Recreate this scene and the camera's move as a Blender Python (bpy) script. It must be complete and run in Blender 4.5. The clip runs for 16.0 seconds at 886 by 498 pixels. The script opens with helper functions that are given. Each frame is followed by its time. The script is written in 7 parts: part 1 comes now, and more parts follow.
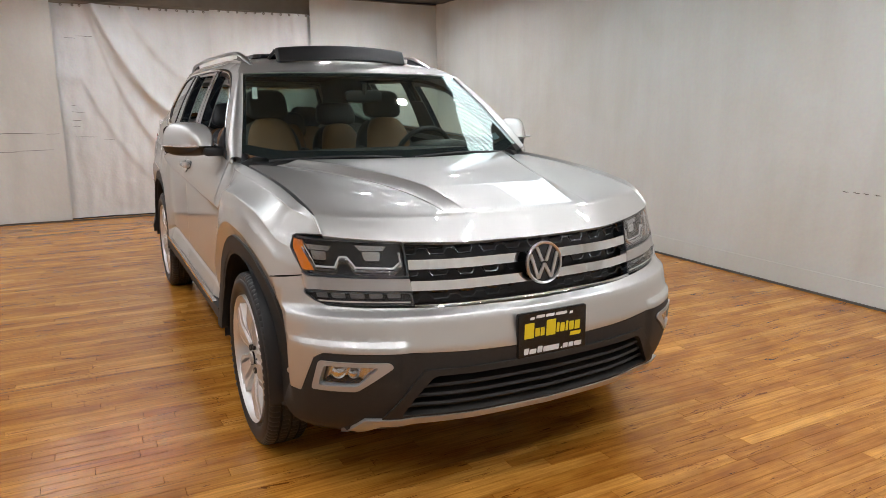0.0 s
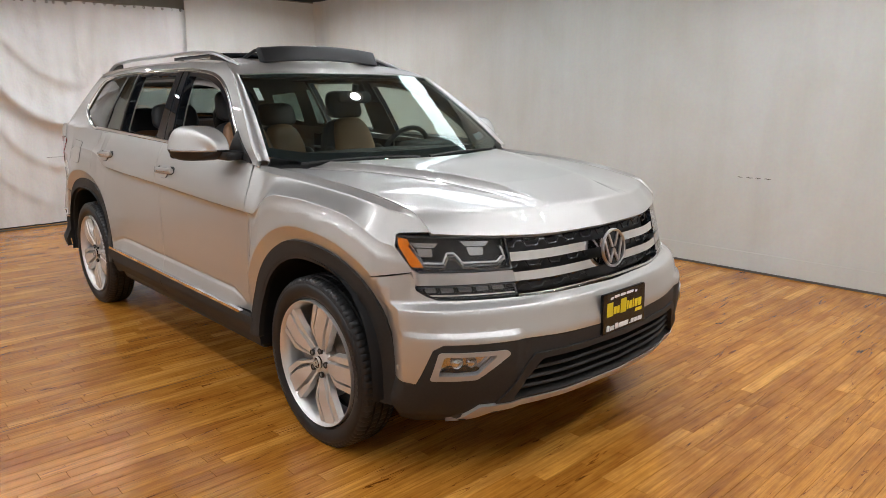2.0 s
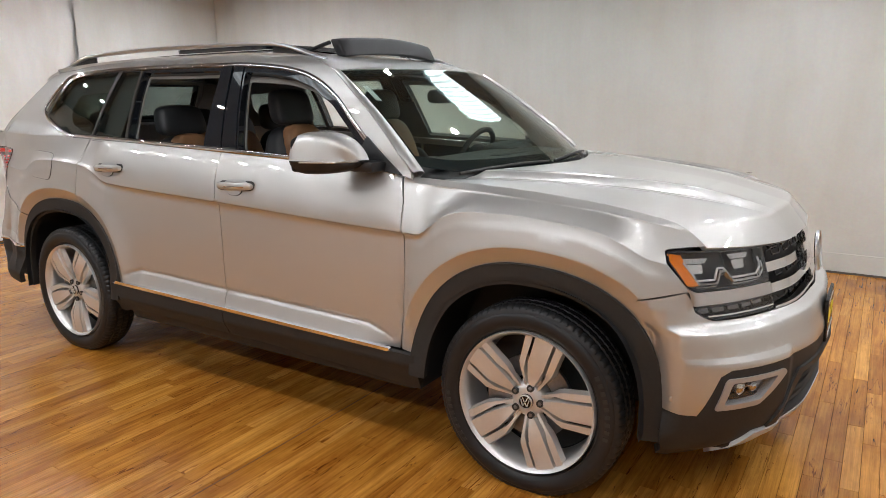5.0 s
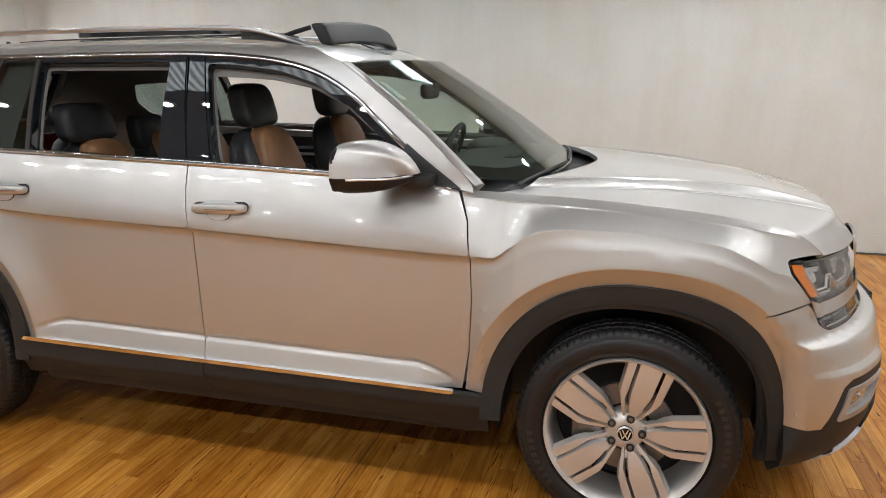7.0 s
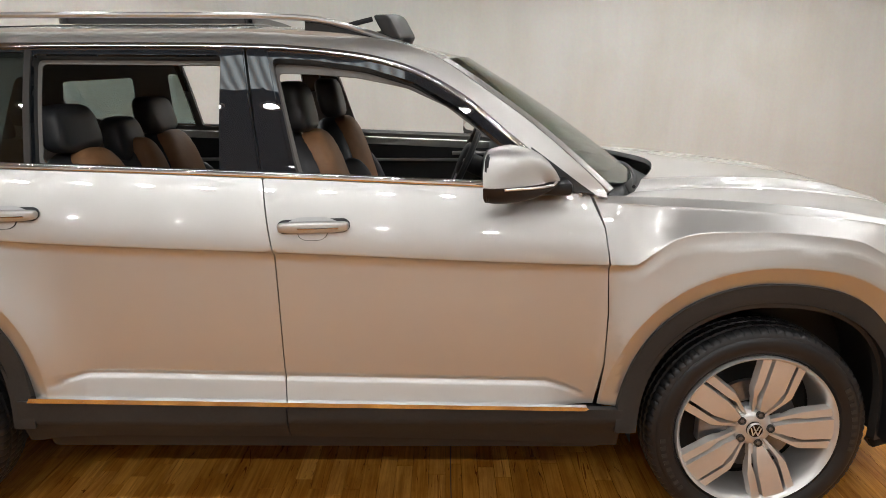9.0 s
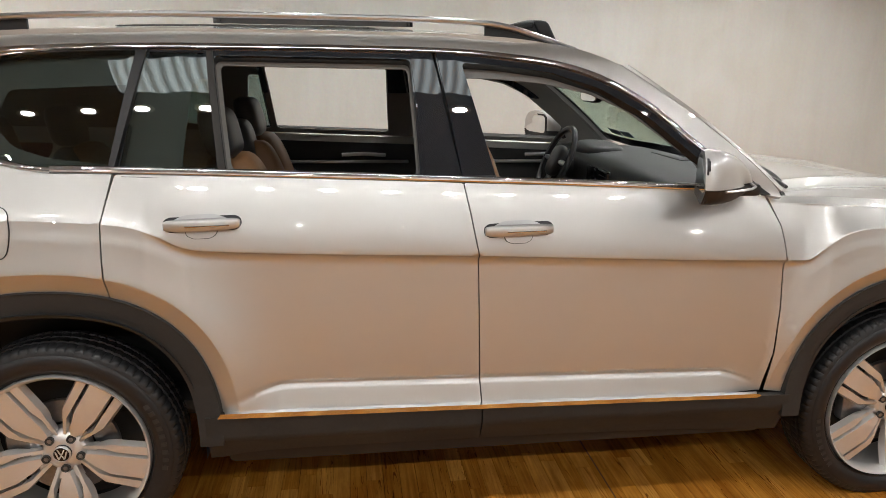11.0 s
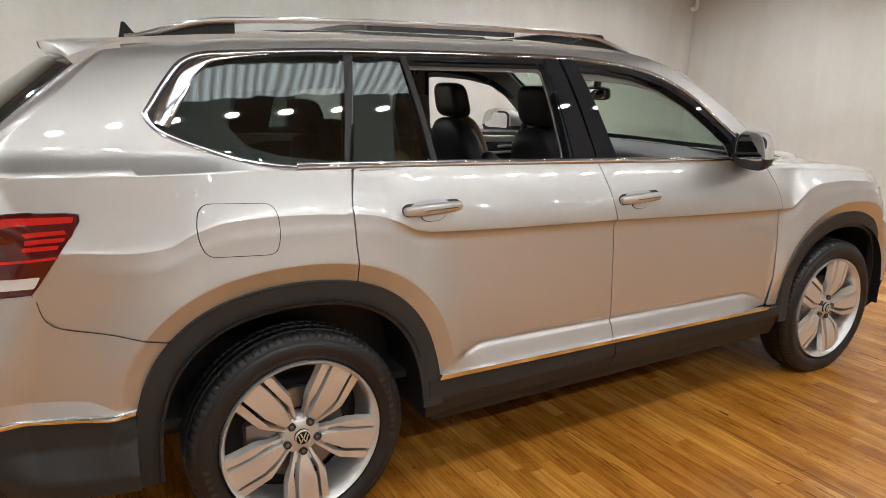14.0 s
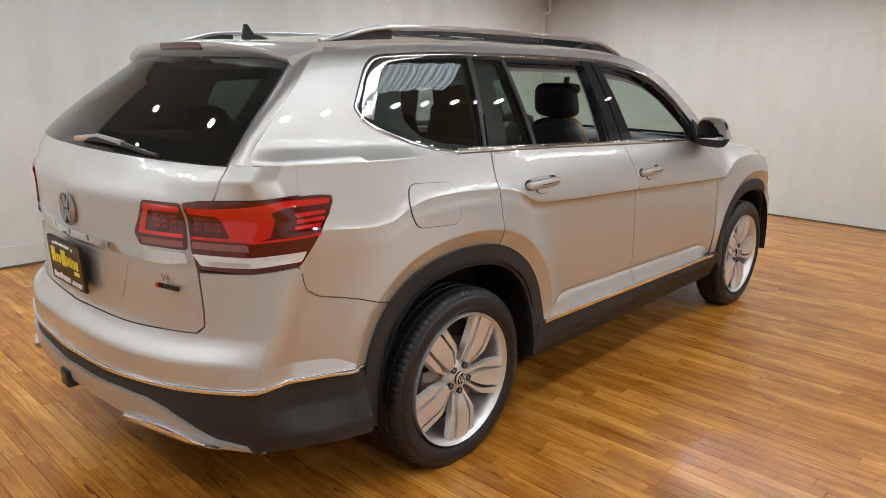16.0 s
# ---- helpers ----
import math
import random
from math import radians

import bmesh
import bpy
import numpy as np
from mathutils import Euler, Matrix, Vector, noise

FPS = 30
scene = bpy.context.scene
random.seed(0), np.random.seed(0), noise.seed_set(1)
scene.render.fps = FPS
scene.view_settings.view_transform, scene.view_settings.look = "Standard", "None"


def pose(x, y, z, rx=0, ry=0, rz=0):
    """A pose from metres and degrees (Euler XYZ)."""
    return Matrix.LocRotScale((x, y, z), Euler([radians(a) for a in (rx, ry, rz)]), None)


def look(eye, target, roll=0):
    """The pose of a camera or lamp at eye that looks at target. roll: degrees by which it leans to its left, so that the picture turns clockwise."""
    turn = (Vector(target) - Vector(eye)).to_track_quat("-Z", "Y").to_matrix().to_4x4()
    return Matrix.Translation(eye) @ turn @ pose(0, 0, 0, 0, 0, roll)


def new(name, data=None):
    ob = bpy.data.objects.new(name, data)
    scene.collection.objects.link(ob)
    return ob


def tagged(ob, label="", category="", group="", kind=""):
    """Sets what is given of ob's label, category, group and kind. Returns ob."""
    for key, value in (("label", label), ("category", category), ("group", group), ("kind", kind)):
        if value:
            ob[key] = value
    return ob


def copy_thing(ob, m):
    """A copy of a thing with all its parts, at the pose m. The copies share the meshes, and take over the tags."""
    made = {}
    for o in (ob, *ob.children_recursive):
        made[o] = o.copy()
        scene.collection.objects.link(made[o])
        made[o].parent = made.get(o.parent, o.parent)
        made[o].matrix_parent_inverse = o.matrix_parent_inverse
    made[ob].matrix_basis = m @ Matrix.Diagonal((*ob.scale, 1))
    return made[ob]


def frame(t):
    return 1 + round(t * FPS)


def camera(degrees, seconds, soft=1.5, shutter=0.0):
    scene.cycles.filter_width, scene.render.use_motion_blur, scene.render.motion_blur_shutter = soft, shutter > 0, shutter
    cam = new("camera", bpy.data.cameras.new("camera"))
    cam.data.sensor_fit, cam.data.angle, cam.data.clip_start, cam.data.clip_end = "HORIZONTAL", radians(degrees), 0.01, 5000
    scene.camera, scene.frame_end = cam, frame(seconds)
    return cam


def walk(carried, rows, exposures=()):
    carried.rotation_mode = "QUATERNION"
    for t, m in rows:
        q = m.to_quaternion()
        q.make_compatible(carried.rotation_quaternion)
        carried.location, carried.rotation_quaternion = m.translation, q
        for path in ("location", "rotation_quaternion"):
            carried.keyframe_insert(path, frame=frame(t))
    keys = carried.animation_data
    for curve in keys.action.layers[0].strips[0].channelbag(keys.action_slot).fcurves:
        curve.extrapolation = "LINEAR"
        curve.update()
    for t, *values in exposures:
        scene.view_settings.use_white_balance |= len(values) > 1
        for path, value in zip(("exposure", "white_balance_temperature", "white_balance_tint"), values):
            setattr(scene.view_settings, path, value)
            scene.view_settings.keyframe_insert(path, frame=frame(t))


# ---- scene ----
cam = camera(65.1, 16.0, soft=0.5)
PATH = [
    (0, (4.425, -1.522, 1.467), (2.696, -0.61, 1.046), -0.0),
    (0.5, (4.346, -1.798, 1.474), (2.702, -0.742, 1.05), -0.2),
    (1, (4.203, -1.996, 1.467), (2.625, -0.843, 1.04), -0.1),
    (1.5, (4.085, -2.207, 1.468), (2.579, -0.963, 1.04), -0.1),
    (2, (3.95, -2.448, 1.487), (2.517, -1.121, 1.058), -0.2),
    (2.5, (3.75, -2.591, 1.481), (2.363, -1.216, 1.05), -0.2),
    (3, (3.548, -2.696, 1.49), (2.231, -1.254, 1.057), -0.2),
    (3.5, (3.329, -2.867, 1.503), (2.095, -1.354, 1.069), -0.2),
    (4, (3.095, -2.985, 1.484), (1.936, -1.414, 1.049), -0.2),
    (4.5, (2.812, -3.086, 1.493), (1.702, -1.479, 1.06), -0.1),
    (4.7, (2.7, -3.132, 1.492), (1.611, -1.511, 1.06), -0.2),
    (7, (1.478, -3.156, 1.573), (0.958, -1.29, 1.076), -0.5),
    (7.5, (1.203, -3.135, 1.55), (0.798, -1.239, 1.059), -0.2),
    (8, (0.945, -3.132, 1.561), (0.697, -1.209, 1.069), -0.2),
    (8.5, (0.628, -3.141, 1.56), (0.517, -1.206, 1.064), 0.1),
    (9, (0.417, -3.099, 1.578), (0.413, -1.164, 1.073), 0.1),
    (9.5, (0.194, -3.039, 1.594), (0.238, -1.105, 1.084), 0.1),
    (9.7, (0.088, -3.041, 1.604), (0.151, -1.112, 1.081), 0.1),
    (11.8, (-0.908, -3.092, 1.57), (-0.504, -1.194, 1.086), 0.5),
    (12, (-0.991, -3.066, 1.544), (-0.56, -1.173, 1.066), 0.2),
    (12.5, (-1.21, -3.036, 1.548), (-0.688, -1.164, 1.074), 0.3),
    (13, (-1.533, -3.032, 1.549), (-0.836, -1.219, 1.071), 0.5),
    (13.5, (-1.836, -3.042, 1.542), (-1.003, -1.288, 1.061), 0.6),
    (14, (-2.158, -3.01, 1.574), (-1.186, -1.331, 1.085), 1.0),
    (14.5, (-2.477, -2.894, 1.562), (-1.316, -1.34, 1.077), 1.1),
    (15, (-2.81, -2.82, 1.557), (-1.565, -1.335, 1.065), 1.2),
    (15.5, (-3.145, -2.713, 1.558), (-1.847, -1.274, 1.063), 1.2),
    (16, (-3.47, -2.637, 1.573), (-2.046, -1.322, 1.079), 1.3),
]
walk(cam, [(t, look(eye, target, roll)) for t, eye, target, roll in PATH], [(0, 0.17, 6420, 12), (4.5, 0.23, 6450, 12), (8, 0.31, 6620, 11), (12, 0.31, 6820, 11), (16, 0.32, 6480, 10)])

# ---- world and lights ----
world = bpy.data.worlds.new("world")
scene.world = world
world.use_nodes = True
world.node_tree.nodes["Background"].inputs[0].default_value = (0.9, 0.93, 1.0, 1)
world.node_tree.nodes["Background"].inputs[1].default_value = 0.02
LAMP = 428.0   # glow of the far row; the near row and end rows are dimmer
ROOM = (-5.22, 5.22, -6.2, 3.44, 2.86)   # x0, x1, y0, y1, ceiling


# ---- materials ----
def material(name):
    m = bpy.data.materials.new(name)
    m.use_nodes = True
    n = m.node_tree.nodes
    return m, n, m.node_tree.links, n["Principled BSDF"]


def plain(name, color, rough=0.5, metal=0.0, coat=0.0, grain=0.0, size=60.0, bump=0.0, spec=0.5):
    """Colour with a fine and a coarse variation and a little relief."""
    m, n, l, b = material(name)
    b.inputs["Base Color"].default_value = (*color, 1)
    b.inputs["Roughness"].default_value = rough
    b.inputs["Metallic"].default_value = metal
    b.inputs["Coat Weight"].default_value = coat
    b.inputs["Coat Roughness"].default_value = 0.03
    b.inputs["Specular IOR Level"].default_value = spec
    if grain or bump:
        co = n.new("ShaderNodeTexCoord")
        fine = n.new("ShaderNodeTexNoise")
        fine.inputs["Scale"].default_value = size
        fine.inputs["Detail"].default_value = 4
        l.new(co.outputs["Object"], fine.inputs["Vector"])
        if grain:
            wide = n.new("ShaderNodeTexNoise")
            wide.inputs["Scale"].default_value = size / 14
            l.new(co.outputs["Object"], wide.inputs["Vector"])
            mix = n.new("ShaderNodeMath")
            mix.operation = "ADD"
            l.new(fine.outputs["Fac"], mix.inputs[0])
            l.new(wide.outputs["Fac"], mix.inputs[1])
            ramp = n.new("ShaderNodeMapRange")
            ramp.inputs["From Min"].default_value, ramp.inputs["From Max"].default_value = 0.6, 1.4
            ramp.inputs["To Min"].default_value, ramp.inputs["To Max"].default_value = 1 - grain, 1 + grain
            l.new(mix.outputs[0], ramp.inputs["Value"])
            mul = n.new("ShaderNodeVectorMath")
            mul.operation = "SCALE"
            mul.inputs[0].default_value = color
            l.new(ramp.outputs[0], mul.inputs["Scale"])
            l.new(mul.outputs[0], b.inputs["Base Color"])
        if bump:
            bp = n.new("ShaderNodeBump")
            bp.inputs["Strength"].default_value = bump
            bp.inputs["Distance"].default_value = 0.002
            l.new(fine.outputs["Fac"], bp.inputs["Height"])
            l.new(bp.outputs[0], b.inputs["Normal"])
    return m


def glass(name, tint, ior=1.5):
    """A thin pane: tinted see-through with the gloss of glass."""
    m, n, l, b = material(name)
    n.remove(b)
    t = n.new("ShaderNodeBsdfTransparent")
    t.inputs[0].default_value = (*tint, 1)
    g = n.new("ShaderNodeBsdfGlossy")
    g.inputs["Roughness"].default_value = 0.004
    w = n.new("ShaderNodeLayerWeight")
    w.inputs[0].default_value = 0.5
    p = n.new("ShaderNodeMath")
    p.operation = "POWER"
    p.inputs[1].default_value = 4.2
    l.new(w.outputs["Facing"], p.inputs[0])
    f = n.new("ShaderNodeMath")
    f.operation = "MULTIPLY_ADD"
    low = ((ior - 1) / (ior + 1)) ** 2
    f.inputs[1].default_value, f.inputs[2].default_value = 1 - low, low
    l.new(p.outputs[0], f.inputs[0])
    x = n.new("ShaderNodeMixShader")
    l.new(f.outputs[0], x.inputs[0])
    l.new(t.outputs[0], x.inputs[1])
    l.new(g.outputs[0], x.inputs[2])
    l.new(x.outputs[0], n["Material Output"].inputs[0])
    return m


def lit(name, color, strength):
    m, n, l, b = material(name)
    b.inputs["Base Color"].default_value = (*color, 1)
    b.inputs["Emission Color"].default_value = (*color, 1)
    b.inputs["Emission Strength"].default_value = strength
    return m


def paint_silver():
    """Metallic silver: flakes under a clear coat, a trace of dust low down in patches."""
    m, n, l, b = material("silver_paint")
    co = n.new("ShaderNodeTexCoord")
    flake = n.new("ShaderNodeTexVoronoi")
    flake.inputs["Scale"].default_value = 900
    wide = n.new("ShaderNodeTexNoise")
    wide.inputs["Scale"].default_value = 2.5
    wide.inputs["Detail"].default_value = 5
    for t in (flake, wide):
        l.new(co.outputs["Object"], t.inputs["Vector"])
    r = n.new("ShaderNodeMapRange")
    r.inputs["To Min"].default_value, r.inputs["To Max"].default_value = 0.43, 0.48
    l.new(wide.outputs["Fac"], r.inputs["Value"])
    l.new(r.outputs[0], b.inputs["Roughness"])
    c = n.new("ShaderNodeMix")
    c.data_type = "RGBA"
    c.inputs["A"].default_value = (0.560, 0.552, 0.532, 1)
    c.inputs["B"].default_value = (0.620, 0.612, 0.592, 1)
    l.new(flake.outputs["Color"], c.inputs["Factor"])
    l.new(c.outputs["Result"], b.inputs["Base Color"])
    b.inputs["Metallic"].default_value = 0.82
    b.inputs["Coat Weight"].default_value = 1.0
    b.inputs["Coat Roughness"].default_value = 0.012
    b.inputs["Coat IOR"].default_value = 1.6
    return m


def canvas(name, color, seed, relief=0.12):
    """Painted canvas drape: weave, yellowed stains, soft wrinkles."""
    m, n, l, b = material(name)
    co = n.new("ShaderNodeTexCoord")
    mp = n.new("ShaderNodeMapping")
    mp.inputs["Location"].default_value = (seed, seed * 2.3, 0)
    l.new(co.outputs["Object"], mp.inputs["Vector"])
    stain = n.new("ShaderNodeTexNoise")
    stain.inputs["Scale"].default_value = 1.1
    stain.inputs["Detail"].default_value = 6
    stain.inputs["Distortion"].default_value = 1.0
    fine = n.new("ShaderNodeTexNoise")
    fine.inputs["Scale"].default_value = 38
    fine.inputs["Detail"].default_value = 5
    fold = n.new("ShaderNodeTexNoise")
    fold.inputs["Scale"].default_value = 5
    fold.inputs["Detail"].default_value = 4
    for t in (stain, fine, fold):
        l.new(mp.outputs[0], t.inputs["Vector"])
    ramp = n.new("ShaderNodeValToRGB")
    ramp.color_ramp.elements[0].position, ramp.color_ramp.elements[1].position = 0.3, 0.62
    ramp.color_ramp.elements[0].color = (color[0] * 0.94, color[1] * 0.925, color[2] * 0.89, 1)
    ramp.color_ramp.elements[1].color = (*color, 1)
    l.new(stain.outputs["Fac"], ramp.inputs[0])
    tall = n.new("ShaderNodeMapping")
    tall.inputs["Scale"].default_value = (2.6, 2.6, 0.32)
    l.new(mp.outputs[0], tall.inputs["Vector"])
    drip = n.new("ShaderNodeTexNoise")
    drip.inputs["Scale"].default_value = 1.6
    drip.inputs["Detail"].default_value = 7
    drip.inputs["Roughness"].default_value = 0.62
    l.new(tall.outputs[0], drip.inputs["Vector"])
    band = n.new("ShaderNodeValToRGB")
    band.color_ramp.elements[0].position, band.color_ramp.elements[0].color = 0.34, (0.84, 0.82, 0.79, 1)
    band.color_ramp.elements[1].position, band.color_ramp.elements[1].color = 0.56, (1.02, 1.02, 1.02, 1)
    l.new(drip.outputs["Fac"], band.inputs[0])
    soil = n.new("ShaderNodeMix")
    soil.data_type, soil.blend_type = "RGBA", "MULTIPLY"
    soil.inputs["Factor"].default_value = 0.28
    l.new(ramp.outputs[0], soil.inputs["A"])
    l.new(band.outputs[0], soil.inputs["B"])
    mix = n.new("ShaderNodeMix")
    mix.data_type, mix.blend_type = "RGBA", "MULTIPLY"
    mix.inputs["Factor"].default_value = 0.12
    l.new(soil.outputs["Result"], mix.inputs["A"])
    l.new(fine.outputs["Color"], mix.inputs["B"])
    l.new(mix.outputs["Result"], b.inputs["Base Color"])
    b.inputs["Roughness"].default_value = 0.75
    b.inputs["Specular IOR Level"].default_value = 0.25
    add = n.new("ShaderNodeMath")
    add.operation = "MULTIPLY_ADD"
    add.inputs[1].default_value = 8.0
    l.new(fold.outputs["Fac"], add.inputs[0])
    l.new(fine.outputs["Fac"], add.inputs[2])
    bp = n.new("ShaderNodeBump")
    bp.inputs["Strength"].default_value = relief
    bp.inputs["Distance"].default_value = 0.006
    l.new(add.outputs[0], bp.inputs["Height"])
    l.new(bp.outputs[0], b.inputs["Normal"])
    return m


def plank_wood():
    """Laminate planks: each strip its own tone, streaked grain along y, knots, satin lacquer."""
    m, n, l, b = material("plank_wood")
    co = n.new("ShaderNodeTexCoord")
    info = n.new("ShaderNodeObjectInfo")
    isl = n.new("ShaderNodeNewGeometry")
    rnd = n.new("ShaderNodeMath")
    rnd.operation = "ADD"
    l.new(info.outputs["Random"], rnd.inputs[0])
    l.new(isl.outputs["Random Per Island"], rnd.inputs[1])
    fr = n.new("ShaderNodeMath")
    fr.operation = "FRACT"
    l.new(rnd.outputs[0], fr.inputs[0])
    geo = n.new("ShaderNodeNewGeometry")
    off = n.new("ShaderNodeVectorMath")
    off.operation = "MULTIPLY_ADD"
    comb = n.new("ShaderNodeCombineXYZ")
    for k in (0, 1, 2):
        l.new(fr.outputs[0], comb.inputs[k])
    l.new(comb.outputs[0], off.inputs[0])
    off.inputs[1].default_value = (7, 31, 13)
    l.new(geo.outputs["Position"], off.inputs[2])

    def noise_at(scale, detail, rough, warp=0.0):
        mp = n.new("ShaderNodeMapping")
        mp.inputs["Scale"].default_value = scale
        l.new(off.outputs[0], mp.inputs["Vector"])
        t = n.new("ShaderNodeTexNoise")
        t.inputs["Scale"].default_value = 1.0
        t.inputs["Detail"].default_value = detail
        t.inputs["Roughness"].default_value = rough
        t.inputs["Distortion"].default_value = warp
        l.new(mp.outputs[0], t.inputs["Vector"])
        return t
    grain = noise_at((85, 1.7, 1), 5, 0.68, 0.5)
    streak = noise_at((22, 1.1, 1), 5, 0.62, 2.2)
    knot = noise_at((40, 1.3, 1), 6, 0.7, 1.6)
    tone = n.new("ShaderNodeValToRGB")
    e = tone.color_ramp.elements
    e[0].position, e[0].color = 0.0, (0.44, 0.184, 0.026, 1)
    e[1].position, e[1].color = 1.0, (0.66, 0.330, 0.066, 1)
    mid = tone.color_ramp.elements.new(0.72)
    mid.color = (0.54, 0.240, 0.036, 1)
    l.new(fr.outputs[0], tone.inputs[0])
    dark = n.new("ShaderNodeValToRGB")
    dark.color_ramp.elements[0].position, dark.color_ramp.elements[0].color = 0.32, (0.46, 0.30, 0.18, 1)
    dark.color_ramp.elements[1].position, dark.color_ramp.elements[1].color = 0.56, (1.12, 1.10, 1.06, 1)
    l.new(streak.outputs["Fac"], dark.inputs[0])
    m1 = n.new("ShaderNodeMix")
    m1.data_type, m1.blend_type = "RGBA", "MULTIPLY"
    m1.inputs["Factor"].default_value = 0.42
    l.new(tone.outputs[0], m1.inputs["A"])
    l.new(dark.outputs[0], m1.inputs["B"])
    fine = n.new("ShaderNodeValToRGB")
    fine.color_ramp.elements[0].position, fine.color_ramp.elements[0].color = 0.34, (0.52, 0.43, 0.34, 1)
    fine.color_ramp.elements[1].position, fine.color_ramp.elements[1].color = 0.62, (1.18, 1.17, 1.15, 1)
    l.new(grain.outputs["Fac"], fine.inputs[0])
    m2 = n.new("ShaderNodeMix")
    m2.data_type, m2.blend_type = "RGBA", "MULTIPLY"
    m2.inputs["Factor"].default_value = 0.52
    l.new(m1.outputs["Result"], m2.inputs["A"])
    l.new(fine.outputs[0], m2.inputs["B"])
    spot = n.new("ShaderNodeValToRGB")
    spot.color_ramp.elements[0].position, spot.color_ramp.elements[0].color = 0.30, (0.30, 0.16, 0.08, 1)
    spot.color_ramp.elements[1].position, spot.color_ramp.elements[1].color = 0.37, (1, 1, 1, 1)
    l.new(knot.outputs["Fac"], spot.inputs[0])
    m3 = n.new("ShaderNodeMix")
    m3.data_type, m3.blend_type = "RGBA", "MULTIPLY"
    m3.inputs["Factor"].default_value = 0.8
    l.new(m2.outputs["Result"], m3.inputs["A"])
    l.new(spot.outputs[0], m3.inputs["B"])
    hair = noise_at((62, 5.5, 1), 3, 0.55, 1.2)
    thin = n.new("ShaderNodeValToRGB")
    thin.color_ramp.elements[0].position, thin.color_ramp.elements[0].color = 0.27, (0.10, 0.05, 0.03, 1)
    thin.color_ramp.elements[1].position, thin.color_ramp.elements[1].color = 0.32, (1.04, 1.03, 1.02, 1)
    l.new(hair.outputs["Fac"], thin.inputs[0])
    m4 = n.new("ShaderNodeMix")
    m4.data_type, m4.blend_type = "RGBA", "MULTIPLY"
    m4.inputs["Factor"].default_value = 0.85
    l.new(m3.outputs["Result"], m4.inputs["A"])
    l.new(thin.outputs[0], m4.inputs["B"])
    patch = n.new("ShaderNodeTexNoise")
    patch.inputs["Scale"].default_value = 2.6
    patch.inputs["Detail"].default_value = 6
    patch.inputs["Roughness"].default_value = 0.65
    squeeze = n.new("ShaderNodeMapping")
    squeeze.inputs["Scale"].default_value = (2.2, 0.8, 1)
    l.new(geo.outputs["Position"], squeeze.inputs["Vector"])
    l.new(squeeze.outputs[0], patch.inputs["Vector"])
    wear = n.new("ShaderNodeValToRGB")
    wear.color_ramp.elements[0].position, wear.color_ramp.elements[0].color = 0.36, (0.66, 0.52, 0.42, 1)
    wear.color_ramp.elements[1].position, wear.color_ramp.elements[1].color = 0.60, (1.08, 1.08, 1.08, 1)
    l.new(patch.outputs["Fac"], wear.inputs[0])
    m5 = n.new("ShaderNodeMix")
    m5.data_type, m5.blend_type = "RGBA", "MULTIPLY"
    m5.inputs["Factor"].default_value = 0.8
    l.new(m4.outputs["Result"], m5.inputs["A"])
    l.new(wear.outputs[0], m5.inputs["B"])
    # fine cracks that wander along the grain
    vein = noise_at((15, 0.9, 1), 3, 0.55, 0.9)
    break_up = noise_at((9, 1.6, 1), 2, 0.5)
    away = n.new("ShaderNodeMath")
    away.operation = "SUBTRACT"
    away.inputs[1].default_value = 0.5
    l.new(vein.outputs["Fac"], away.inputs[0])
    size = n.new("ShaderNodeMath")
    size.operation = "ABSOLUTE"
    l.new(away.outputs[0], size.inputs[0])
    some = n.new("ShaderNodeMapRange")
    some.inputs["From Min"].default_value, some.inputs["From Max"].default_value = 0.50, 0.66
    some.inputs["To Min"].default_value, some.inputs["To Max"].default_value = 0.0, 0.0095
    l.new(break_up.outputs["Fac"], some.inputs["Value"])
    ratio = n.new("ShaderNodeMath")
    ratio.operation = "LESS_THAN"
    l.new(size.outputs[0], ratio.inputs[0])
    l.new(some.outputs[0], ratio.inputs[1])
    m6 = n.new("ShaderNodeMix")
    m6.data_type, m6.blend_type = "RGBA", "MULTIPLY"
    m6.inputs["B"].default_value = (0.40, 0.30, 0.25, 1)
    l.new(ratio.outputs[0], m6.inputs["Factor"])
    l.new(m5.outputs["Result"], m6.inputs["A"])
    l.new(m6.outputs["Result"], b.inputs["Base Color"])
    rr = n.new("ShaderNodeMapRange")
    rr.inputs["To Min"].default_value, rr.inputs["To Max"].default_value = 0.17, 0.31
    l.new(grain.outputs["Fac"], rr.inputs["Value"])
    l.new(rr.outputs[0], b.inputs["Roughness"])
    bp = n.new("ShaderNodeBump")
    bp.inputs["Strength"].default_value = 0.12
    bp.inputs["Distance"].default_value = 0.001
    l.new(grain.outputs["Fac"], bp.inputs["Height"])
    l.new(bp.outputs[0], b.inputs["Normal"])
    return m


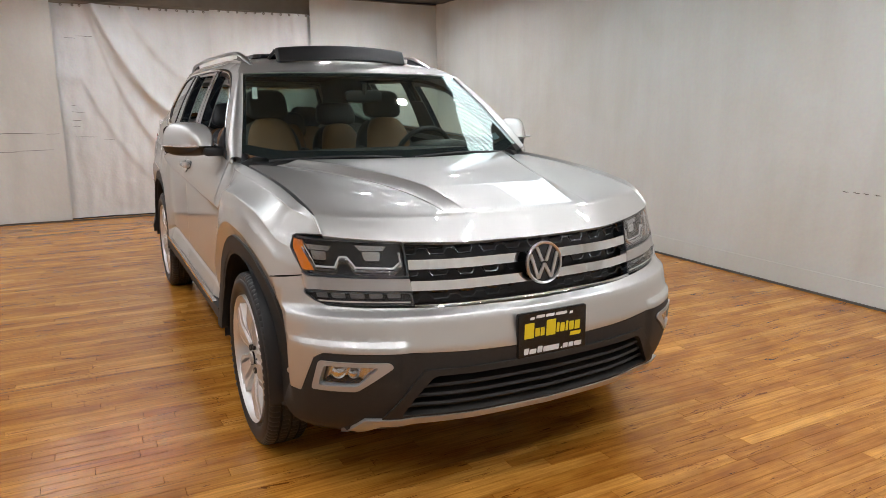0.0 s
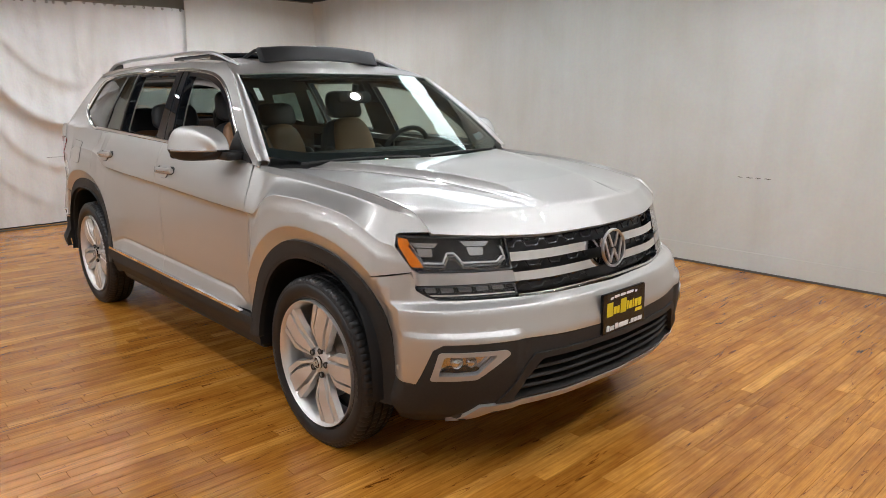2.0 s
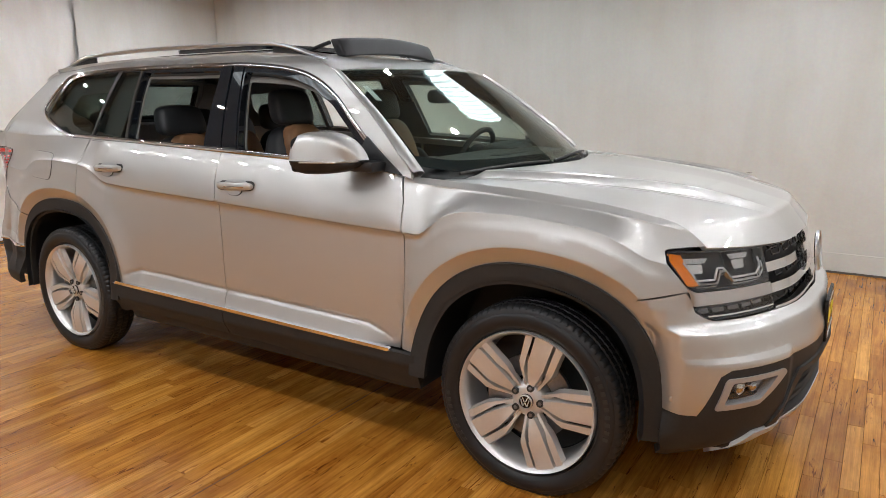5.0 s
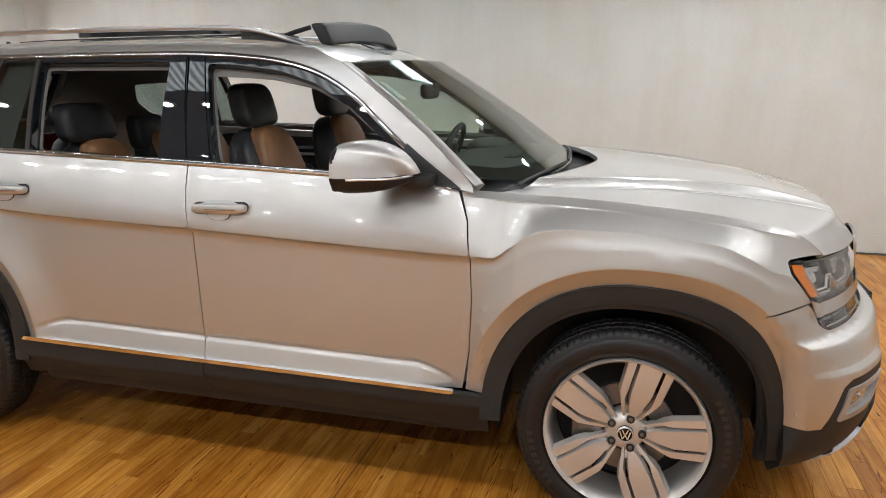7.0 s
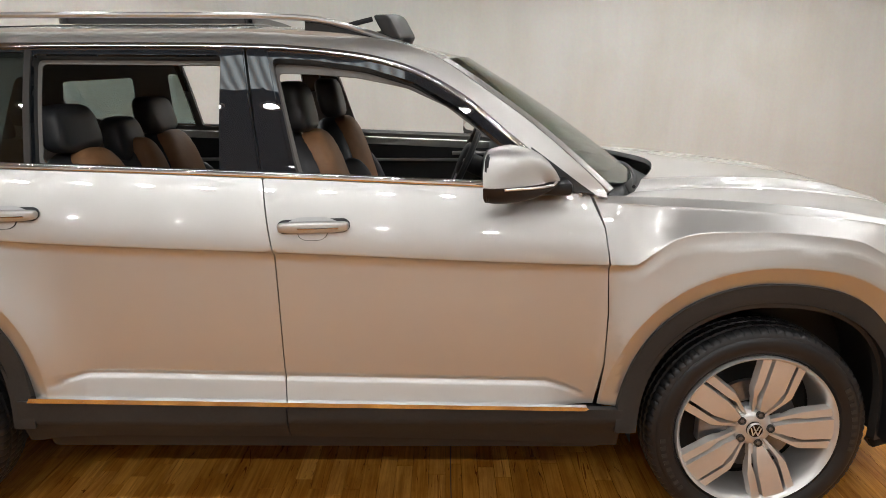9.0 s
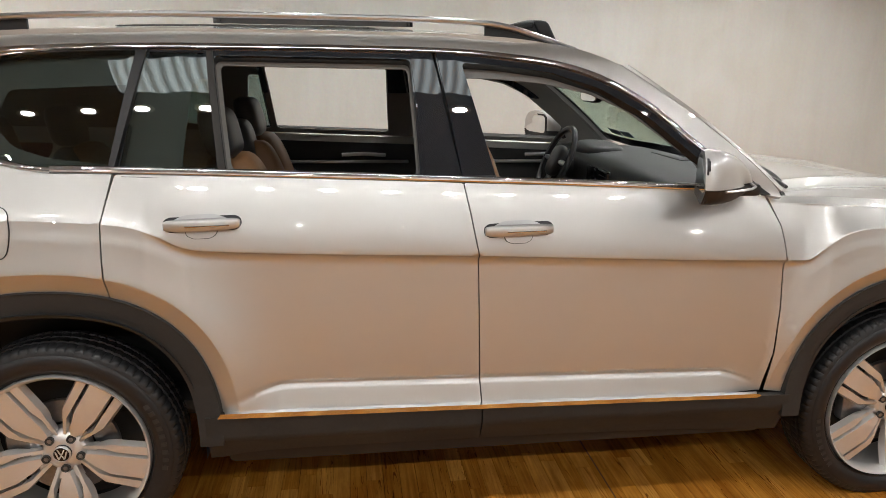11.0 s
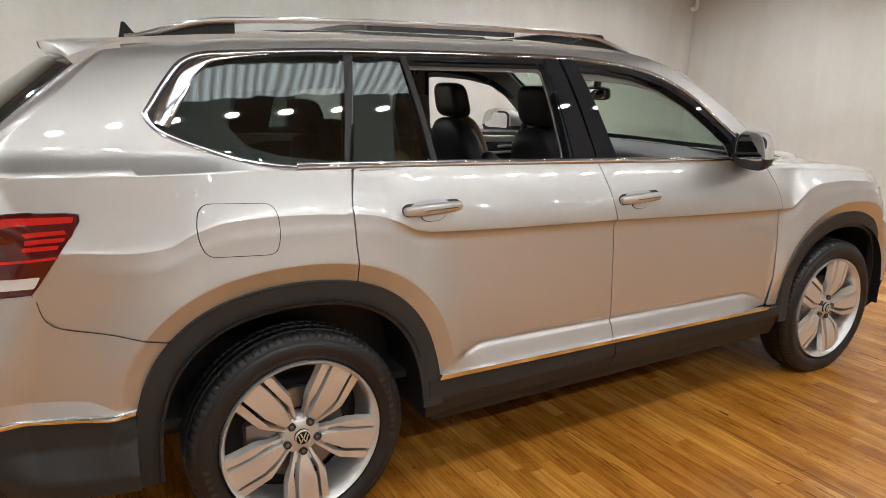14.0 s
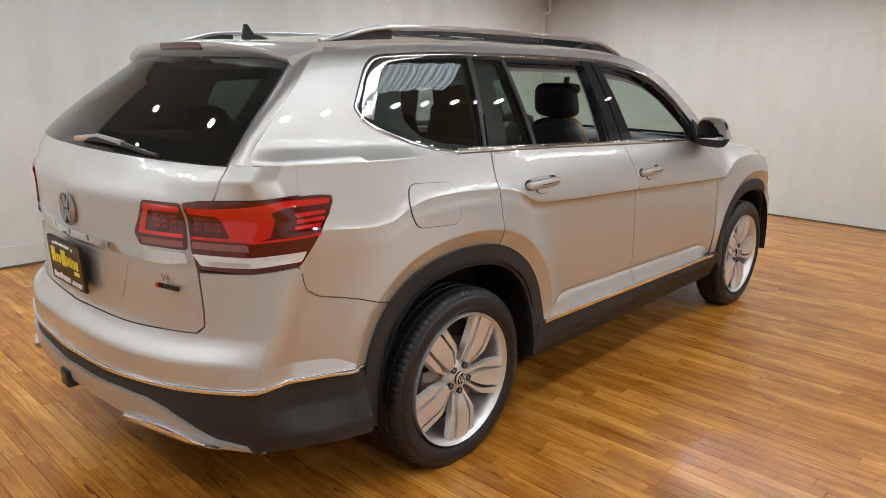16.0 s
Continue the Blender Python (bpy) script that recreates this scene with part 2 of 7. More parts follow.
def emissive_cloth(name, color, strength):
    """Gathered ceiling cloth: its backlight and the shading of its folds are put into emission."""
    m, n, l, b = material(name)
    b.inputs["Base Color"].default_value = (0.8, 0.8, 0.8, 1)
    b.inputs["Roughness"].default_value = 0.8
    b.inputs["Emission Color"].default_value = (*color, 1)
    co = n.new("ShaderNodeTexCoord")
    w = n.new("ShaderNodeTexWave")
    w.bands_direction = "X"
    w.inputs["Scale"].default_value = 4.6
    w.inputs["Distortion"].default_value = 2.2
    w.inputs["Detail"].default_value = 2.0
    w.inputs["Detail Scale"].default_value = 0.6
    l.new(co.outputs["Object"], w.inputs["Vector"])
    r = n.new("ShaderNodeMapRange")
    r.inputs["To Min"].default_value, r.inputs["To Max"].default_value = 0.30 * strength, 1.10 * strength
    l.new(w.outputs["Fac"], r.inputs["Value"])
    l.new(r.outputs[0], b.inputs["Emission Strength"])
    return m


CLOTH_DIM = emissive_cloth("dim_glow_cloth", (0.78, 0.93, 1.0), 2.0)
CLOTH = emissive_cloth("glow_cloth", (0.80, 0.94, 1.0), 4.5)
PAINT = paint_silver()
CLAD = plain("dark_plastic", (0.030, 0.028, 0.026), 0.58, grain=0.15, size=90, bump=0.12, spec=0.32)
BLACK = plain("black_plastic", (0.012, 0.012, 0.013), 0.5, grain=0.1, size=120, bump=0.1)
GLOSS = plain("gloss_black", (0.016, 0.020, 0.026), 0.012, spec=1.0)
CHROME = plain("chrome", (0.82, 0.82, 0.83), 0.09, metal=1.0)
SATIN = plain("satin_chrome", (0.62, 0.62, 0.63), 0.28, metal=1.0)
ALLOY = plain("silver_alloy", (0.74, 0.73, 0.715), 0.36, metal=0.65, coat=0.6, grain=0.03)
# alloy copy with the shade inside the wheel painted in as near black
ALLOY_SHADE = plain("shaded_alloy", (0.05, 0.05, 0.05), 0.5, metal=0.4)
RUBBER = plain("tyre_rubber", (0.011, 0.011, 0.012), 0.48, grain=0.25, size=40, bump=0.15)
LETTER = plain("raised_rubber", (0.03, 0.03, 0.03), 0.4)
STEEL = plain("brake_steel", (0.28, 0.28, 0.29), 0.4, metal=0.9, grain=0.2, size=80)
WIND = glass("windscreen_glass", (0.80, 0.90, 0.84), 1.75)
TINT = glass("privacy_glass", (0.50, 0.57, 0.55), 2.0)
LENS = glass("lamp_lens", (0.93, 0.94, 0.95), 1.4)
AMBER = plain("amber_lens", (0.75, 0.20, 0.015), 0.12, coat=0.8)
RED = plain("red_lens", (0.62, 0.012, 0.008), 0.05, coat=1.0)
RED_DARK = plain("dark_red_lens", (0.085, 0.002, 0.003), 0.05, coat=1.0)
WHITE_LENS = plain("white_lens", (0.72, 0.70, 0.69), 0.15, coat=1.0)
REFLECTOR = plain("lamp_reflector", (0.75, 0.76, 0.78), 0.16, metal=1.0)
LAMP_DARK = plain("lamp_housing", (0.032, 0.033, 0.037), 0.20, metal=0.3)
SKID = plain("silver_trim", (0.50, 0.49, 0.48), 0.38, metal=0.6, coat=0.3)
TAN = plain("tan_leather", (0.27, 0.135, 0.062), 0.5, grain=0.12, size=45, bump=0.25)
BLACK_LEATHER = plain("black_leather", (0.030, 0.031, 0.034), 0.42, grain=0.1, size=60, bump=0.2)
DASH = plain("dashboard_plastic", (0.019, 0.020, 0.021), 0.5, grain=0.1, size=150, bump=0.15)
TRIM = plain("pillar_plastic", (0.19, 0.185, 0.175), 0.7, grain=0.06, size=120, bump=0.1)
LINER = plain("headliner_cloth", (0.07, 0.068, 0.066), 0.9, grain=0.06, size=120, bump=0.2)
CARPET = plain("carpet", (0.03, 0.028, 0.026), 0.95, grain=0.2, size=200, bump=0.5)
PLATE = plain("plate_black", (0.010, 0.010, 0.010), 0.25)
YELLOW = plain("plate_yellow", (0.80, 0.62, 0.02), 0.4)
WHITE = plain("plate_white", (0.80, 0.80, 0.80), 0.4)
MIRROR = plain("mirror_glass", (0.85, 0.86, 0.87), 0.01, metal=1.0)
FOIL = plain("badge_black", (0.01, 0.01, 0.012), 0.15)
CANVAS = canvas("white_canvas", (0.76, 0.755, 0.725), 3.0)
SHEET = canvas("backdrop_canvas", (0.715, 0.732, 0.712), 9.0)
VINYL = canvas("white_vinyl", (0.83, 0.84, 0.84), 5.0, 0.3)
CEIL = plain("ceiling_paint", (0.74, 0.73, 0.70), 0.9, grain=0.05, size=14)
BEAM = plain("beam_paint", (0.30, 0.265, 0.215), 0.8, grain=0.12, size=8)
ROPE = plain("grommet", (0.25, 0.23, 0.2), 0.6)
SCUFF = plain("scuff_mark", (0.10, 0.09, 0.08), 0.9)
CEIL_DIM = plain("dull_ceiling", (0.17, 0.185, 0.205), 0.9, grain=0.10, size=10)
WOOD = plank_wood()
GAP = plain("floor_underlay", (0.05, 0.025, 0.012), 0.9)
SMOKED = plain("smoked_lens", (0.26, 0.085, 0.08), 0.12, coat=1.0)
CELL = plain("cell_lens", (0.16, 0.006, 0.007), 0.12, coat=1.0)
STICKER = plain("sticker_blue", (0.07, 0.11, 0.14), 0.5)
BULB = lit("lamp_glow", (0.935, 0.965, 0.985), 0.88 * LAMP)
# glow of the unseen fill row, added to brighten the car's side
BULB_FILL = lit("south_fill_glow", (0.935, 0.965, 0.985), 1.5 * LAMP)
BULB_NEAR = lit("near_lamp_glow", (0.935, 0.965, 0.985), 0.27 * LAMP)
BULB_END = lit("end_lamp_glow", (0.935, 0.965, 0.985), 0.55 * LAMP)
FRAME = plain("silver_plastic", (0.46, 0.46, 0.46), 0.36, metal=0.5)


# ---- mesh tools ----
def link(name, verts, faces, mat, parent=None, label="", smooth=False):
    me = bpy.data.meshes.new(name)
    me.from_pydata([tuple(v) for v in verts], [], faces)
    me.materials.append(mat)
    if smooth:
        me.polygons.foreach_set("use_smooth", [True] * len(me.polygons))
    me.update()
    ob = new(name, me)
    if parent:
        ob.parent = parent
    if label:
        ob["label"] = label
    return ob


def part(name, bm, mat, parent=None, label="", smooth=True):
    me = bpy.data.meshes.new(name)
    bm.normal_update()
    bm.to_mesh(me)
    bm.free()
    me.materials.append(mat)
    if smooth:
        me.polygons.foreach_set("use_smooth", [True] * len(me.polygons))
        me.set_sharp_from_angle(angle=radians(38))
    ob = new(name, me)
    if parent:
        ob.parent = parent
    if label:
        ob["label"] = label
    return ob


def curve(*pairs):
    """A smooth line through (x, y) pairs that does not overshoot."""
    xs, ys = np.array(sorted(pairs), float).T
    d = np.diff(ys) / np.diff(xs)
    m = np.r_[d[0], np.where(d[:-1] * d[1:] > 0, 2 * d[:-1] * d[1:] / np.where(d[:-1] + d[1:] == 0, 1, d[:-1] + d[1:]), 0), d[-1]]

    def f(x):
        x = np.clip(np.asarray(x, float), xs[0], xs[-1])
        i = np.clip(np.searchsorted(xs, x) - 1, 0, len(xs) - 2)
        h = xs[i + 1] - xs[i]
        t = (x - xs[i]) / h
        return (2 * t**3 - 3 * t**2 + 1) * ys[i] + (t**3 - 2 * t**2 + t) * h * m[i] + (3 * t**2 - 2 * t**3) * ys[i + 1] + (t**3 - t**2) * h * m[i + 1]
    return f


def inside(p, poly):
    p, q = np.asarray(p, float), np.asarray(poly, float)
    r = np.roll(q, -1, 0)
    x, y = p[:, :1], p[:, 1:2]
    cross = ((q[:, 1] > y) != (r[:, 1] > y)) & (x < (r[:, 0] - q[:, 0]) * (y - q[:, 1]) / np.where(r[:, 1] == q[:, 1], 1e-9, r[:, 1] - q[:, 1]) + q[:, 0])
    return cross.sum(1) % 2 == 1


def dense(poly, step):
    out = []
    for a, b in zip(poly, list(poly[1:]) + [poly[0]]):
        k = max(1, int(np.ceil(np.hypot(b[0] - a[0], b[1] - a[1]) / step)))
        out += [(a[0] + (b[0] - a[0]) * i / k, a[1] + (b[1] - a[1]) * i / k) for i in range(k)]
    return np.array(out)


def rounded(poly, r, n=5):
    """The polygon with its corners rounded."""
    out, k = [], len(poly)
    for i in range(k):
        a, b, c = (np.array(poly[j % k], float) for j in (i - 1, i, i + 1))
        u, w = a - b, c - b
        s = min(r, 0.45 * np.hypot(*u), 0.45 * np.hypot(*w))
        p, q = b + u / np.hypot(*u) * s, b + w / np.hypot(*w) * s
        out += [tuple((1 - t) ** 2 * p + 2 * t * (1 - t) * b + t * t * q) for t in np.linspace(0, 1, n)]
    return out


def edge_gap(p, poly):
    a = np.asarray(poly, float)
    b = np.roll(a, -1, 0)
    d = b - a
    t = np.clip(((p[:, None] - a) * d).sum(-1) / np.maximum((d * d).sum(-1), 1e-12), 0, 1)
    return np.sqrt(((p[:, None] - a - t[..., None] * d) ** 2).sum(-1)).min(1)


def panel(name, outline, surface, out, mat, parent, holes=(), step=0.03, lines=None, thick=0.014, lift=0.0, label="", extra=()):
    """A sheet with real thickness: a 2D outline with holes, filled with a fine net and laid on surface(u, v) -> x, y, z arrays.
    lines: extra net rows as (us, vs) arrays. out: the rough outward direction. lift: metres proud of the surface."""
    from mathutils.geometry import delaunay_2d_cdt
    loops = [dense(outline, step)] + [dense(h, step) for h in holes]
    lo, hi = loops[0].min(0), loops[0].max(0)
    if lines is None:
        gu, gv = np.meshgrid(np.arange(lo[0], hi[0], step), np.arange(lo[1], hi[1], step))
        pts = np.c_[gu.ravel(), gv.ravel()] + step * 0.37
    else:
        pts = np.asarray(lines)
    if len(extra):
        fixed = np.asarray(extra, float)
        clear = np.array([np.abs(fixed - p).sum(1).min() > 0.4 * step for p in pts])
        pts = np.r_[pts[clear], fixed]
    keep = inside(pts, loops[0]) & (edge_gap(pts, loops[0]) > 0.3 * min(step, 0.02))
    for h in loops[1:]:
        keep &= ~inside(pts, h) & (edge_gap(pts, h) > 0.3 * min(step, 0.02))
    pts = pts[keep]
    v2, edges = [], []
    for lp in loops:
        k = len(v2)
        v2 += [Vector(p) for p in lp]
        edges += [(k + i, k + (i + 1) % len(lp)) for i in range(len(lp))]
    v2 += [Vector(p) for p in pts]
    vo, _, fo, *_ = delaunay_2d_cdt(v2, edges, [], 0, 1e-6)
    uv = np.array([tuple(v) for v in vo])
    tri = np.array([f for f in fo if len(f) == 3])
    mid = uv[tri].mean(1)
    ok = inside(mid, loops[0])
    for h in loops[1:]:
        ok &= ~inside(mid, h)
    q = uv[tri]
    d1, d2 = q[:, 1] - q[:, 0], q[:, 2] - q[:, 0]
    ok &= np.abs(d1[:, 0] * d2[:, 1] - d1[:, 1] * d2[:, 0]) > 1e-6  # no slivers along straight edges
    tri = tri[ok]
    e = 1e-3
    p = np.stack(surface(uv[:, 0], uv[:, 1]), -1)
    du = np.stack(surface(uv[:, 0] + e, uv[:, 1]), -1) - np.stack(surface(uv[:, 0] - e, uv[:, 1]), -1)
    dv = np.stack(surface(uv[:, 0], uv[:, 1] + e), -1) - np.stack(surface(uv[:, 0], uv[:, 1] - e), -1)
    nrm = np.cross(du, dv)
    nrm /= np.maximum(np.linalg.norm(nrm, axis=1, keepdims=True), 1e-9)
    way = np.array(out, float) if abs(out[0]) < 0.9 or out[2] else np.c_[p[:, 0] - out[0] * 1.2, p[:, 1], 0 * p[:, 0]]
    nrm *= np.where((nrm * way).sum(-1) < 0, -1, 1)[:, None]
    p = p + lift * nrm
    back = p - thick * nrm
    face_n = np.cross(p[tri[:, 1]] - p[tri[:, 0]], p[tri[:, 2]] - p[tri[:, 0]])
    flip = (face_n * nrm[tri].sum(1)).sum(1) < 0
    tri[flip] = tri[flip][:, ::-1]
    N = len(p)
    faces = [tuple(f) for f in tri] + [tuple(N + f[::-1]) for f in tri]
    count = {}
    for a, b, c in tri:
        for x, y in ((a, b), (b, c), (c, a)):
            count[(x, y)] = count.get((x, y), 0) + 1
    rim = [(a, b) for (a, b) in count if (b, a) not in count]
    verts = np.r_[p, back]
    extra = {}
    more = []

    def twin(i):
        if i not in extra:
            extra[i] = len(verts) + len(more)
            more.append(p[i])
            more.append(back[i])
        return extra[i]
    for a, b in rim:
        i, j = twin(a), twin(b)
        faces.append((i, i + 1, j + 1, j))
    if more:
        verts = np.r_[verts, np.array(more)]
    faces = [tuple(int(i) for i in f) for f in faces]
    ob = link(name, verts.tolist(), faces, mat, parent, label, smooth=True)
    # the true normals of the surface, so that reflections run clean over the net
    true_n = np.r_[nrm, -nrm, np.zeros((len(more), 3))]
    ob.data.normals_split_custom_set_from_vertices(true_n.tolist())
    return ob


def box(bm, x0, x1, y0, y1, z0, z1, bevel=0.0, seg=2):
    r = bmesh.ops.create_cube(bm, size=1, matrix=Matrix.LocRotScale(((x0 + x1) / 2, (y0 + y1) / 2, (z0 + z1) / 2), None, (abs(x1 - x0), abs(y1 - y0), abs(z1 - z0))))
    if bevel:
        es = list({e for v in r["verts"] for e in v.link_edges})
        bmesh.ops.bevel(bm, geom=es, offset=bevel, segments=seg, affect="EDGES", profile=0.5)
    return r["verts"]


def slab(poly, depth, m, bevel=0.0):
    """A 2D polygon extruded along its z and laid by the matrix m."""
    bm = bmesh.new()
    vs = [bm.verts.new((x, y, 0)) for x, y in poly]
    f = bm.faces.new(vs)
    g = bmesh.ops.extrude_face_region(bm, geom=[f])
    top = [v for v in g["geom"] if isinstance(v, bmesh.types.BMVert)]
    bmesh.ops.translate(bm, verts=top, vec=(0, 0, depth))
    bmesh.ops.recalc_face_normals(bm, faces=bm.faces[:])
    if bevel:
        bmesh.ops.bevel(bm, geom=[e for e in bm.edges if all(v in top for v in e.verts)], offset=bevel, segments=2, affect="EDGES")
    bm.transform(m)
    return bm


def lathe(profile, n=48, closed=False):
    """Profile of (radius, height along y) turned round the y axis."""
    bm = bmesh.new()
    rings = [[bm.verts.new((r * math.cos(a), h, r * math.sin(a))) for r, h in profile] for a in (2 * math.pi * i / n for i in range(n))]
    k = len(profile)
    for i in range(n):
        a, b = rings[i], rings[(i + 1) % n]
        for j in range(k if closed else k - 1):
            q = (j + 1) % k
            bm.faces.new((a[j], a[q], b[q], b[j]))
    bmesh.ops.recalc_face_normals(bm, faces=bm.faces[:])
    return bm


def tube(points, radius, n=8, flat=1.0):
    """A round bar along points."""
    bm = bmesh.new()
    pts = [Vector(p) for p in points]
    rings = []
    for i, p in enumerate(pts):
        d = (pts[min(i + 1, len(pts) - 1)] - pts[max(i - 1, 0)]).normalized()
        side = d.cross(Vector((0, 0, 1)))
        side = side.normalized() if side.length > 1e-4 else Vector((1, 0, 0))
        up = side.cross(d)
        r = radius(i / (len(pts) - 1)) if callable(radius) else radius
        rings.append([bm.verts.new(p + r * (math.cos(a) * side + flat * math.sin(a) * up)) for a in (2 * math.pi * k / n for k in range(n))])
    for a, b in zip(rings, rings[1:]):
        for k in range(n):
            bm.faces.new((a[k], a[(k + 1) % n], b[(k + 1) % n], b[k]))
    bm.faces.new(rings[0][::-1])
    bm.faces.new(rings[-1])
    bmesh.ops.recalc_face_normals(bm, faces=bm.faces[:])
    return bm


def thing(name, label, category, group=""):
    return tagged(new(name), label, category, group)

# ---- room shell ----
X0, X1, Y0, Y1, TOP = ROOM


def drape(name, a, b, z0, z1, mat, label, wave=0.02, seed=0.0, billow=0.0, cell=0.05, sway=0.0, ridges=()):
    """A hanging canvas sheet from plan point a to b, its folds growing loose towards the floor."""
    ax, ay = a
    bx, by = b
    length = math.hypot(bx - ax, by - ay)
    nx, ny = -(by - ay) / length, (bx - ax) / length
    cols, rows = max(2, int(length / cell)), int((z1 - z0) / min(0.08, cell * 2))
    verts, faces = [], []
    for side in (0.0, 0.006):
        for j in range(rows + 1):
            v = j / rows
            for i in range(cols + 1):
                u = i / cols
                s = u * length
                d = wave * (0.55 * math.sin(s * 5.1 + seed + 0.8 * math.sin(v * 3 + seed)) + 0.3 * math.sin(s * 12.7 + seed * 3 + v * 2.2) + 0.45 * noise.noise((s * 1.3, v * 2.6, seed)))
                d += 0.5 * wave * noise.noise((s * 4.0 + v * 3, v * 5, seed + 5)) + billow * math.sin(math.pi * v) * math.sin(math.pi * u)
                d += 0.8 * wave * sway * math.sin(2.6 * s + 2.2 * v * v + seed) * (1.2 - v)
                if cell > 0.055:
                    d += 0.022 * math.sin(17 * s + 2.2 * v + seed) * (math.exp(-s / 0.35) + math.exp(-(length - s) / 0.35)) + 0.004 * noise.noise((s * 6, v * 0.6, seed))
                if ridges:
                    d += 0.016 * abs(noise.noise((s * 3.1 + 2 * v, v * 7.5 - s * 2, seed))) + 0.007 * noise.noise((s * 11, v * 16, seed)) + 0.024 * noise.noise((s * 7.5, v * 0.9, seed + 3))
                for line, amp, tail_off in ridges:
                    over = (z0 + (z1 - z0) * v) - line(s)
                    d += amp / (1 + math.exp(max(-40, min(40, -over / 0.022)))) * math.exp(-max(over, 0) / tail_off)
                d += side
                verts.append((ax + (bx - ax) * u + nx * d, ay + (by - ay) * u + ny * d, z0 + (z1 - z0) * v))
    w, k = cols + 1, (cols + 1) * (rows + 1)
    for j in range(rows):
        for i in range(cols):
            q = j * w + i
            faces.append((q, q + 1, q + w + 1, q + w))
            faces.append((k + q, k + q + w, k + q + w + 1, k + q + 1))
    ob = link(name, verts, faces, mat, smooth=True)
    return tagged(ob, label, "backdrop", kind="structure")


def wall(name, x0, x1, y0, y1, z0, z1, mat, label, category="wall"):
    bm = bmesh.new()
    box(bm, x0, x1, y0, y1, z0, z1)
    return tagged(part(name, bm, mat, smooth=False), label, category, kind="structure")


wall("wall_west", X0 - 0.52, X0 - 0.32, Y0 - 0.2, Y1 + 0.4, 0, TOP, BEAM, "painted wall behind the hanging canvas sheets")
wall("wall_east", X1 + 0.12, X1 + 0.32, Y0 - 0.2, Y1 + 0.4, 0, TOP, BEAM, "painted wall behind the plain backdrop sheet")
wall("wall_north", X0 - 0.32, X1 + 0.12, Y1 + 0.2, Y1 + 0.4, 0, TOP, BEAM, "painted wall behind the long backdrop sheet")
wall("wall_south", X0 - 0.32, X1 + 0.12, Y0 - 0.2, Y0, 0, TOP, CEIL, "plain light wall closing the room")
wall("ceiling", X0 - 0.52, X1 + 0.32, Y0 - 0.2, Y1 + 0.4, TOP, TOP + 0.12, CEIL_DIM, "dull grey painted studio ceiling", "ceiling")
wall("trim_west", X0 - 0.20, X0 - 0.14, Y0, Y1 + 0.2, 2.57, TOP, BEAM, "grey brown timber beam above the curtain", "beam")

drape("backdrop_1", (X0, -1.62), (X0 + 0.02, -5.2), 0.012, 2.80, CANVAS, "heavy stained white canvas sheet hanging by the wall", 0.018, 1.0)
# long sagging folds, as height along the sheet measured from its right end
SWOOPS = (
    (lambda s: 1.12 + 1.42 * max(0.0, min(1.0, (s - 0.15) / 1.28)) ** 2.3 + (6 * (s - 1.43) if s > 1.43 else 0), 0.15, 0.30),
    (lambda s: 0.62 + 1.9 * max(0.0, min(1.0, (s - 0.05) / 1.42)) ** 3.0 + (6 * (s - 1.47) if s > 1.47 else 0), 0.05, 0.20),
    (lambda s: 1.62 + 0.95 * max(0.0, min(1.0, (s - 0.10) / 1.0)) ** 2.0 + (6 * (s - 1.1) if s > 1.1 else 0), 0.06, 0.20),
    (lambda s: 0.20 + 1.5 * max(0.0, min(1.0, (s - 0.30) / 1.3)) ** 2.2, 0.03, 0.14),
)
drape("backdrop_2", (X0 - 0.12, 0.24), (X0 - 0.12, -1.75), 0.012, 2.585, VINYL, "white vinyl curtain hung from grommets with soft folds", 0.030, 2.2, 0.03, 0.02, 0.5, SWOOPS)
drape("backdrop_3", (X0 - 0.05, 1.62), (X0 - 0.05, 0.19), 0.012, 2.60, VINYL, "white vinyl curtain overlapping its neighbour", 0.040, 5.1, 0.0, 0.02, 0.3, SWOOPS[3:])
drape("backdrop_4", (X0 + 0.02, 3.60), (X0 + 0.02, 1.50), 0.012, 2.82, SHEET, "smooth grey white canvas sheet from floor to ceiling", 0.012, 7.4)
drape("backdrop_5", (X1 + 0.08, Y1 + 0.02), (X0 + 0.04, Y1 + 0.02), 0.012, 2.84, SHEET, "long smooth white backdrop sheet along the wall", 0.012, 3.3, 0.0, 0.06)
drape("backdrop_6", (X1, -6.0), (X1, Y1 + 0.07), 0.012, 2.84, SHEET, "plain white backdrop sheet at the end of the room", 0.010, 8.8, 0.0, 0.06)
for x0, y0, x1, y1, name in ((X0 + 0.04, Y1 - 0.022, X1 - 0.02, Y1 - 0.008, "baseboard_1"), (X0 + 0.055, -5.2, X0 + 0.068, 3.4, "baseboard_2"), (X1 - 0.03, -6, X1 - 0.018, 3.4, "baseboard_3")):
    wall(name, x0, x1, y0, y1, 0.0, 0.016, SCUFF, "dark hem weight along the foot of the backdrop", "hem")


# grommets, creases and marks on the sheets
for i in range(17):
    y = -1.50 + 0.108 * i + 0.02 * math.sin(i * 2.1)
    g = part("grommet", lathe([(0.006, 0.0), (0.009, 0.004), (0.014, 0.004), (0.016, 0.0)], 12, True), ROPE, bpy.data.objects["backdrop_2"])
    g.matrix_basis = Matrix.Translation((X0 - 0.075, y, 2.565)) @ Matrix.Rotation(radians(-90), 4, "Z")
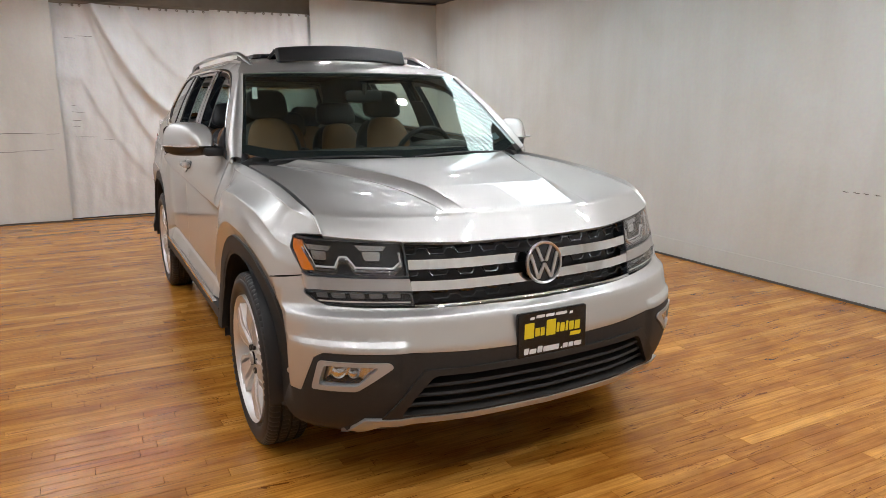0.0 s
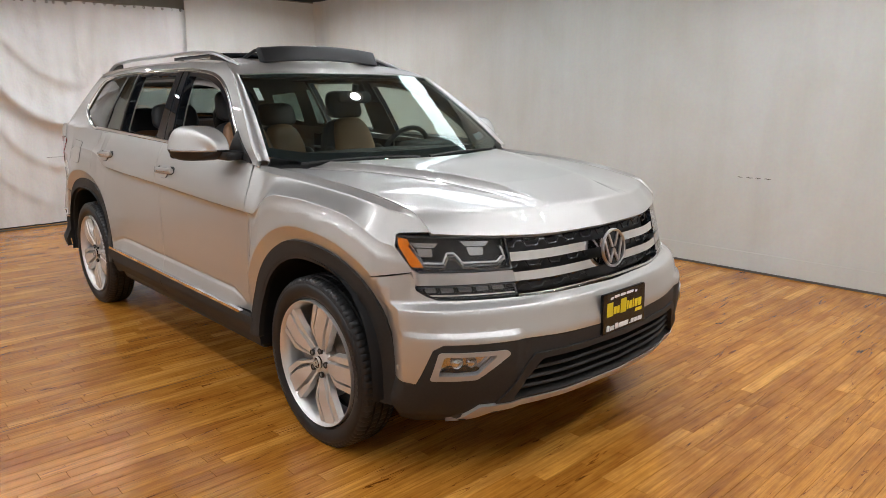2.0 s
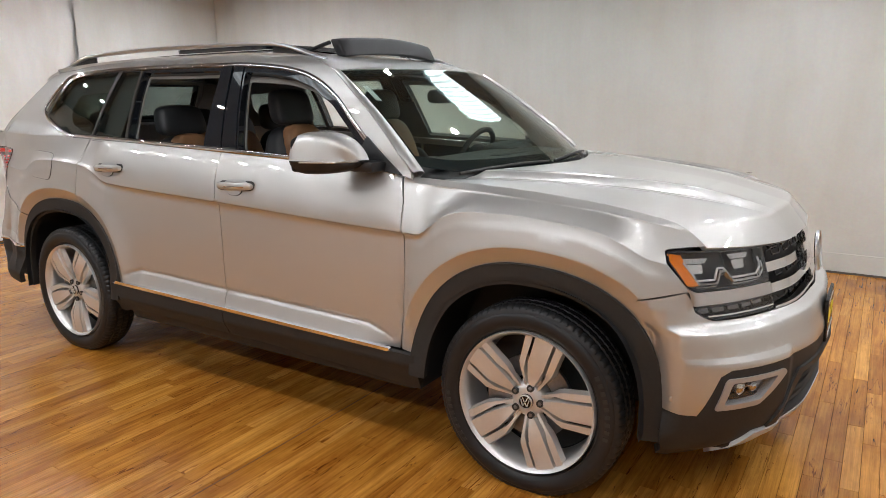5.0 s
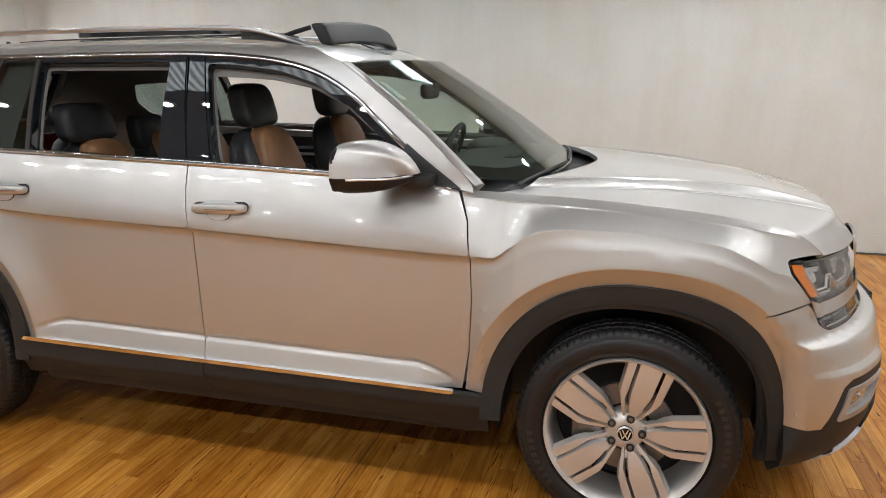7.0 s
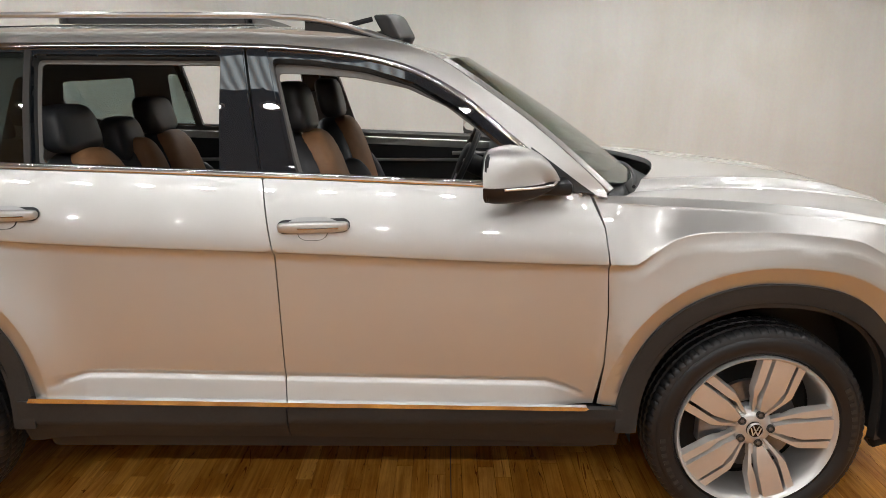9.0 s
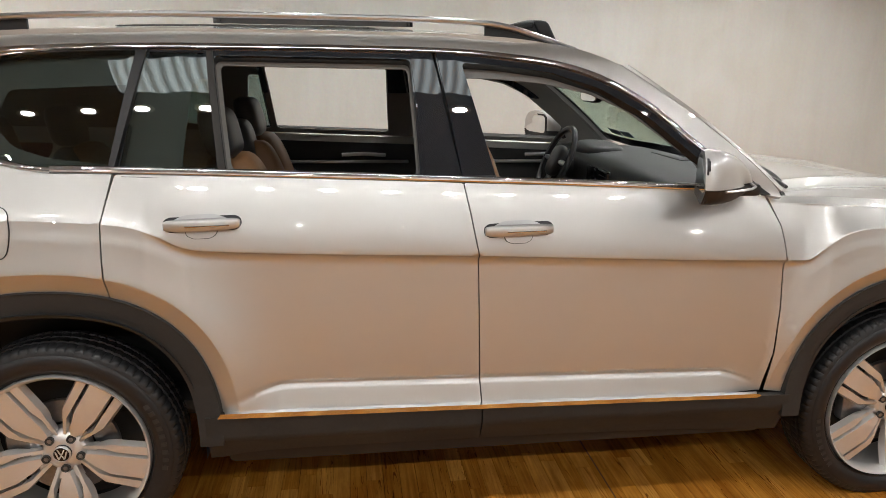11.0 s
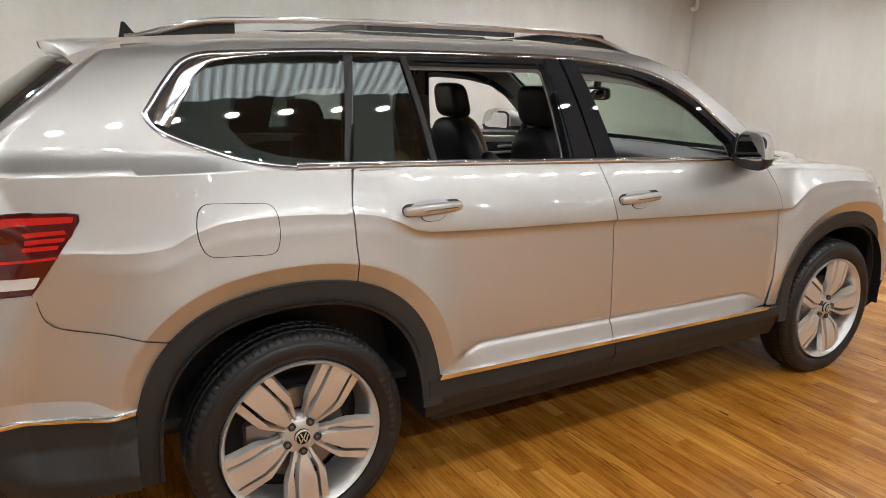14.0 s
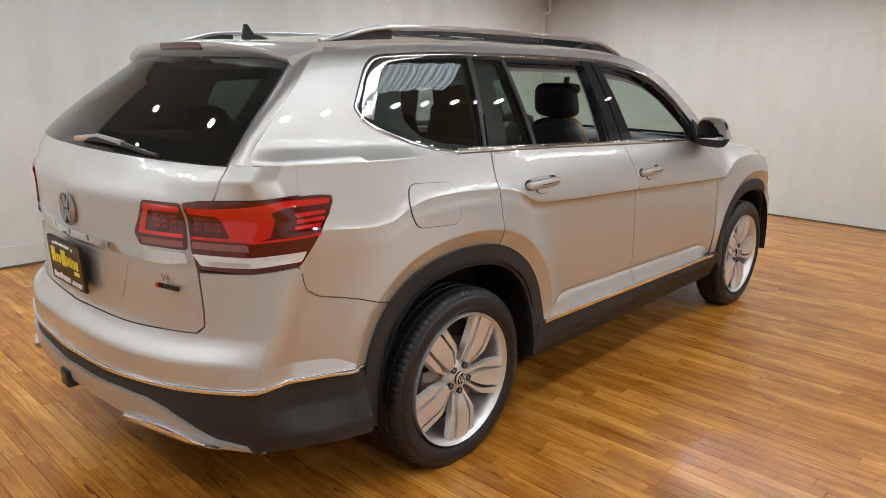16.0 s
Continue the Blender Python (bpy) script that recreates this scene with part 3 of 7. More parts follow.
for i in range(11):
    g = part("grommet", lathe([(0.006, 0.0), (0.009, 0.004), (0.014, 0.004), (0.016, 0.0)], 12, True), ROPE, bpy.data.objects["backdrop_3"])
    g.matrix_basis = Matrix.Translation((X0 + 0.005, 0.30 + 0.115 * i, 2.580)) @ Matrix.Rotation(radians(-90), 4, "Z")
rail_bm = tube([(X0 - 0.05, -1.7, 2.60), (X0 - 0.05, 0.0, 2.607), (X0 - 0.05, 1.6, 2.60)], 0.010, 8)
tagged(part("curtain_rail", rail_bm, BEAM), "thin dark rail that carries the vinyl curtain", "curtain rail")


def mark(owner, a, b, thick, mat=SCUFF):
    """A thin crease or scuff from point a to point b on a sheet, a little uneven."""
    a, b = Vector(a), Vector(b)
    n = 7
    part("crease_mark", tube([a.lerp(b, i / n) + Vector((0, 0, 0.006 * noise.noise((i * 1.7, a.y * 3, a.z * 5)))) for i in range(n + 1)], lambda t: thick * (0.35 + 0.65 * math.sin(math.pi * min(max(t, 0.04), 0.96))), 4), mat, bpy.data.objects[owner])


xa, xb = X0 + 0.022, X0 - 0.085
for y0, y1, z, w in ((-2.45, -1.80, 1.075, 0.0030), (-1.80, -1.66, 1.06, 0.0022), (-2.45, -2.12, 0.855, 0.0028), (-2.14, -1.74, 0.870, 0.0024)):
    mark("backdrop_1", (xa, y0, z), (xa, y1, z + 0.006), w)
for y0, y1, z, w in ((-1.50, -1.38, 2.19, 0.0022), (-1.38, -1.13, 2.215, 0.0024), (-1.50, -1.44, 1.40, 0.0024), (-1.50, -1.40, 1.22, 0.0028), (-1.50, -1.42, 1.15, 0.0026), (-1.50, -1.36, 1.32, 0.0024), (-1.49, -1.24, 1.02, 0.0022), (-1.24, -0.85, 0.98, 0.0018), (-0.40, 0.10, 0.80, 0.0024)):
    mark("backdrop_2", (xb, y0, z), (xb + 0.01, y1, z - 0.006), w)
for i in range(4):
    x = 1.312 + 0.075 * i
    mark("backdrop_5", (x, Y1 - 0.004, 0.808), (x + 0.045 + 0.01 * (i % 2), Y1 - 0.004, 0.806), 0.0032)
wall("trim_north", X0 + 0.05, X1 - 0.03, Y1 - 0.008, Y1 - 0.001, 0.0, 0.17, SHEET, "folded lower hem of the long backdrop sheet", "hem")
hook = thing("hanging_hook", "white plastic pipe hook hanging in the room corner", "hook")
part("hook_pipe", tube([(5.14, 3.36, 2.84), (5.14, 3.36, 2.46), (5.13, 3.37, 2.42), (5.10, 3.38, 2.405), (5.075, 3.39, 2.425)], 0.024, 10), WHITE, hook)
part("hook_strap", tube([(5.16, 3.36, 2.84), (5.165, 3.365, 2.52)], 0.016, 6), ROPE, hook)


# ---- ceiling lamps ----
def downlight(glow):
    base = thing("ceiling_lamp", "small round white recessed spotlight, switched on", "ceiling lamp", "spotlights in the ceiling")
    part("trim_ring", lathe([(0.048, 0.0), (0.051, 0.014), (0.072, 0.014), (0.076, 0.0)], 20, True), CEIL, base)
    part("bulb", lathe([(0.001, 0.006), (0.028, 0.008), (0.046, 0.002), (0.046, -0.004), (0.001, -0.004)], 20), glow, base, "glowing lamp face")
    return base


ROWS_OF_SPOTS = (
    (BULB_NEAR, [(-3.6 + 0.375 * i, -2.06) for i in range(20)]),
    (BULB, [(-3.9 + 0.75 * i, 2.35) for i in range(11) if not -1.7 < -3.9 + 0.75 * i < 1.0] + [(-2.6 + 0.9 * i, 0.9) for i in range(6)]),
    # south row: added fill lamps, out of view
    (BULB_FILL, [(-3.6 + 0.9 * i, -4.3) for i in range(9)]),
    # the four at x = 3.15 are added fill for the floor ahead of the car
    (BULB_END, [(4.1, -1.6 + 0.6 * i) for i in range(7)] + [(3.15, -1.0 + 0.75 * i) for i in range(4)] + [(-4.25, -1.8 + 0.52 * i) for i in range(9)]),
)
down = Matrix.Rotation(radians(-90), 4, "X")
for glow, places in ROWS_OF_SPOTS:
    first_lamp = downlight(glow)
    for i, (x, y) in enumerate(places):
        spot = first_lamp if i == 0 else copy_thing(first_lamp, Matrix())
        spot.matrix_basis = Matrix.Translation((x, y, TOP - 0.001)) @ down


# pleated cloth under the ceiling; its backlight is emission, no lamp stands behind
def ceiling_cloth(x0, x1, y0, y1, z, mat):
    verts, faces = [], []
    cols, rows = int((x1 - x0) / 0.025), 16
    for j in range(rows + 1):
        y = y0 + (y1 - y0) * j / rows
        for i in range(cols + 1):
            x = x0 + (x1 - x0) * i / cols
            p = 0.012 * math.sin(x * 26 + 1.3 * math.sin(x * 3.1) + 0.5 * noise.noise((x, y, 2))) + 0.006 * noise.noise((x * 2, y * 2, 7))
            verts.append((x, y + 0.008 * math.sin(x * 26) * (1 if j in (0, rows) else 0), z + p + (0.03 if i % 12 == 0 and j in (0, rows) else 0) - 0.012 * math.sin(math.pi * j / rows)))
    w = cols + 1
    for j in range(rows):
        for i in range(cols):
            q = j * w + i
            faces.append((q, q + w, q + w + 1, q + 1))
    return tagged(link("ceiling_cloth", verts, faces, mat, smooth=True), "white ceiling cloth gathered in pleats, its backlight put into emission", "ceiling light")


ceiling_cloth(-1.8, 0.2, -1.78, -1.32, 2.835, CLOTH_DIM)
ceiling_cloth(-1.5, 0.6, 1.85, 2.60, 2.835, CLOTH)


# ---- car body surfaces ----
# x ahead, y to the car's left, z up; the axles lie at x = 1.49 and -1.49.
AXLE, HUB_Z, LIP, CLAD_IN, BAND = 1.49, 0.362, 0.540, 0.463, 0.064
crease_z = curve((-2.5, 1.085), (-2.16, 1.077), (-1.95, 1.062), (-1.87, 1.070), (-1.79, 1.108), (-1.69, 1.133), (-1.55, 1.138), (-1.295, 1.124), (-1.207, 1.112), (-1.126, 1.080), (-1.06, 1.048), (-1.0, 1.037), (-0.137, 1.003), (0.95, 0.962), (1.03, 0.961), (1.09, 1.0), (1.166, 1.05), (1.255, 1.070), (1.43, 1.073), (1.6, 1.062), (1.75, 1.040), (1.84, 1.0), (1.92, 0.955), (2.1, 0.92))
crease_y = curve((-2.5, 0.77), (-2.25, 0.865), (-2.1, 0.893), (-1.9, 0.918), (-1.6, 0.930), (-1.29, 0.930), (-1.0, 0.943), (-0.137, 0.946), (0.95, 0.945), (1.2, 0.945), (1.5, 0.945), (1.75, 0.928), (1.88, 0.900), (1.97, 0.862), (2.1, 0.78))
top_z = curve((-2.5, 1.305), (-2.3, 1.284), (-1.26, 1.262), (-0.186, 1.228), (0.53, 1.200), (0.86, 1.186), (0.95, 1.174), (1.1, 1.168), (1.4, 1.152), (1.7, 1.124), (1.9, 1.092), (1.97, 1.074), (2.03, 1.040), (2.075, 1.0), (2.12, 0.96))
top_y = curve((-2.5, 0.70), (-2.3, 0.806), (-2.0, 0.860), (-1.75, 0.874), (-1.5, 0.860), (-1.26, 0.853), (-0.186, 0.853), (0.53, 0.852), (0.80, 0.860), (0.9, 0.845), (1.0, 0.812), (1.4, 0.800), (1.8, 0.788), (2.1, 0.772))
low_y = curve((0.2, 0.90), (0.32, 0.925), (0.45, 0.930), (0.60, 0.932), (0.75, 0.930), (0.9, 0.926), (1.1, 0.920))


wing_line = curve((0.90, 1.150), (1.089, 1.143), (1.267, 1.133), (1.447, 1.121), (1.632, 1.106), (1.832, 1.083), (1.95, 1.060), (2.1, 1.0))


def arch_shape(c, s, hub):
    """How far the arch of a hub reaches at the direction (cos, sin): squarish, and narrower at axle height."""
    if hub < 0:
        return 1.022 * (1 - 0.06 * c * c + 0.072 * (2 * c * s) ** 2)
    return 0.995 * (1 - np.where(c > 0, 0.06, 0.085) * c * c + np.where(c > 0, 0.070, 0.027) * (2 * c * s) ** 2)


def reach(dx, dz, hub):
    """Distance from a hub, measured so that the wheel arches are even."""
    r = np.hypot(dx, dz)
    return r / arch_shape(dx / np.maximum(r, 1e-6), dz / np.maximum(r, 1e-6), hub)


def side_y(x, z):
    """Half width of the lower body at a place."""
    x, z = np.broadcast_arrays(np.asarray(x, float), np.asarray(z, float))
    zc, yc, zt, yt = crease_z(x), crease_y(x), top_z(x), top_y(x)
    w = np.clip((z - zc) / np.maximum(zt - zc, 0.02), 0, 1.25)
    haunch = np.clip((np.abs(x + 0.03) - 1.02) / 0.12, 0, 1)
    upper = yt + (yc - yt) * (1 - w ** (1.7 - 0.9 * haunch))
    zl = wing_line(x)
    yl_ = yt + 0.052
    bow = np.where(z < zl, yl_ + (yc - yl_) * np.clip((zl - z) / np.maximum(zl - zc, 0.01), 0, 1) ** 1.2 - 0.002 * np.clip((zl - z) / 0.004, 0, 1) * np.exp(-np.maximum(zl - z, 0) / 0.022) * np.clip((1.93 - x) / 0.12, 0, 1), yt + 0.052 * np.clip((zt - z) / np.maximum(zt - zl, 0.01), 0, 1) ** 0.8)
    k = np.clip((x - 0.92) / 0.15, 0, 1) * np.clip((2.0 - x) / 0.10, 0, 1)
    upper = upper * (1 - k) + bow * k
    h = np.maximum(zc - z, 0)
    yl = low_y(z) + 0.85 * (yc - 0.945)
    lower = yl + (yc - yl) * ((1 - haunch) * np.exp(-h / 0.008) + haunch * np.exp(-(h / 0.21) ** 2))
    # the bright ledge above the sill
    amp = np.clip((x + 0.95) / 0.16, 0, 1) * np.clip((0.92 - x) / 0.16, 0, 1)
    edge = 0.492 + 0.082 * np.sqrt(np.clip(amp, 0, 1)) - 0.035 * (x + 0.95) / 1.9
    ledge = np.clip((edge - z) / 0.085, 0, 1)
    lower = lower + amp * (0.028 * ledge - 0.008 * np.exp(-((z - edge - 0.007) / 0.009) ** 2))
    for hub in (AXLE, -AXLE):
        r = reach(x - hub, z - HUB_Z, hub)
        lower = lower + np.clip((z - 0.30) / 0.15, 0, 1) * (0.040 * (np.clip((x - 0.93) / 0.07, 0, 1) if hub > 0 else 1.0) * np.exp(-(np.maximum(r - LIP - BAND, 0) / 0.095) ** 1.35) - 0.026 * np.clip((LIP + BAND - r) / BAND, 0, 1)) * np.clip((zc - z) / 0.05, 0, 1)
    return np.where(z > zc, upper, lower)


def side(sgn, push=0.0):
    return lambda x, z: (np.asarray(x, float), sgn * (side_y(x, z) + push), np.asarray(z, float))


roof_edge = curve((-2.2, 1.640), (-1.9, 1.668), (-1.5, 1.694), (-1.0, 1.706), (-0.3, 1.707), (0.0, 1.697), (0.2, 1.674), (0.29, 1.652), (0.33, 1.638), (0.405, 1.606), (0.517, 1.534), (0.95, 1.2))
house_y = curve((1.15, 0.880), (1.19, 0.858), (1.25, 0.846), (1.35, 0.802), (1.45, 0.757), (1.55, 0.712), (1.62, 0.678), (1.65, 0.660), (1.675, 0.636), (1.69, 0.613), (1.70, 0.594), (1.71, 0.56))
house_in = curve((-2.5, 0.13), (-2.3, 0.068), (-2.1, 0.042), (-1.85, 0.022), (-1.5, 0.006), (-1.2, 0.0), (0.5, 0.0), (0.95, 0.0))


def house(sgn, push=0.0):
    """The upper body with its windows, leaning in."""
    def f(x, z):
        x, z = np.broadcast_arrays(np.asarray(x, float), np.asarray(z, float))
        lean = np.clip((z - 1.30) / 0.36, 0, 1.2)
        zz = z + np.where(x < 0, 1.707 - roof_edge(x), np.minimum(1.707 - roof_edge(np.minimum(x, 0.4)), 0.014)) * lean
        bow = 0.011 * np.sin(np.pi * np.clip((z - 1.22) / 0.43, 0, 1)) ** 1.5
        reach_in = np.clip((-1.45 - x) / 0.36, 0, 1)
        flare = 0.043 * np.clip((top_z(x) + 0.066 - z) / 0.066, 0, 1) ** 1.8 * reach_in ** 2 * (3 - 2 * reach_in) * np.clip((x + 2.34) / 0.10, 0, 1)
        return x, sgn * (house_y(zz) + bow + flare - house_in(x) + push), z
    return f


NOSE_U = (0, 0.3, 0.6, 0.8, 0.95, 1.05, 1.15, 1.35)
nose_low = (curve(*zip(NOSE_U, (2.425, 2.405, 2.325, 2.220, 2.105, 2.012, 1.912, 1.70))), curve(*zip(NOSE_U, (0, 0.30, 0.60, 0.780, 0.882, 0.928, 0.955, 0.972))))
nose_high = (curve(*zip(NOSE_U, (2.300, 2.278, 2.172, 2.045, 1.940, 1.852, 1.76, 1.56))), curve(*zip(NOSE_U, (0, 0.30, 0.60, 0.800, 0.885, 0.917, 0.935, 0.95))))
nose_mix = curve((0.2, 0.0), (0.60, 0.0), (0.66, 0.10), (0.715, 0.22), (0.740, 0.62), (0.78, 0.70), (0.86, 0.82), (0.96, 1.0), (1.0, 1.06), (1.04, 1.25))
nose_tuck = curve((0.18, 0.20), (0.24, 0.14), (0.30, 0.06), (0.36, 0.028), (0.44, 0.008), (0.52, 0.0), (1.2, 0.0))


def nose(push=0.0):
    """The front end: u runs from the middle round the corner, signed by the side."""
    def f(u, z):
        u, z = np.broadcast_arrays(np.asarray(u, float), np.asarray(z, float))
        s, a, m = np.sign(u), np.abs(u), nose_mix(z)
        corner = np.clip((a - 0.80) / 0.25, 0, 1)
        m = m * (1 - 0.55 * corner * np.clip((0.95 - z) / 0.1, 0, 1))
        x = nose_low[0](a) * (1 - m) + nose_high[0](a) * m - nose_tuck(z) * (1 - 0.75 * np.clip((a - 0.9) / 0.3, 0, 1)) + push
        x = x + 0.014 * np.clip((0.640 - z) / 0.016, 0, 1) * np.clip((a - 0.54) / 0.05, 0, 1) * np.clip((1.02 - a) / 0.08, 0, 1)
        b = np.where(z > 0.80, np.clip((a - 0.84) / 0.08, 0, 1), np.clip((a - 1.0) / 0.10, 0, 1)) * np.clip((z - 0.36) / 0.08, 0, 1)
        y = nose_low[1](a) * (1 - m) + nose_high[1](a) * m - 0.5 * nose_tuck(z) * np.clip(a / 0.8, 0, 1) + push * np.clip((a - 0.6) / 0.5, 0, 1)
        y = y * (1 - b) + (side_y(x, z) + push * np.clip((a - 0.6) / 0.5, 0, 1)) * b
        return x, s * y, z
    return f


TAIL_U = (0, 0.3, 0.6, 0.8, 0.95, 1.15, 1.35, 1.6)
tail_low = (curve(*zip(TAIL_U, (-2.655, -2.640, -2.567, -2.470, -2.370, -2.190, -1.992, -1.745))), curve(*zip(TAIL_U, (0, 0.30, 0.595, 0.772, 0.880, 0.948, 0.972, 0.980))))
tail_high = (curve(*zip(TAIL_U, (-2.592, -2.576, -2.502, -2.375, -2.265, -2.105, -1.915, -1.68))), curve(*zip(TAIL_U, (0, 0.30, 0.600, 0.780, 0.848, 0.890, 0.915, 0.93))))
tail_up = (curve(*zip(TAIL_U, (-2.592, -2.578, -2.530, -2.462, -2.38, -2.22, -2.03, -1.80))), curve(*zip(TAIL_U, (0, 0.30, 0.600, 0.780, 0.848, 0.880, 0.89, 0.90))))
tail_mix = curve((0.2, 0.0), (0.62, 0.0), (0.664, 0.0), (0.673, 0.05), (0.682, 0.16), (0.706, 0.52), (0.728, 0.82), (0.746, 0.96), (0.80, 1.0), (1.4, 1.0))
wedge_line = curve((0.90, 0.655), (1.07, 0.645), (1.215, 0.634), (1.27, 0.612), (1.36, 0.555), (1.5, 0.49))
tail_tuck = curve((0.2, 0.20), (0.30, 0.11), (0.38, 0.04), (0.46, 0.008), (0.54, 0.0), (1.155, 0.0), (1.17, 0.006), (1.22, 0.040), (1.29, 0.085), (1.40, 0.20), (1.61, 0.475))
tail_in = curve((0.2, 0.02), (0.6, 0.0), (1.15, 0.0), (1.29, 0.02), (1.45, 0.075), (1.61, 0.14))


def tail(push=0.0):
    def f(u, z):
        u, z = np.broadcast_arrays(np.asarray(u, float), np.asarray(z, float))
        s, a = np.sign(u), np.abs(u)
        m = tail_mix(z)
        corner = np.clip((a - 0.60) / 0.42, 0, 1)
        corner = corner * corner * (3 - 2 * corner)
        m = m * (1 - corner) + corner * np.clip((z - 0.62) / 0.36, 0, 1)
        k = np.clip((z - 1.12) / 0.12, 0, 1)
        hx, hy = (tail_high[i](a) * (1 - k) + tail_up[i](a) * k for i in (0, 1))
        x = tail_low[0](a) * (1 - m) + hx * m + tail_tuck(z) * (1 - 0.6 * np.clip((a - 0.8) / 0.5, 0, 1)) - push
        y = tail_low[1](a) * (1 - m) + hy * m - tail_in(z) * np.clip(a / 0.7, 0, 1) + push * np.clip((a - 0.6) / 0.5, 0, 1)
        b = np.clip((a - 0.92) / 0.14, 0, 1) * np.clip((z - 0.40) / 0.10, 0, 1)
        y = y * (1 - b) + (side_y(x, z) + push * np.clip((a - 0.6) / 0.5, 0, 1)) * b
        y = y + 0.014 * np.clip((wedge_line(a) - z) / 0.045, 0, 1) * np.clip((a - 0.95) / 0.18, 0, 1) * np.clip((1.42 - a) / 0.06, 0, 1)
        return x, s * y, z
    return f


gate_edge = curve((1.185, 0.752), (1.284, 0.786), (1.424, 0.772), (1.586, 0.726), (1.63, 0.712))   # half width of the tailgate by height
hood_mid = curve((0.95, 1.182), (1.2, 1.178), (1.6, 1.152), (1.9, 1.120), (2.05, 1.098), (2.15, 1.081), (2.208, 1.0695), (2.222, 1.062), (2.231, 1.051), (2.25, 1.031), (2.305, 0.972))
hood_front = curve((0, 2.302), (0.3, 2.280), (0.55, 2.196), (0.70, 2.118), (0.79, 2.06))


def hood(s, t):
    """The bonnet: s across from -1 to 1, t from the windscreen to its front edge."""
    s, t = np.broadcast_arrays(np.asarray(s, float), np.asarray(t, float))
    a, tt = np.abs(s), np.clip(t, 0, 1.02)
    y = a * (0.790 - 0.017 * tt)
    x = (1.315 - 0.295 * a ** 1.6) * (1 - t) + hood_front(y) * t
    mid = hood_mid(1.145 + (2.302 - 1.145) * tt)
    rim = top_z(1.02 + (2.068 - 1.02) * tt)
    z = mid + (rim - mid) * a ** 2.8
    # raised middle with a crisp edge, a steep flank outside it and a second line at the flank's foot
    line = hood_line(tt)
    fade = np.clip((0.97 - t) / 0.30, 0, 1)
    drop = np.clip((y - line) / 0.075, 0, 1)
    dome = 0.022 * (1 - (1 - (1 - drop) ** 1.9)) * fade
    lip = 0.0030 * np.exp(-(np.maximum(line - y, 0) / 0.030)) * fade * (y <= line)
    foot = -0.006 * np.exp(-np.maximum(y - line - 0.075, 0) / 0.05) * np.clip((y - line - 0.075) / 0.004, 0, 1) * fade
    return x, np.sign(s) * y, z + (dome + lip + foot) * np.clip((1 - a) / 0.12, 0, 1) - 0.014


hood_line = curve((0, 0.585), (0.2, 0.47), (0.4, 0.375), (0.6, 0.305), (0.8, 0.262), (1.02, 0.240))


roof_mid = curve((-2.12, 1.652), (-1.9, 1.676), (-1.5, 1.718), (-1.0, 1.736), (-0.3, 1.738), (0.0, 1.728), (0.2, 1.694), (0.40, 1.645), (0.52, 1.6165), (0.60, 1.598))


def roof_half(x):
    """Half width of the roof skin."""
    x = np.asarray(x, float)
    return np.where(x < 0, 0.60, np.maximum(0.60, house(1)(np.clip(x, 0, 0.42), roof_edge(np.clip(x, 0, 0.42)))[1] - 0.003))


def roof(x, y):
    x, y = np.broadcast_arrays(np.asarray(x, float), np.asarray(y, float))
    return x, y, roof_mid(x) - (roof_mid(x) - roof_edge(np.clip(x, -2.2, 0.42))) * np.clip(np.abs(y) / roof_half(x), 0, 1.05) ** 2.6


screen_low = (curve((0, 1.197), (0.3, 1.175), (0.6, 1.074), (0.80, 0.940)), curve((0, 1.169), (0.6, 1.179), (0.80, 1.2153)))
screen_top = (curve((0, 0.520), (0.3, 0.507), (0.5, 0.472), (0.665, 0.415)), curve((0, 1.6205), (0.4, 1.616), (0.665, 1.607)))


def screen(s, t):
    """The windscreen: s across from -1 to 1, t from its foot to its head."""
    s, t = np.broadcast_arrays(np.asarray(s, float), np.asarray(t, float))
    a = np.abs(s)
    yl, yt = 0.805 * a, 0.663 * a
    x = screen_low[0](yl) * (1 - t) + screen_top[0](yt) * t + 0.0147 * np.sin(np.pi * np.clip(t, 0, 1))
    y = np.sign(s) * (yl * (1 - t) + yt * t)
    z = screen_low[1](yl) * (1 - t) + screen_top[1](yt) * t + 0.008 * np.sin(np.pi * np.clip(t, 0, 1))
    return x, y, z


def arc(hub, r, a0, a1, n):
    """Points on a wheel arch from angle a0 to a1 degrees, ahead being 0."""
    out = []
    for a in np.radians(np.linspace(a0, a1, n)):
        k = r * float(arch_shape(math.cos(a), math.sin(a), hub))
        out.append((hub + k * math.cos(a), HUB_Z + k * math.sin(a)))
    return out


def net(u0, u1, rows_at, du=0.025):
    """Net points in rows that follow rows_at(u)."""
    return np.array([(u, v) for u in np.arange(u0, u1, du) for v in rows_at(u)])


WARP = (0.0, -0.62, -0.56, -0.5, -0.46, -0.42, -0.38, -0.33, -0.28, -0.23, -0.18, -0.14, -0.11, -0.085, -0.065, -0.05, -0.038, -0.028, -0.020, -0.013, -0.007, -0.002, 0.003)


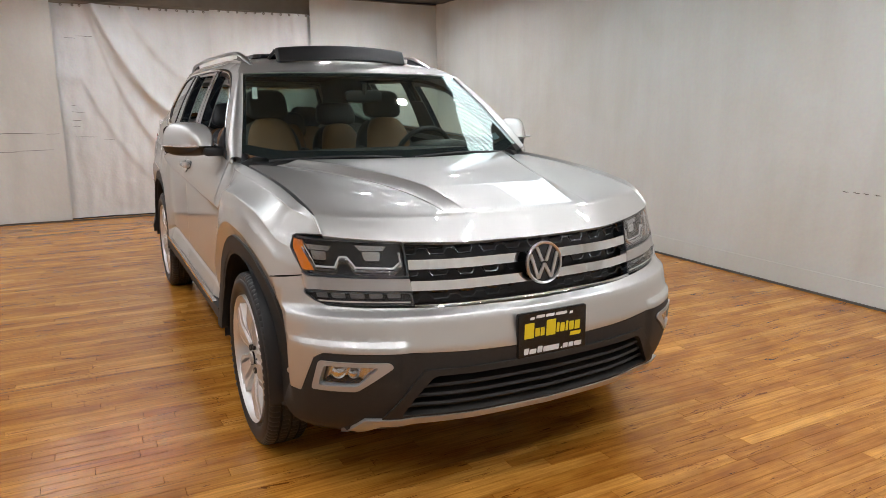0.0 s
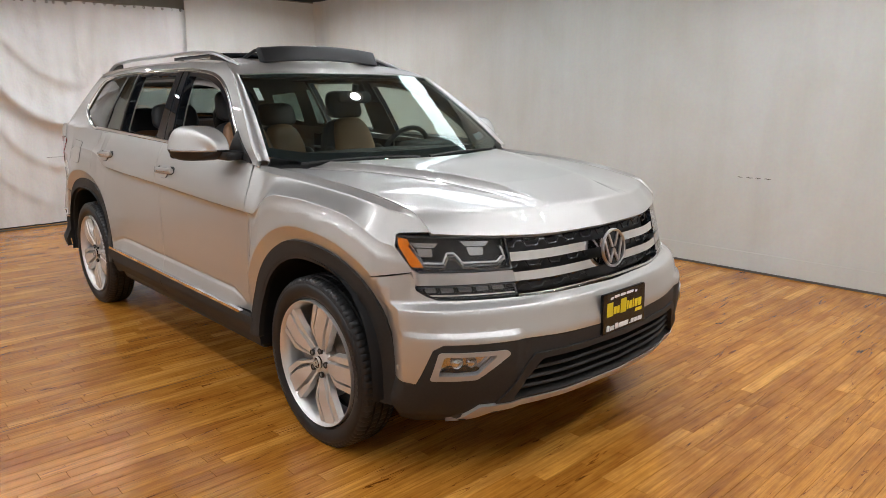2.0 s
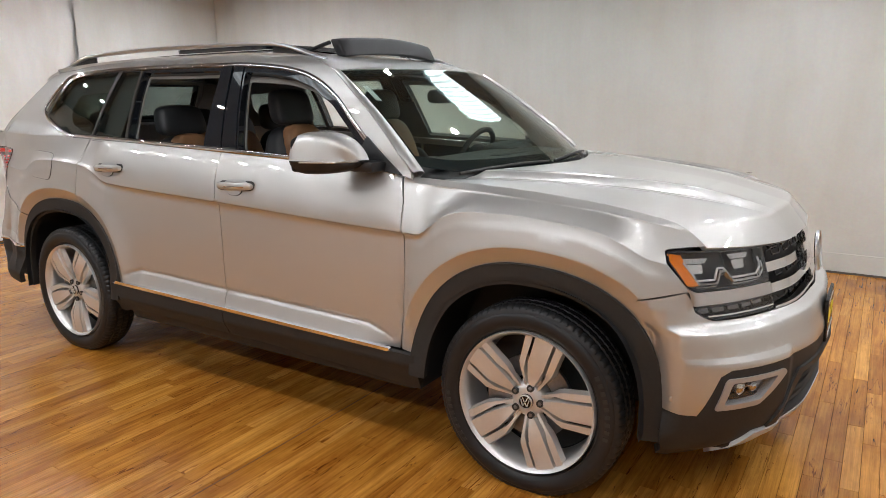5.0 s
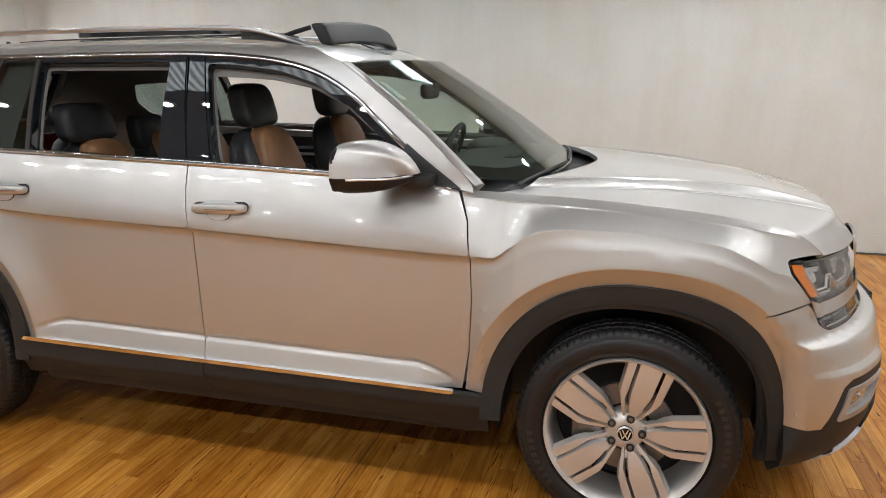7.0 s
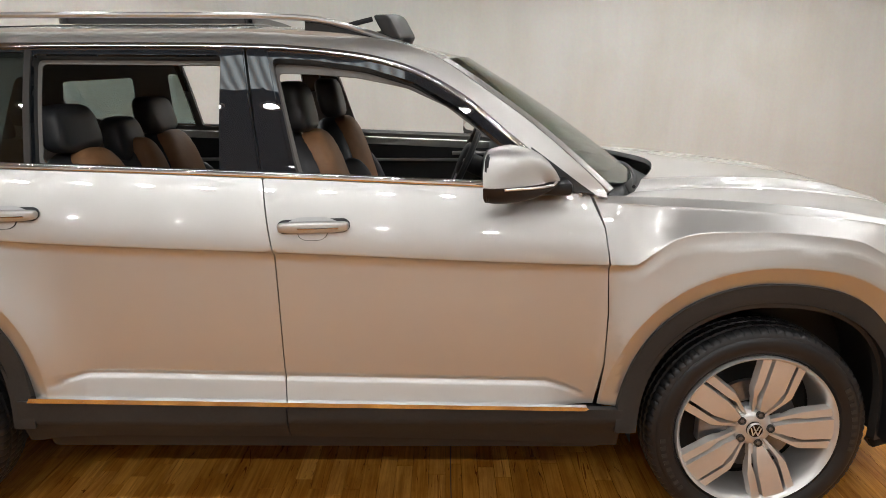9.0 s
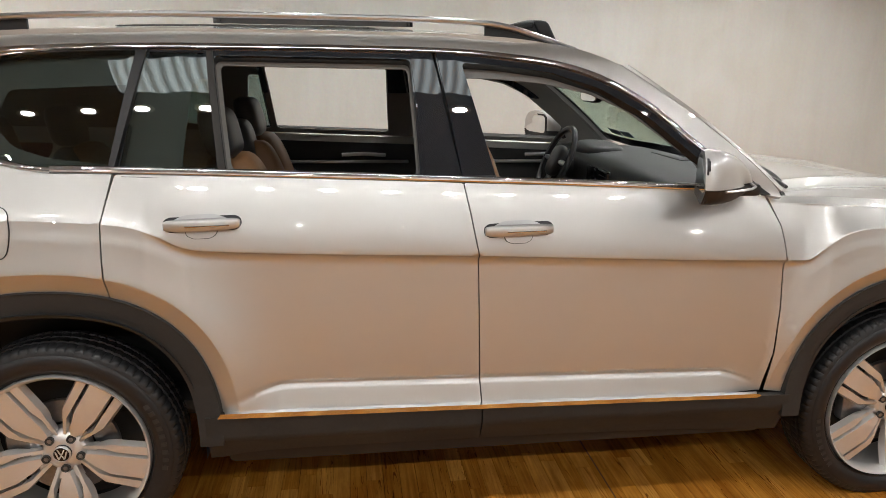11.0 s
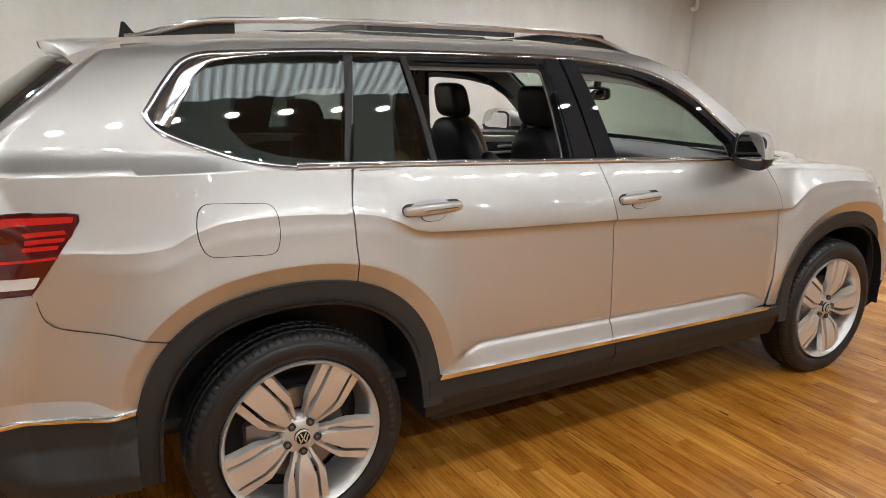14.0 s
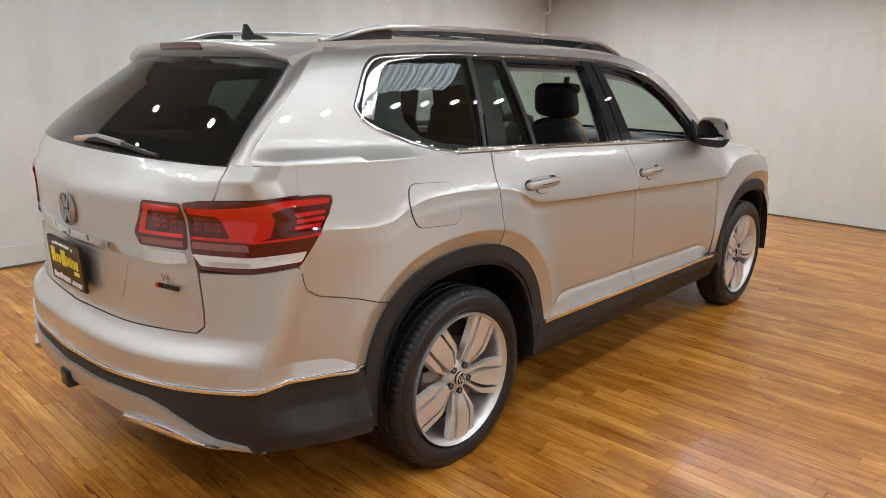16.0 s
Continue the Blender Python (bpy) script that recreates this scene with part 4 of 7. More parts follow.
def side_rows(u):
    zc, zt = float(crease_z(u)), float(top_z(u))
    rows = [zc + w for w in WARP] + [zc + (zt - zc) * w for w in (0.05, 0.12, 0.2, 0.28, 0.36, 0.44, 0.52, 0.6, 0.66, 0.70, 0.735, 0.77, 0.83, 0.9, 0.96, 1.0)]
    if u > 0.9:
        zl = float(wing_line(u))
        rows = [z for z in rows if abs(z - zl) > 0.008] + [zl + d for d in (-0.014, -0.008, -0.004, -0.0015, 0.0015, 0.006)]
    if -0.98 < u < 0.95:
        amp = min(1, max(0, (u + 0.95) / 0.16)) * min(1, max(0, (0.92 - u) / 0.16))
        edge = 0.492 + 0.082 * math.sqrt(amp) - 0.035 * (u + 0.95) / 1.9
        rows = [z for z in rows if z > 0.65] + [edge + d for d in (-0.07, -0.05, -0.03, -0.012, -0.003, 0.002, 0.006, 0.011, 0.018, 0.028, 0.045)]
    return rows


def arch_net(u0, u1):
    """Net points in rings round the wheel arches, close together at the crease of the flare."""
    rings = [LIP + BAND + d for d in (-0.05, -0.034, -0.018, -0.006, -0.0012, 0.0012, 0.006, 0.016, 0.032, 0.055)]
    return np.array([p for hub in (AXLE, -AXLE) for r in rings for p in arc(hub, r, 2, 178, 100) if u0 < p[0] < u1 and p[1] < crease_z(p[0]) - 0.012] or [(9.0, 9.0)])


# ---- the car ----
car = thing("car", "silver family car with dark sills, open windows and raised sunroof", "car")
SEAM_A = [(0.896, 1.176), (0.936, 1.077), (0.950, 0.962), (0.957, 0.793), (0.951, 0.616), (0.925, 0.468)]
SEAM_B = [(-0.176, 1.224), (-0.150, 1.08), (-0.135, 1.003), (-0.128, 0.829), (-0.120, 0.577), (-0.114, 0.478)]
SEAM_C = [(-1.262, 1.258), (-1.285, 1.17), (-1.293, 1.123), (-1.292, 1.014), (-1.285, 0.893)]


def shifted(line, d):
    return [(x + d, z) for x, z in line]


def body_net(u0, u1, du):
    """Rows along the side, and rings in place of the rows beside the wheel arches."""
    p = net(u0, u1, side_rows, du)
    for hub in (AXLE, -AXLE):
        r = reach(p[:, 0] - hub, p[:, 1] - HUB_Z, hub)
        p = p[(r < LIP - 0.02) | (r > LIP + BAND + 0.06) | (p[:, 1] > crease_z(p[:, 0]) - 0.012)]
    return np.r_[p, arch_net(u0, u1)]


def body_side(name, outline, sgn, u0, u1, parent, thick, mat=PAINT, lift=0.0, du=0.02):
    """A panel of the car's side, netted along the crease so that its edge stays clean."""
    fine = dense(outline, 0.012)
    upper = wing_line if u1 > 1.5 else top_z
    gap = lambda x: np.maximum(upper(x) - crease_z(x), 0.02)

    def level(p):
        d = p[:, 1] - crease_z(p[:, 0])
        return np.c_[p[:, 0], 1.0 + np.where(d > 0, 0.15 * d / gap(p[:, 0]), d)]
    surface = side(sgn)

    def lay(u, q):
        d = np.asarray(q, float) - 1.0
        return surface(u, crease_z(u) + np.where(d > 0, d / 0.15 * gap(u), d))
    return panel(name, [tuple(p) for p in level(fine)], lay, (0, sgn, 0), mat, parent, step=0.03, lines=level(body_net(u0, u1, du)), thick=thick, lift=lift)


G = 0.0021   # half a shut line
for sgn in (-1, 1):
    out, flat = (0, sgn, 0), side(sgn)
    # front wing, from the door line round the arch to the headlamp
    edge_h = [(2.072, 0.998), (2.03, 0.994)] + [(float(nose()(u, z)[0]), z) for u, z in ((0.905, 0.989), (0.921, 0.982), (0.920, 0.945), (0.910, 0.90), (0.899, 0.866), (0.898, 0.847), (0.915, 0.849))] + [(1.90, 0.826)]
    lip_f = [p for p in arc(AXLE, LIP, 47.5, 168.0, 40)]
    cut = [(x, float(top_z(x)) - 0.004) for x in np.linspace(0.93, 2.06, 40)]
    outline = [(0.905, 1.174)] + cut + edge_h + lip_f + [(0.938, 0.470)] + [(x + 2 * G, z) for x, z in SEAM_A[::-1][1:-1]]
    body_side("front_wing", outline, sgn, 0.90, 2.1, car, 0.02)
    # doors, below the window line
    top = [(x, float(top_z(x))) for x in np.linspace(-0.17, 0.89, 30)]
    outline = [(SEAM_B[0][0] + G, SEAM_B[0][1])] + top + SEAM_A[1:] + [(SEAM_B[-1][0] + G, 0.470)] + shifted(SEAM_B[::-1][:-1], G)
    d1 = body_side("front_door", outline, sgn, -0.2, 0.98, car, 0.035)
    top = [(x, float(top_z(x))) for x in np.linspace(-1.25, -0.185, 30)]
    lip_r = arc(-AXLE, LIP, 68, 15.0, 22)
    outline = [(SEAM_C[0][0] + G, SEAM_C[0][1])] + top + shifted(SEAM_B, -G) + [(-0.975, 0.492)] + lip_r[::-1] + shifted(SEAM_C[::-1][:-1], G)
    d2 = body_side("rear_door", outline, sgn, -1.3, -0.1, car, 0.035)
    # rear wing to the tail lamp and bumper
    top = [(x, float(top_z(x))) for x in np.linspace(-1.275, -2.20, 36)]
    lip_q = arc(-AXLE, LIP, 69.5, 133.0, 28)
    outline = [(-1.268, float(top_z(-1.268)))] + top + [(-2.20, 1.186), (-2.13, 1.186), (-2.09, 1.180), (-2.088, 1.160), (-2.225, 0.962), (-2.205, 0.89), (-2.16, 0.858), (-2.03, 0.828)] + lip_q[::-1] + shifted(SEAM_C[::-1][:-1], -G)
    body_side("rear_wing", outline, sgn, -2.42, -1.25, car, 0.02)
DLO = [(-1.45, 1.2655), (-1.52, 1.275), (-1.6, 1.293), (-1.7, 1.322), (-1.8, 1.360), (-1.862, 1.396), (-1.886, 1.438), (-1.872, 1.468), (-1.80, 1.562), (-1.757, 1.603), (-1.70, 1.628), (-1.6, 1.638), (-1.40, 1.650), (-1.19, 1.656), (-0.7, 1.660), (-0.26, 1.657), (-0.036, 1.645), (0.164, 1.620), (0.323, 1.575), (0.48, 1.492), (0.616, 1.383), (0.786, 1.250), (0.875, 1.186)]


def smooth_line(line, k=4):
    """Catmull-Rom through the points."""
    p = np.array([line[0], *line, line[-1]], float)
    out = []
    for a, b, c, d in zip(p, p[1:], p[2:], p[3:]):
        for t in np.arange(k) / k:
            out.append(tuple(0.5 * (2 * b + (c - a) * t + (2 * a - 5 * b + 4 * c - d) * t * t + (3 * b - a - 3 * c + d) * t**3)))
    return out + [tuple(line[-1])]


def offset(line, d):
    p = np.array(line, float)
    t = np.gradient(p, axis=0)
    t /= np.linalg.norm(t, axis=1, keepdims=True)
    return [tuple(v) for v in p + d * np.c_[-t[:, 1], t[:, 0]]]


dlo = smooth_line(DLO)
BELT = [(x, float(top_z(x)) + 0.002) for x in np.linspace(-1.45, 0.872, 60)]
OPEN_F = rounded([(-0.062, 1.228), (0.700, 1.203), (0.672, 1.285), (0.60, 1.343), (0.46, 1.455), (0.31, 1.536), (0.15, 1.583), (-0.03, 1.606), (-0.165, 1.612)], 0.02)
OPEN_R = rounded([(-0.930, 1.261), (-0.318, 1.240), (-0.338, 1.622), (-0.975, 1.624)], 0.02)
TRIM_HOLES = [rounded(h, 0.02) for h in (
    [(-0.055, 1.232), (0.70, 1.205), (0.652, 1.285), (0.575, 1.343), (0.425, 1.452), (0.29, 1.512), (0.12, 1.545), (-0.03, 1.556), (-0.150, 1.560)],
    [(-0.920, 1.266), (-0.325, 1.244), (-0.345, 1.585), (-0.960, 1.588)],
    [(-0.950, 1.266), (-1.075, 1.270), (-1.045, 1.545), (-0.990, 1.545)],
    [(-1.275, 1.280), (-1.474, 1.302), (-1.58, 1.335), (-1.64, 1.40), (-1.605, 1.505), (-1.235, 1.525)])]
PANE_C = rounded([(-0.956, 1.261), (-1.252, 1.270), (-1.182, 1.632), (-1.000, 1.630)], 0.012)
PANE_Q = rounded([(-1.285, 1.276), (-1.462, 1.282), (-1.60, 1.308), (-1.70, 1.337), (-1.79, 1.374), (-1.822, 1.398), (-1.800, 1.440), (-1.768, 1.490), (-1.731, 1.548), (-1.700, 1.582), (-1.662, 1.603), (-1.60, 1.615), (-1.40, 1.630), (-1.214, 1.638)], 0.012)

def moulding(name, a, b, face, mat, parent, h=0.004, label=""):
    """A rounded bright strip between two edge lines a and b of a surface; face(push) gives the surface."""
    a, b = np.array(a, float), np.array(b, float)
    prof = ((0.0, -0.012), (0.0, 0.0005), (0.08, 0.65 * h), (0.25, 0.95 * h), (0.5, h), (0.75, 0.95 * h), (0.92, 0.65 * h), (1.0, 0.0005), (1.0, -0.012))
    rings = [np.stack(face(p)(a[:, 0] + (b[:, 0] - a[:, 0]) * t, a[:, 1] + (b[:, 1] - a[:, 1]) * t), -1) for t, p in prof]
    bm = bmesh.new()
    rows = [[bm.verts.new(r[i]) for r in rings] for i in range(len(a))]
    for p, q in zip(rows, rows[1:]):
        for k in range(len(prof)):
            bm.faces.new((p[k], p[(k + 1) % len(prof)], q[(k + 1) % len(prof)], q[k]))
    bm.faces.new(rows[0])
    bm.faces.new(rows[-1])
    bmesh.ops.recalc_face_normals(bm, faces=bm.faces[:])
    return part(name, bm, mat, parent, label)


for sgn in (-1, 1):
    out = (0, sgn, 0.3)
    skin = lambda push, s=sgn: house(s, push)
    shell = house(sgn)
    edge = smooth_line([(0.950, 1.170), (0.915, 1.222), (0.71, 1.398), (0.517, 1.534), (0.405, 1.606), (0.33, 1.638)])
    brow = [(x, float(roof_edge(x))) for x in np.linspace(0.29, -1.93, 60)]
    rear = [(-1.965, 1.628), (-2.045, 1.556), (-2.144, 1.469), (-2.235, 1.388), (-2.295, 1.330), (-2.325, 1.304)]
    foot = [(x, float(top_z(x)) - 0.003) for x in np.linspace(-2.35, -1.455, 30)]
    panel("side_frame", edge + brow + rear + foot + dlo + [(0.90, 1.178)], shell, out, PAINT, car, step=0.02, thick=0.02)
    # painted rear pillar between the side and the tailgate glass
    crease = np.array(smooth_line([(-1.945, 1.640)] + rear[1:5] + [(-2.315, 1.300), (-2.318, 1.270)]))
    crease = np.c_[np.interp(np.linspace(0, 1, 30), np.linspace(0, 1, len(crease)), crease[:, 0]), np.interp(np.linspace(0, 1, 30), np.linspace(0, 1, len(crease)), crease[:, 1])]
    outer_line = np.stack(house(sgn, -0.001)(crease[:, 0], crease[:, 1]), -1)
    gz = np.linspace(1.622, 1.268, 30)
    inner_line = np.stack(tail(-0.001)(sgn * gate_edge(gz), gz), -1)
    bm = bmesh.new()
    rows = []
    for a, b in zip(outer_line, inner_line):
        away = np.array([-0.5, sgn * 0.7, 0.3])
        pts = [a * (1 - t) + b * t + away * 0.010 * math.sin(math.pi * t) for t in np.linspace(0, 1, 7)]
        rows.append([bm.verts.new(p) for p in pts + [b + (0.03, 0, 0), a + (0.03, -sgn * 0.03, 0)]])
    for a, b in zip(rows, rows[1:]):
        for k in range(9):
            bm.faces.new((a[k], a[(k + 1) % 9], b[(k + 1) % 9], b[k]))
    bmesh.ops.recalc_face_normals(bm, faces=bm.faces[:])
    part("rear_pillar", bm, PAINT, car)
    moulding("window_trim", offset(dlo, 0.002), offset(dlo, -0.015), skin, CHROME, car, 0.005, "bright chrome window surround")
    moulding("belt_trim", offset(BELT, 0.0), offset(BELT, 0.020), skin, CHROME, car, 0.005, "bright chrome strip under the windows")
    # black frames inside the surround
    inner = offset(dlo, -0.014)
    head = lambda a, b: [p for p in inner if a < p[0] < b and p[1] > 1.19 + 0.0]
    b_low, b_top = (-0.170, 1.236), (-0.256, 1.645)
    fr = [b_low] + [(x, float(top_z(x)) + 0.020) for x in np.linspace(-0.15, 0.845, 20)] + [p for p in inner[::-1] if -0.25 < p[0] < 0.85 and p[1] > 1.2] + [b_top]
    panel("front_window_frame", fr, shell, out, GLOSS, car, holes=[OPEN_F], step=0.025, lift=-0.006, thick=0.045)
    rr = [(-1.256, 1.280)] + [(x, float(top_z(x)) + 0.020) for x in np.linspace(-1.24, -0.20, 20)] + [(-0.180, 1.237), (-0.264, 1.645)] + [p for p in inner[::-1] if -1.165 < p[0] < -0.27 and p[1] > 1.6] + [(-1.170, 1.641)]
    panel("rear_window_frame", rr, shell, out, GLOSS, car, holes=[OPEN_R, PANE_C], step=0.025, lift=-0.006, thick=0.045)
    qr = [(x, float(top_z(x)) + 0.020) for x in np.linspace(-1.45, -1.275, 8)] + [(-1.266, 1.282), (-1.180, 1.641)] + [p for p in inner[::-1] if p[0] < -1.2 and p[1] > 1.27]
    panel("quarter_window_frame", qr, shell, out, BLACK, car, holes=[PANE_Q], step=0.025, lift=-0.006, thick=0.03)
    pq = panel("quarter_window", PANE_Q, shell, out, TINT, car, step=0.05, lift=-0.007, thick=0.004, label="dark tinted fixed side glass")
    pc = panel("fixed_pane", PANE_C, shell, out, TINT, car, step=0.05, lift=-0.009, thick=0.004, label="dark tinted narrow fixed glass")
    pq.visible_shadow = pc.visible_shadow = False
    # gloss black middle post, split at the door gap
    panel("post_cover", rounded([(-0.178, 1.240), (-0.078, 1.236), (-0.186, 1.640), (-0.250, 1.642)], 0.006), shell, out, GLOSS, car, step=0.04, lift=-0.001, thick=0.01)
    panel("post_cover", rounded([(-0.300, 1.243), (-0.186, 1.239), (-0.268, 1.643), (-0.338, 1.645)], 0.006), shell, out, GLOSS, car, step=0.04, lift=-0.001, thick=0.01)
    panel("window_bar", [(-0.932, 1.266), (-0.954, 1.266), (-0.998, 1.634), (-0.977, 1.634)], shell, out, CLAD, car, step=0.04, lift=0.002, thick=0.02)
    near_edge = smooth_line([(-1.864, 1.418), (-1.851, 1.449), (-1.819, 1.498), (-1.770, 1.564), (-1.724, 1.598), (-1.678, 1.614), (-1.597, 1.6235), (-1.474, 1.632)], 6)
    far_edge = smooth_line([(-1.818, 1.402), (-1.795, 1.443), (-1.764, 1.491), (-1.727, 1.548), (-1.698, 1.579), (-1.660, 1.600), (-1.597, 1.612), (-1.474, 1.627)], 6)
    moulding("quarter_chrome", near_edge, far_edge, skin, CHROME, car, 0.0025)
    # painted screen pillar from the door frame to the windscreen
    inner_line = np.stack(screen(np.full(24, sgn * 0.992), np.linspace(0.03, 0.985, 24)), -1)
    ez = np.array(edge)
    ex = np.interp(inner_line[:, 2] + 0.004, ez[:, 1], ez[:, 0])
    outer_line = np.stack(shell(ex + 0.004, inner_line[:, 2] + 0.004), -1)
    outer_line = np.r_[[outer_line[0] + (outer_line[0] - outer_line[1]) * 2.4], outer_line]
    inner_line = np.r_[[inner_line[0] + (inner_line[0] - inner_line[1]) * 2.4], inner_line]
    bm = bmesh.new()
    rows = []
    for a, b in zip(outer_line, inner_line):
        mid_p = (a + b) / 2 + np.array([0.010, sgn * 0.006, 0.008])
        rows.append([bm.verts.new(p) for p in (a, (a + mid_p) / 2 + np.array([0.003, sgn * 0.002, 0.002]), mid_p, (mid_p + b) / 2 + np.array([0.003, 0, 0.004]), b + np.array([0.003, 0, 0.003]), b - np.array([0.02, 0, 0.02]), a - np.array([0.02, sgn * 0.03, 0.02]))])
    for a, b in zip(rows, rows[1:]):
        for k in range(7):
            bm.faces.new((a[k], a[(k + 1) % 7], b[(k + 1) % 7], b[k]))
    bmesh.ops.recalc_face_normals(bm, faces=bm.faces[:])
    part("screen_pillar", bm, PAINT, car)

    # sill cladding, bright sill strip, arch cladding and liners
    def sill(x, z, s=sgn):
        x, z = np.broadcast_arrays(np.asarray(x, float), np.asarray(z, float))
        return x, s * (0.972 - 0.030 * np.clip((0.41 - z) / 0.05, 0, 1) - 0.40 * np.clip(0.36 - z, 0, 1)), z
    low = [(0.965, 0.300), (0.90, 0.305), (0.60, 0.325), (-0.12, 0.340), (-0.70, 0.342), (-0.90, 0.335), (-0.985, 0.318)]
    low_z = curve(*low)
    for x0, x1 in ((-1.024, -0.1165), (-0.1115, 1.020)):
        xs = np.linspace(x0, x1, 24)
        panel("sill_cover", [(x, 0.4745 - 0.012 * x) for x in xs] + [(x, float(low_z(x))) for x in xs[::-1]], sill, (0, sgn, 0), CLAD, car, step=0.03, thick=0.03)
    panel("sill_strip", [(-0.975, 0.503), (0.895, 0.476), (0.905, 0.468), (0.890, 0.462), (-0.985, 0.486)], sill, (0, sgn, 0), CHROME, car, step=0.03, lift=0.007, thick=0.02, label="bright chrome strip along the sill")
    for hub, a0, a1 in ((AXLE, -6, 178), (-AXLE, 3, 184)):
        def ring(a, r, s=sgn, h=hub):
            a, r = np.broadcast_arrays(np.asarray(a, float), np.asarray(r, float))
            k = r * arch_shape(np.cos(a), np.sin(a), h)
            x, z = h + k * np.cos(a), HUB_Z + k * np.sin(a)
            up = np.clip((z - 0.40) / 0.20, 0, 1)
            base = 0.973 * (1 - up) + up * (side_y(x, np.maximum(z, 0.44)) + 0.008)
            ends = np.clip((np.abs(x) - 1.75) / 0.20, 0, 1)
            base = base * (1 - ends) + ends * (side_y(x, np.maximum(z, 0.46)) + 0.011)
            base = np.minimum(base, 0.990)
            return x, s * (base - 0.006 * np.clip((LIP - 0.05 - r) / 0.03, 0, 1)), z
        t0, t1 = radians(a0), radians(a1)
        ang = np.linspace(t0, t1, 70)
        panel("arch_trim", [(a, LIP + 0.002) for a in ang] + [(a, CLAD_IN) for a in ang[::-1]], ring, (0, sgn, 0), CLAD, car, step=0.03, lift=0.002, thick=0.03)
        bm = bmesh.new()
        n, y0, y1 = 36, 0.955, 0.64
        loops = []
        for y in (y0, y1):
            loops.append([bm.verts.new((x, sgn * y, z)) for x, z in arc(hub, CLAD_IN + 0.015, -4, 184, n)])
        hubv = bm.verts.new((hub, sgn * y1, HUB_Z))
        for i in range(n - 1):
            bm.faces.new((loops[0][i], loops[0][i + 1], loops[1][i + 1], loops[1][i]))
            bm.faces.new((loops[1][i], loops[1][i + 1], hubv))
        part("wheel_liner", bm, BLACK, car)
    # side sensor and door handles
    sx, sy, sz = (float(v) for v in nose(-0.004)(1.03 * sgn, 0.490))
    part("parking_sensor", lathe([(0.001, 0.002), (0.009, 0.002), (0.0105, 0.001), (0.0105, -0.004)], 16), PAINT, car).matrix_basis = Matrix.Translation((sx, sy, sz)) @ Matrix.Rotation(radians(-150 if sgn < 0 else -30), 4, "Z")
    for cx, cz, door in ((-0.003, 1.082, d1), (-0.997, 1.116, d2)):
        y = float(side_y(cx, cz))
        out_side = (0, sgn, 0)
        bm = bmesh.new()
        prof = [(-0.114, 0.008, 0.012), (-0.111, 0.013, 0.020), (-0.10, 0.0165, 0.026), (-0.07, 0.0185, 0.031), (0.0, 0.0195, 0.034), (0.07, 0.0185, 0.031), (0.10, 0.0165, 0.026), (0.111, 0.013, 0.020), (0.114, 0.008, 0.012)]
        rings = []
        for dx, hh, dy in prof:
            ring = []
            for t in np.linspace(0, 2 * math.pi, 16, endpoint=False):
                c, si = math.cos(t), math.sin(t)
                c, si = math.copysign(abs(c) ** 0.7, c), math.copysign(abs(si) ** 0.7, si)
                ring.append(bm.verts.new((cx + dx, sgn * (y + dy * 0.5 + dy * 0.5 * si), cz + hh * c + 0.004 + 0.03 * dx)))
            rings.append(ring)
        for a, b in zip(rings, rings[1:]):
            for k in range(16):
                bm.faces.new((a[k], a[(k + 1) % 16], b[(k + 1) % 16], b[k]))
        bm.faces.new(rings[0])
        bm.faces.new(rings[-1])
        bmesh.ops.recalc_face_normals(bm, faces=bm.faces[:])
        part("door_handle", bm, PAINT, door, "silver pull handle over a hollow")
        near = lambda pts, r: rounded([(cx + dx, cz + dz + 0.004 + 0.03 * dx) for dx, dz in pts], r)
        panel("handle_gap", near([(-0.117, -0.010), (-0.100, -0.022), (0.100, -0.022), (0.117, -0.010), (0.117, 0.010), (0.100, 0.021), (-0.100, 0.021), (-0.117, 0.010)], 0.01), side(sgn), out_side, BLACK, door, step=0.02, lift=0.003, thick=0.003)
        # darker grey patch paints the shade of the hollow, which is not cut out
        panel("handle_recess", near([(-0.088, 0.012), (-0.050, 0.027), (0.035, 0.027), (0.078, 0.012)], 0.012), side(sgn), out_side, FRAME, door, step=0.02, lift=0.0035, thick=0.003)
        panel("handle_gap", near([(-0.052, -0.012), (-0.048, -0.034), (-0.026, -0.045), (0.024, -0.045), (0.044, -0.034), (0.048, -0.012)], 0.012), side(sgn), out_side, CLAD, door, step=0.02, lift=0.0035, thick=0.003)
        panel("handle_cup", near([(-0.050, -0.012), (-0.046, -0.033), (-0.025, -0.0435), (0.023, -0.0435), (0.042, -0.033), (0.046, -0.012)], 0.012), side(sgn), out_side, PAINT, door, step=0.02, lift=0.005, thick=0.003)
        bm = tube([(cx + dx, sgn * (y + 0.0345 - 0.12 * dx * dx), cz + 0.003 + 0.03 * dx) for dx in np.linspace(-0.045, 0.085, 8)], 0.0022, 6)
        part("handle_strip", bm, CHROME, door)
    # door mirror: a tapered painted shell over a dark lower half
    def shell_loft(z_flat, rise, n=18):
        bm = bmesh.new()
        rings = []
        for f in (0.0, 0.04, 0.12, 0.25, 0.4, 0.55, 0.7, 0.82, 0.91, 0.97, 1.0):
            fall = (1 - f ** 2.6) ** 0.75 if f < 1 else 0.02
            w = 0.118 * (0.93 + 0.07 * min(1, f / 0.12)) * (1 - 0.30 * f ** 2) * (0.55 + 0.45 * fall)
            cy, h = 1.004 - 0.045 * f ** 1.5, rise * fall * (0.95 + 0.05 * min(1, f / 0.12))
            ring = []
            for k in range(n + 1):
                c, si = math.cos(math.pi * k / n), math.sin(math.pi * k / n)
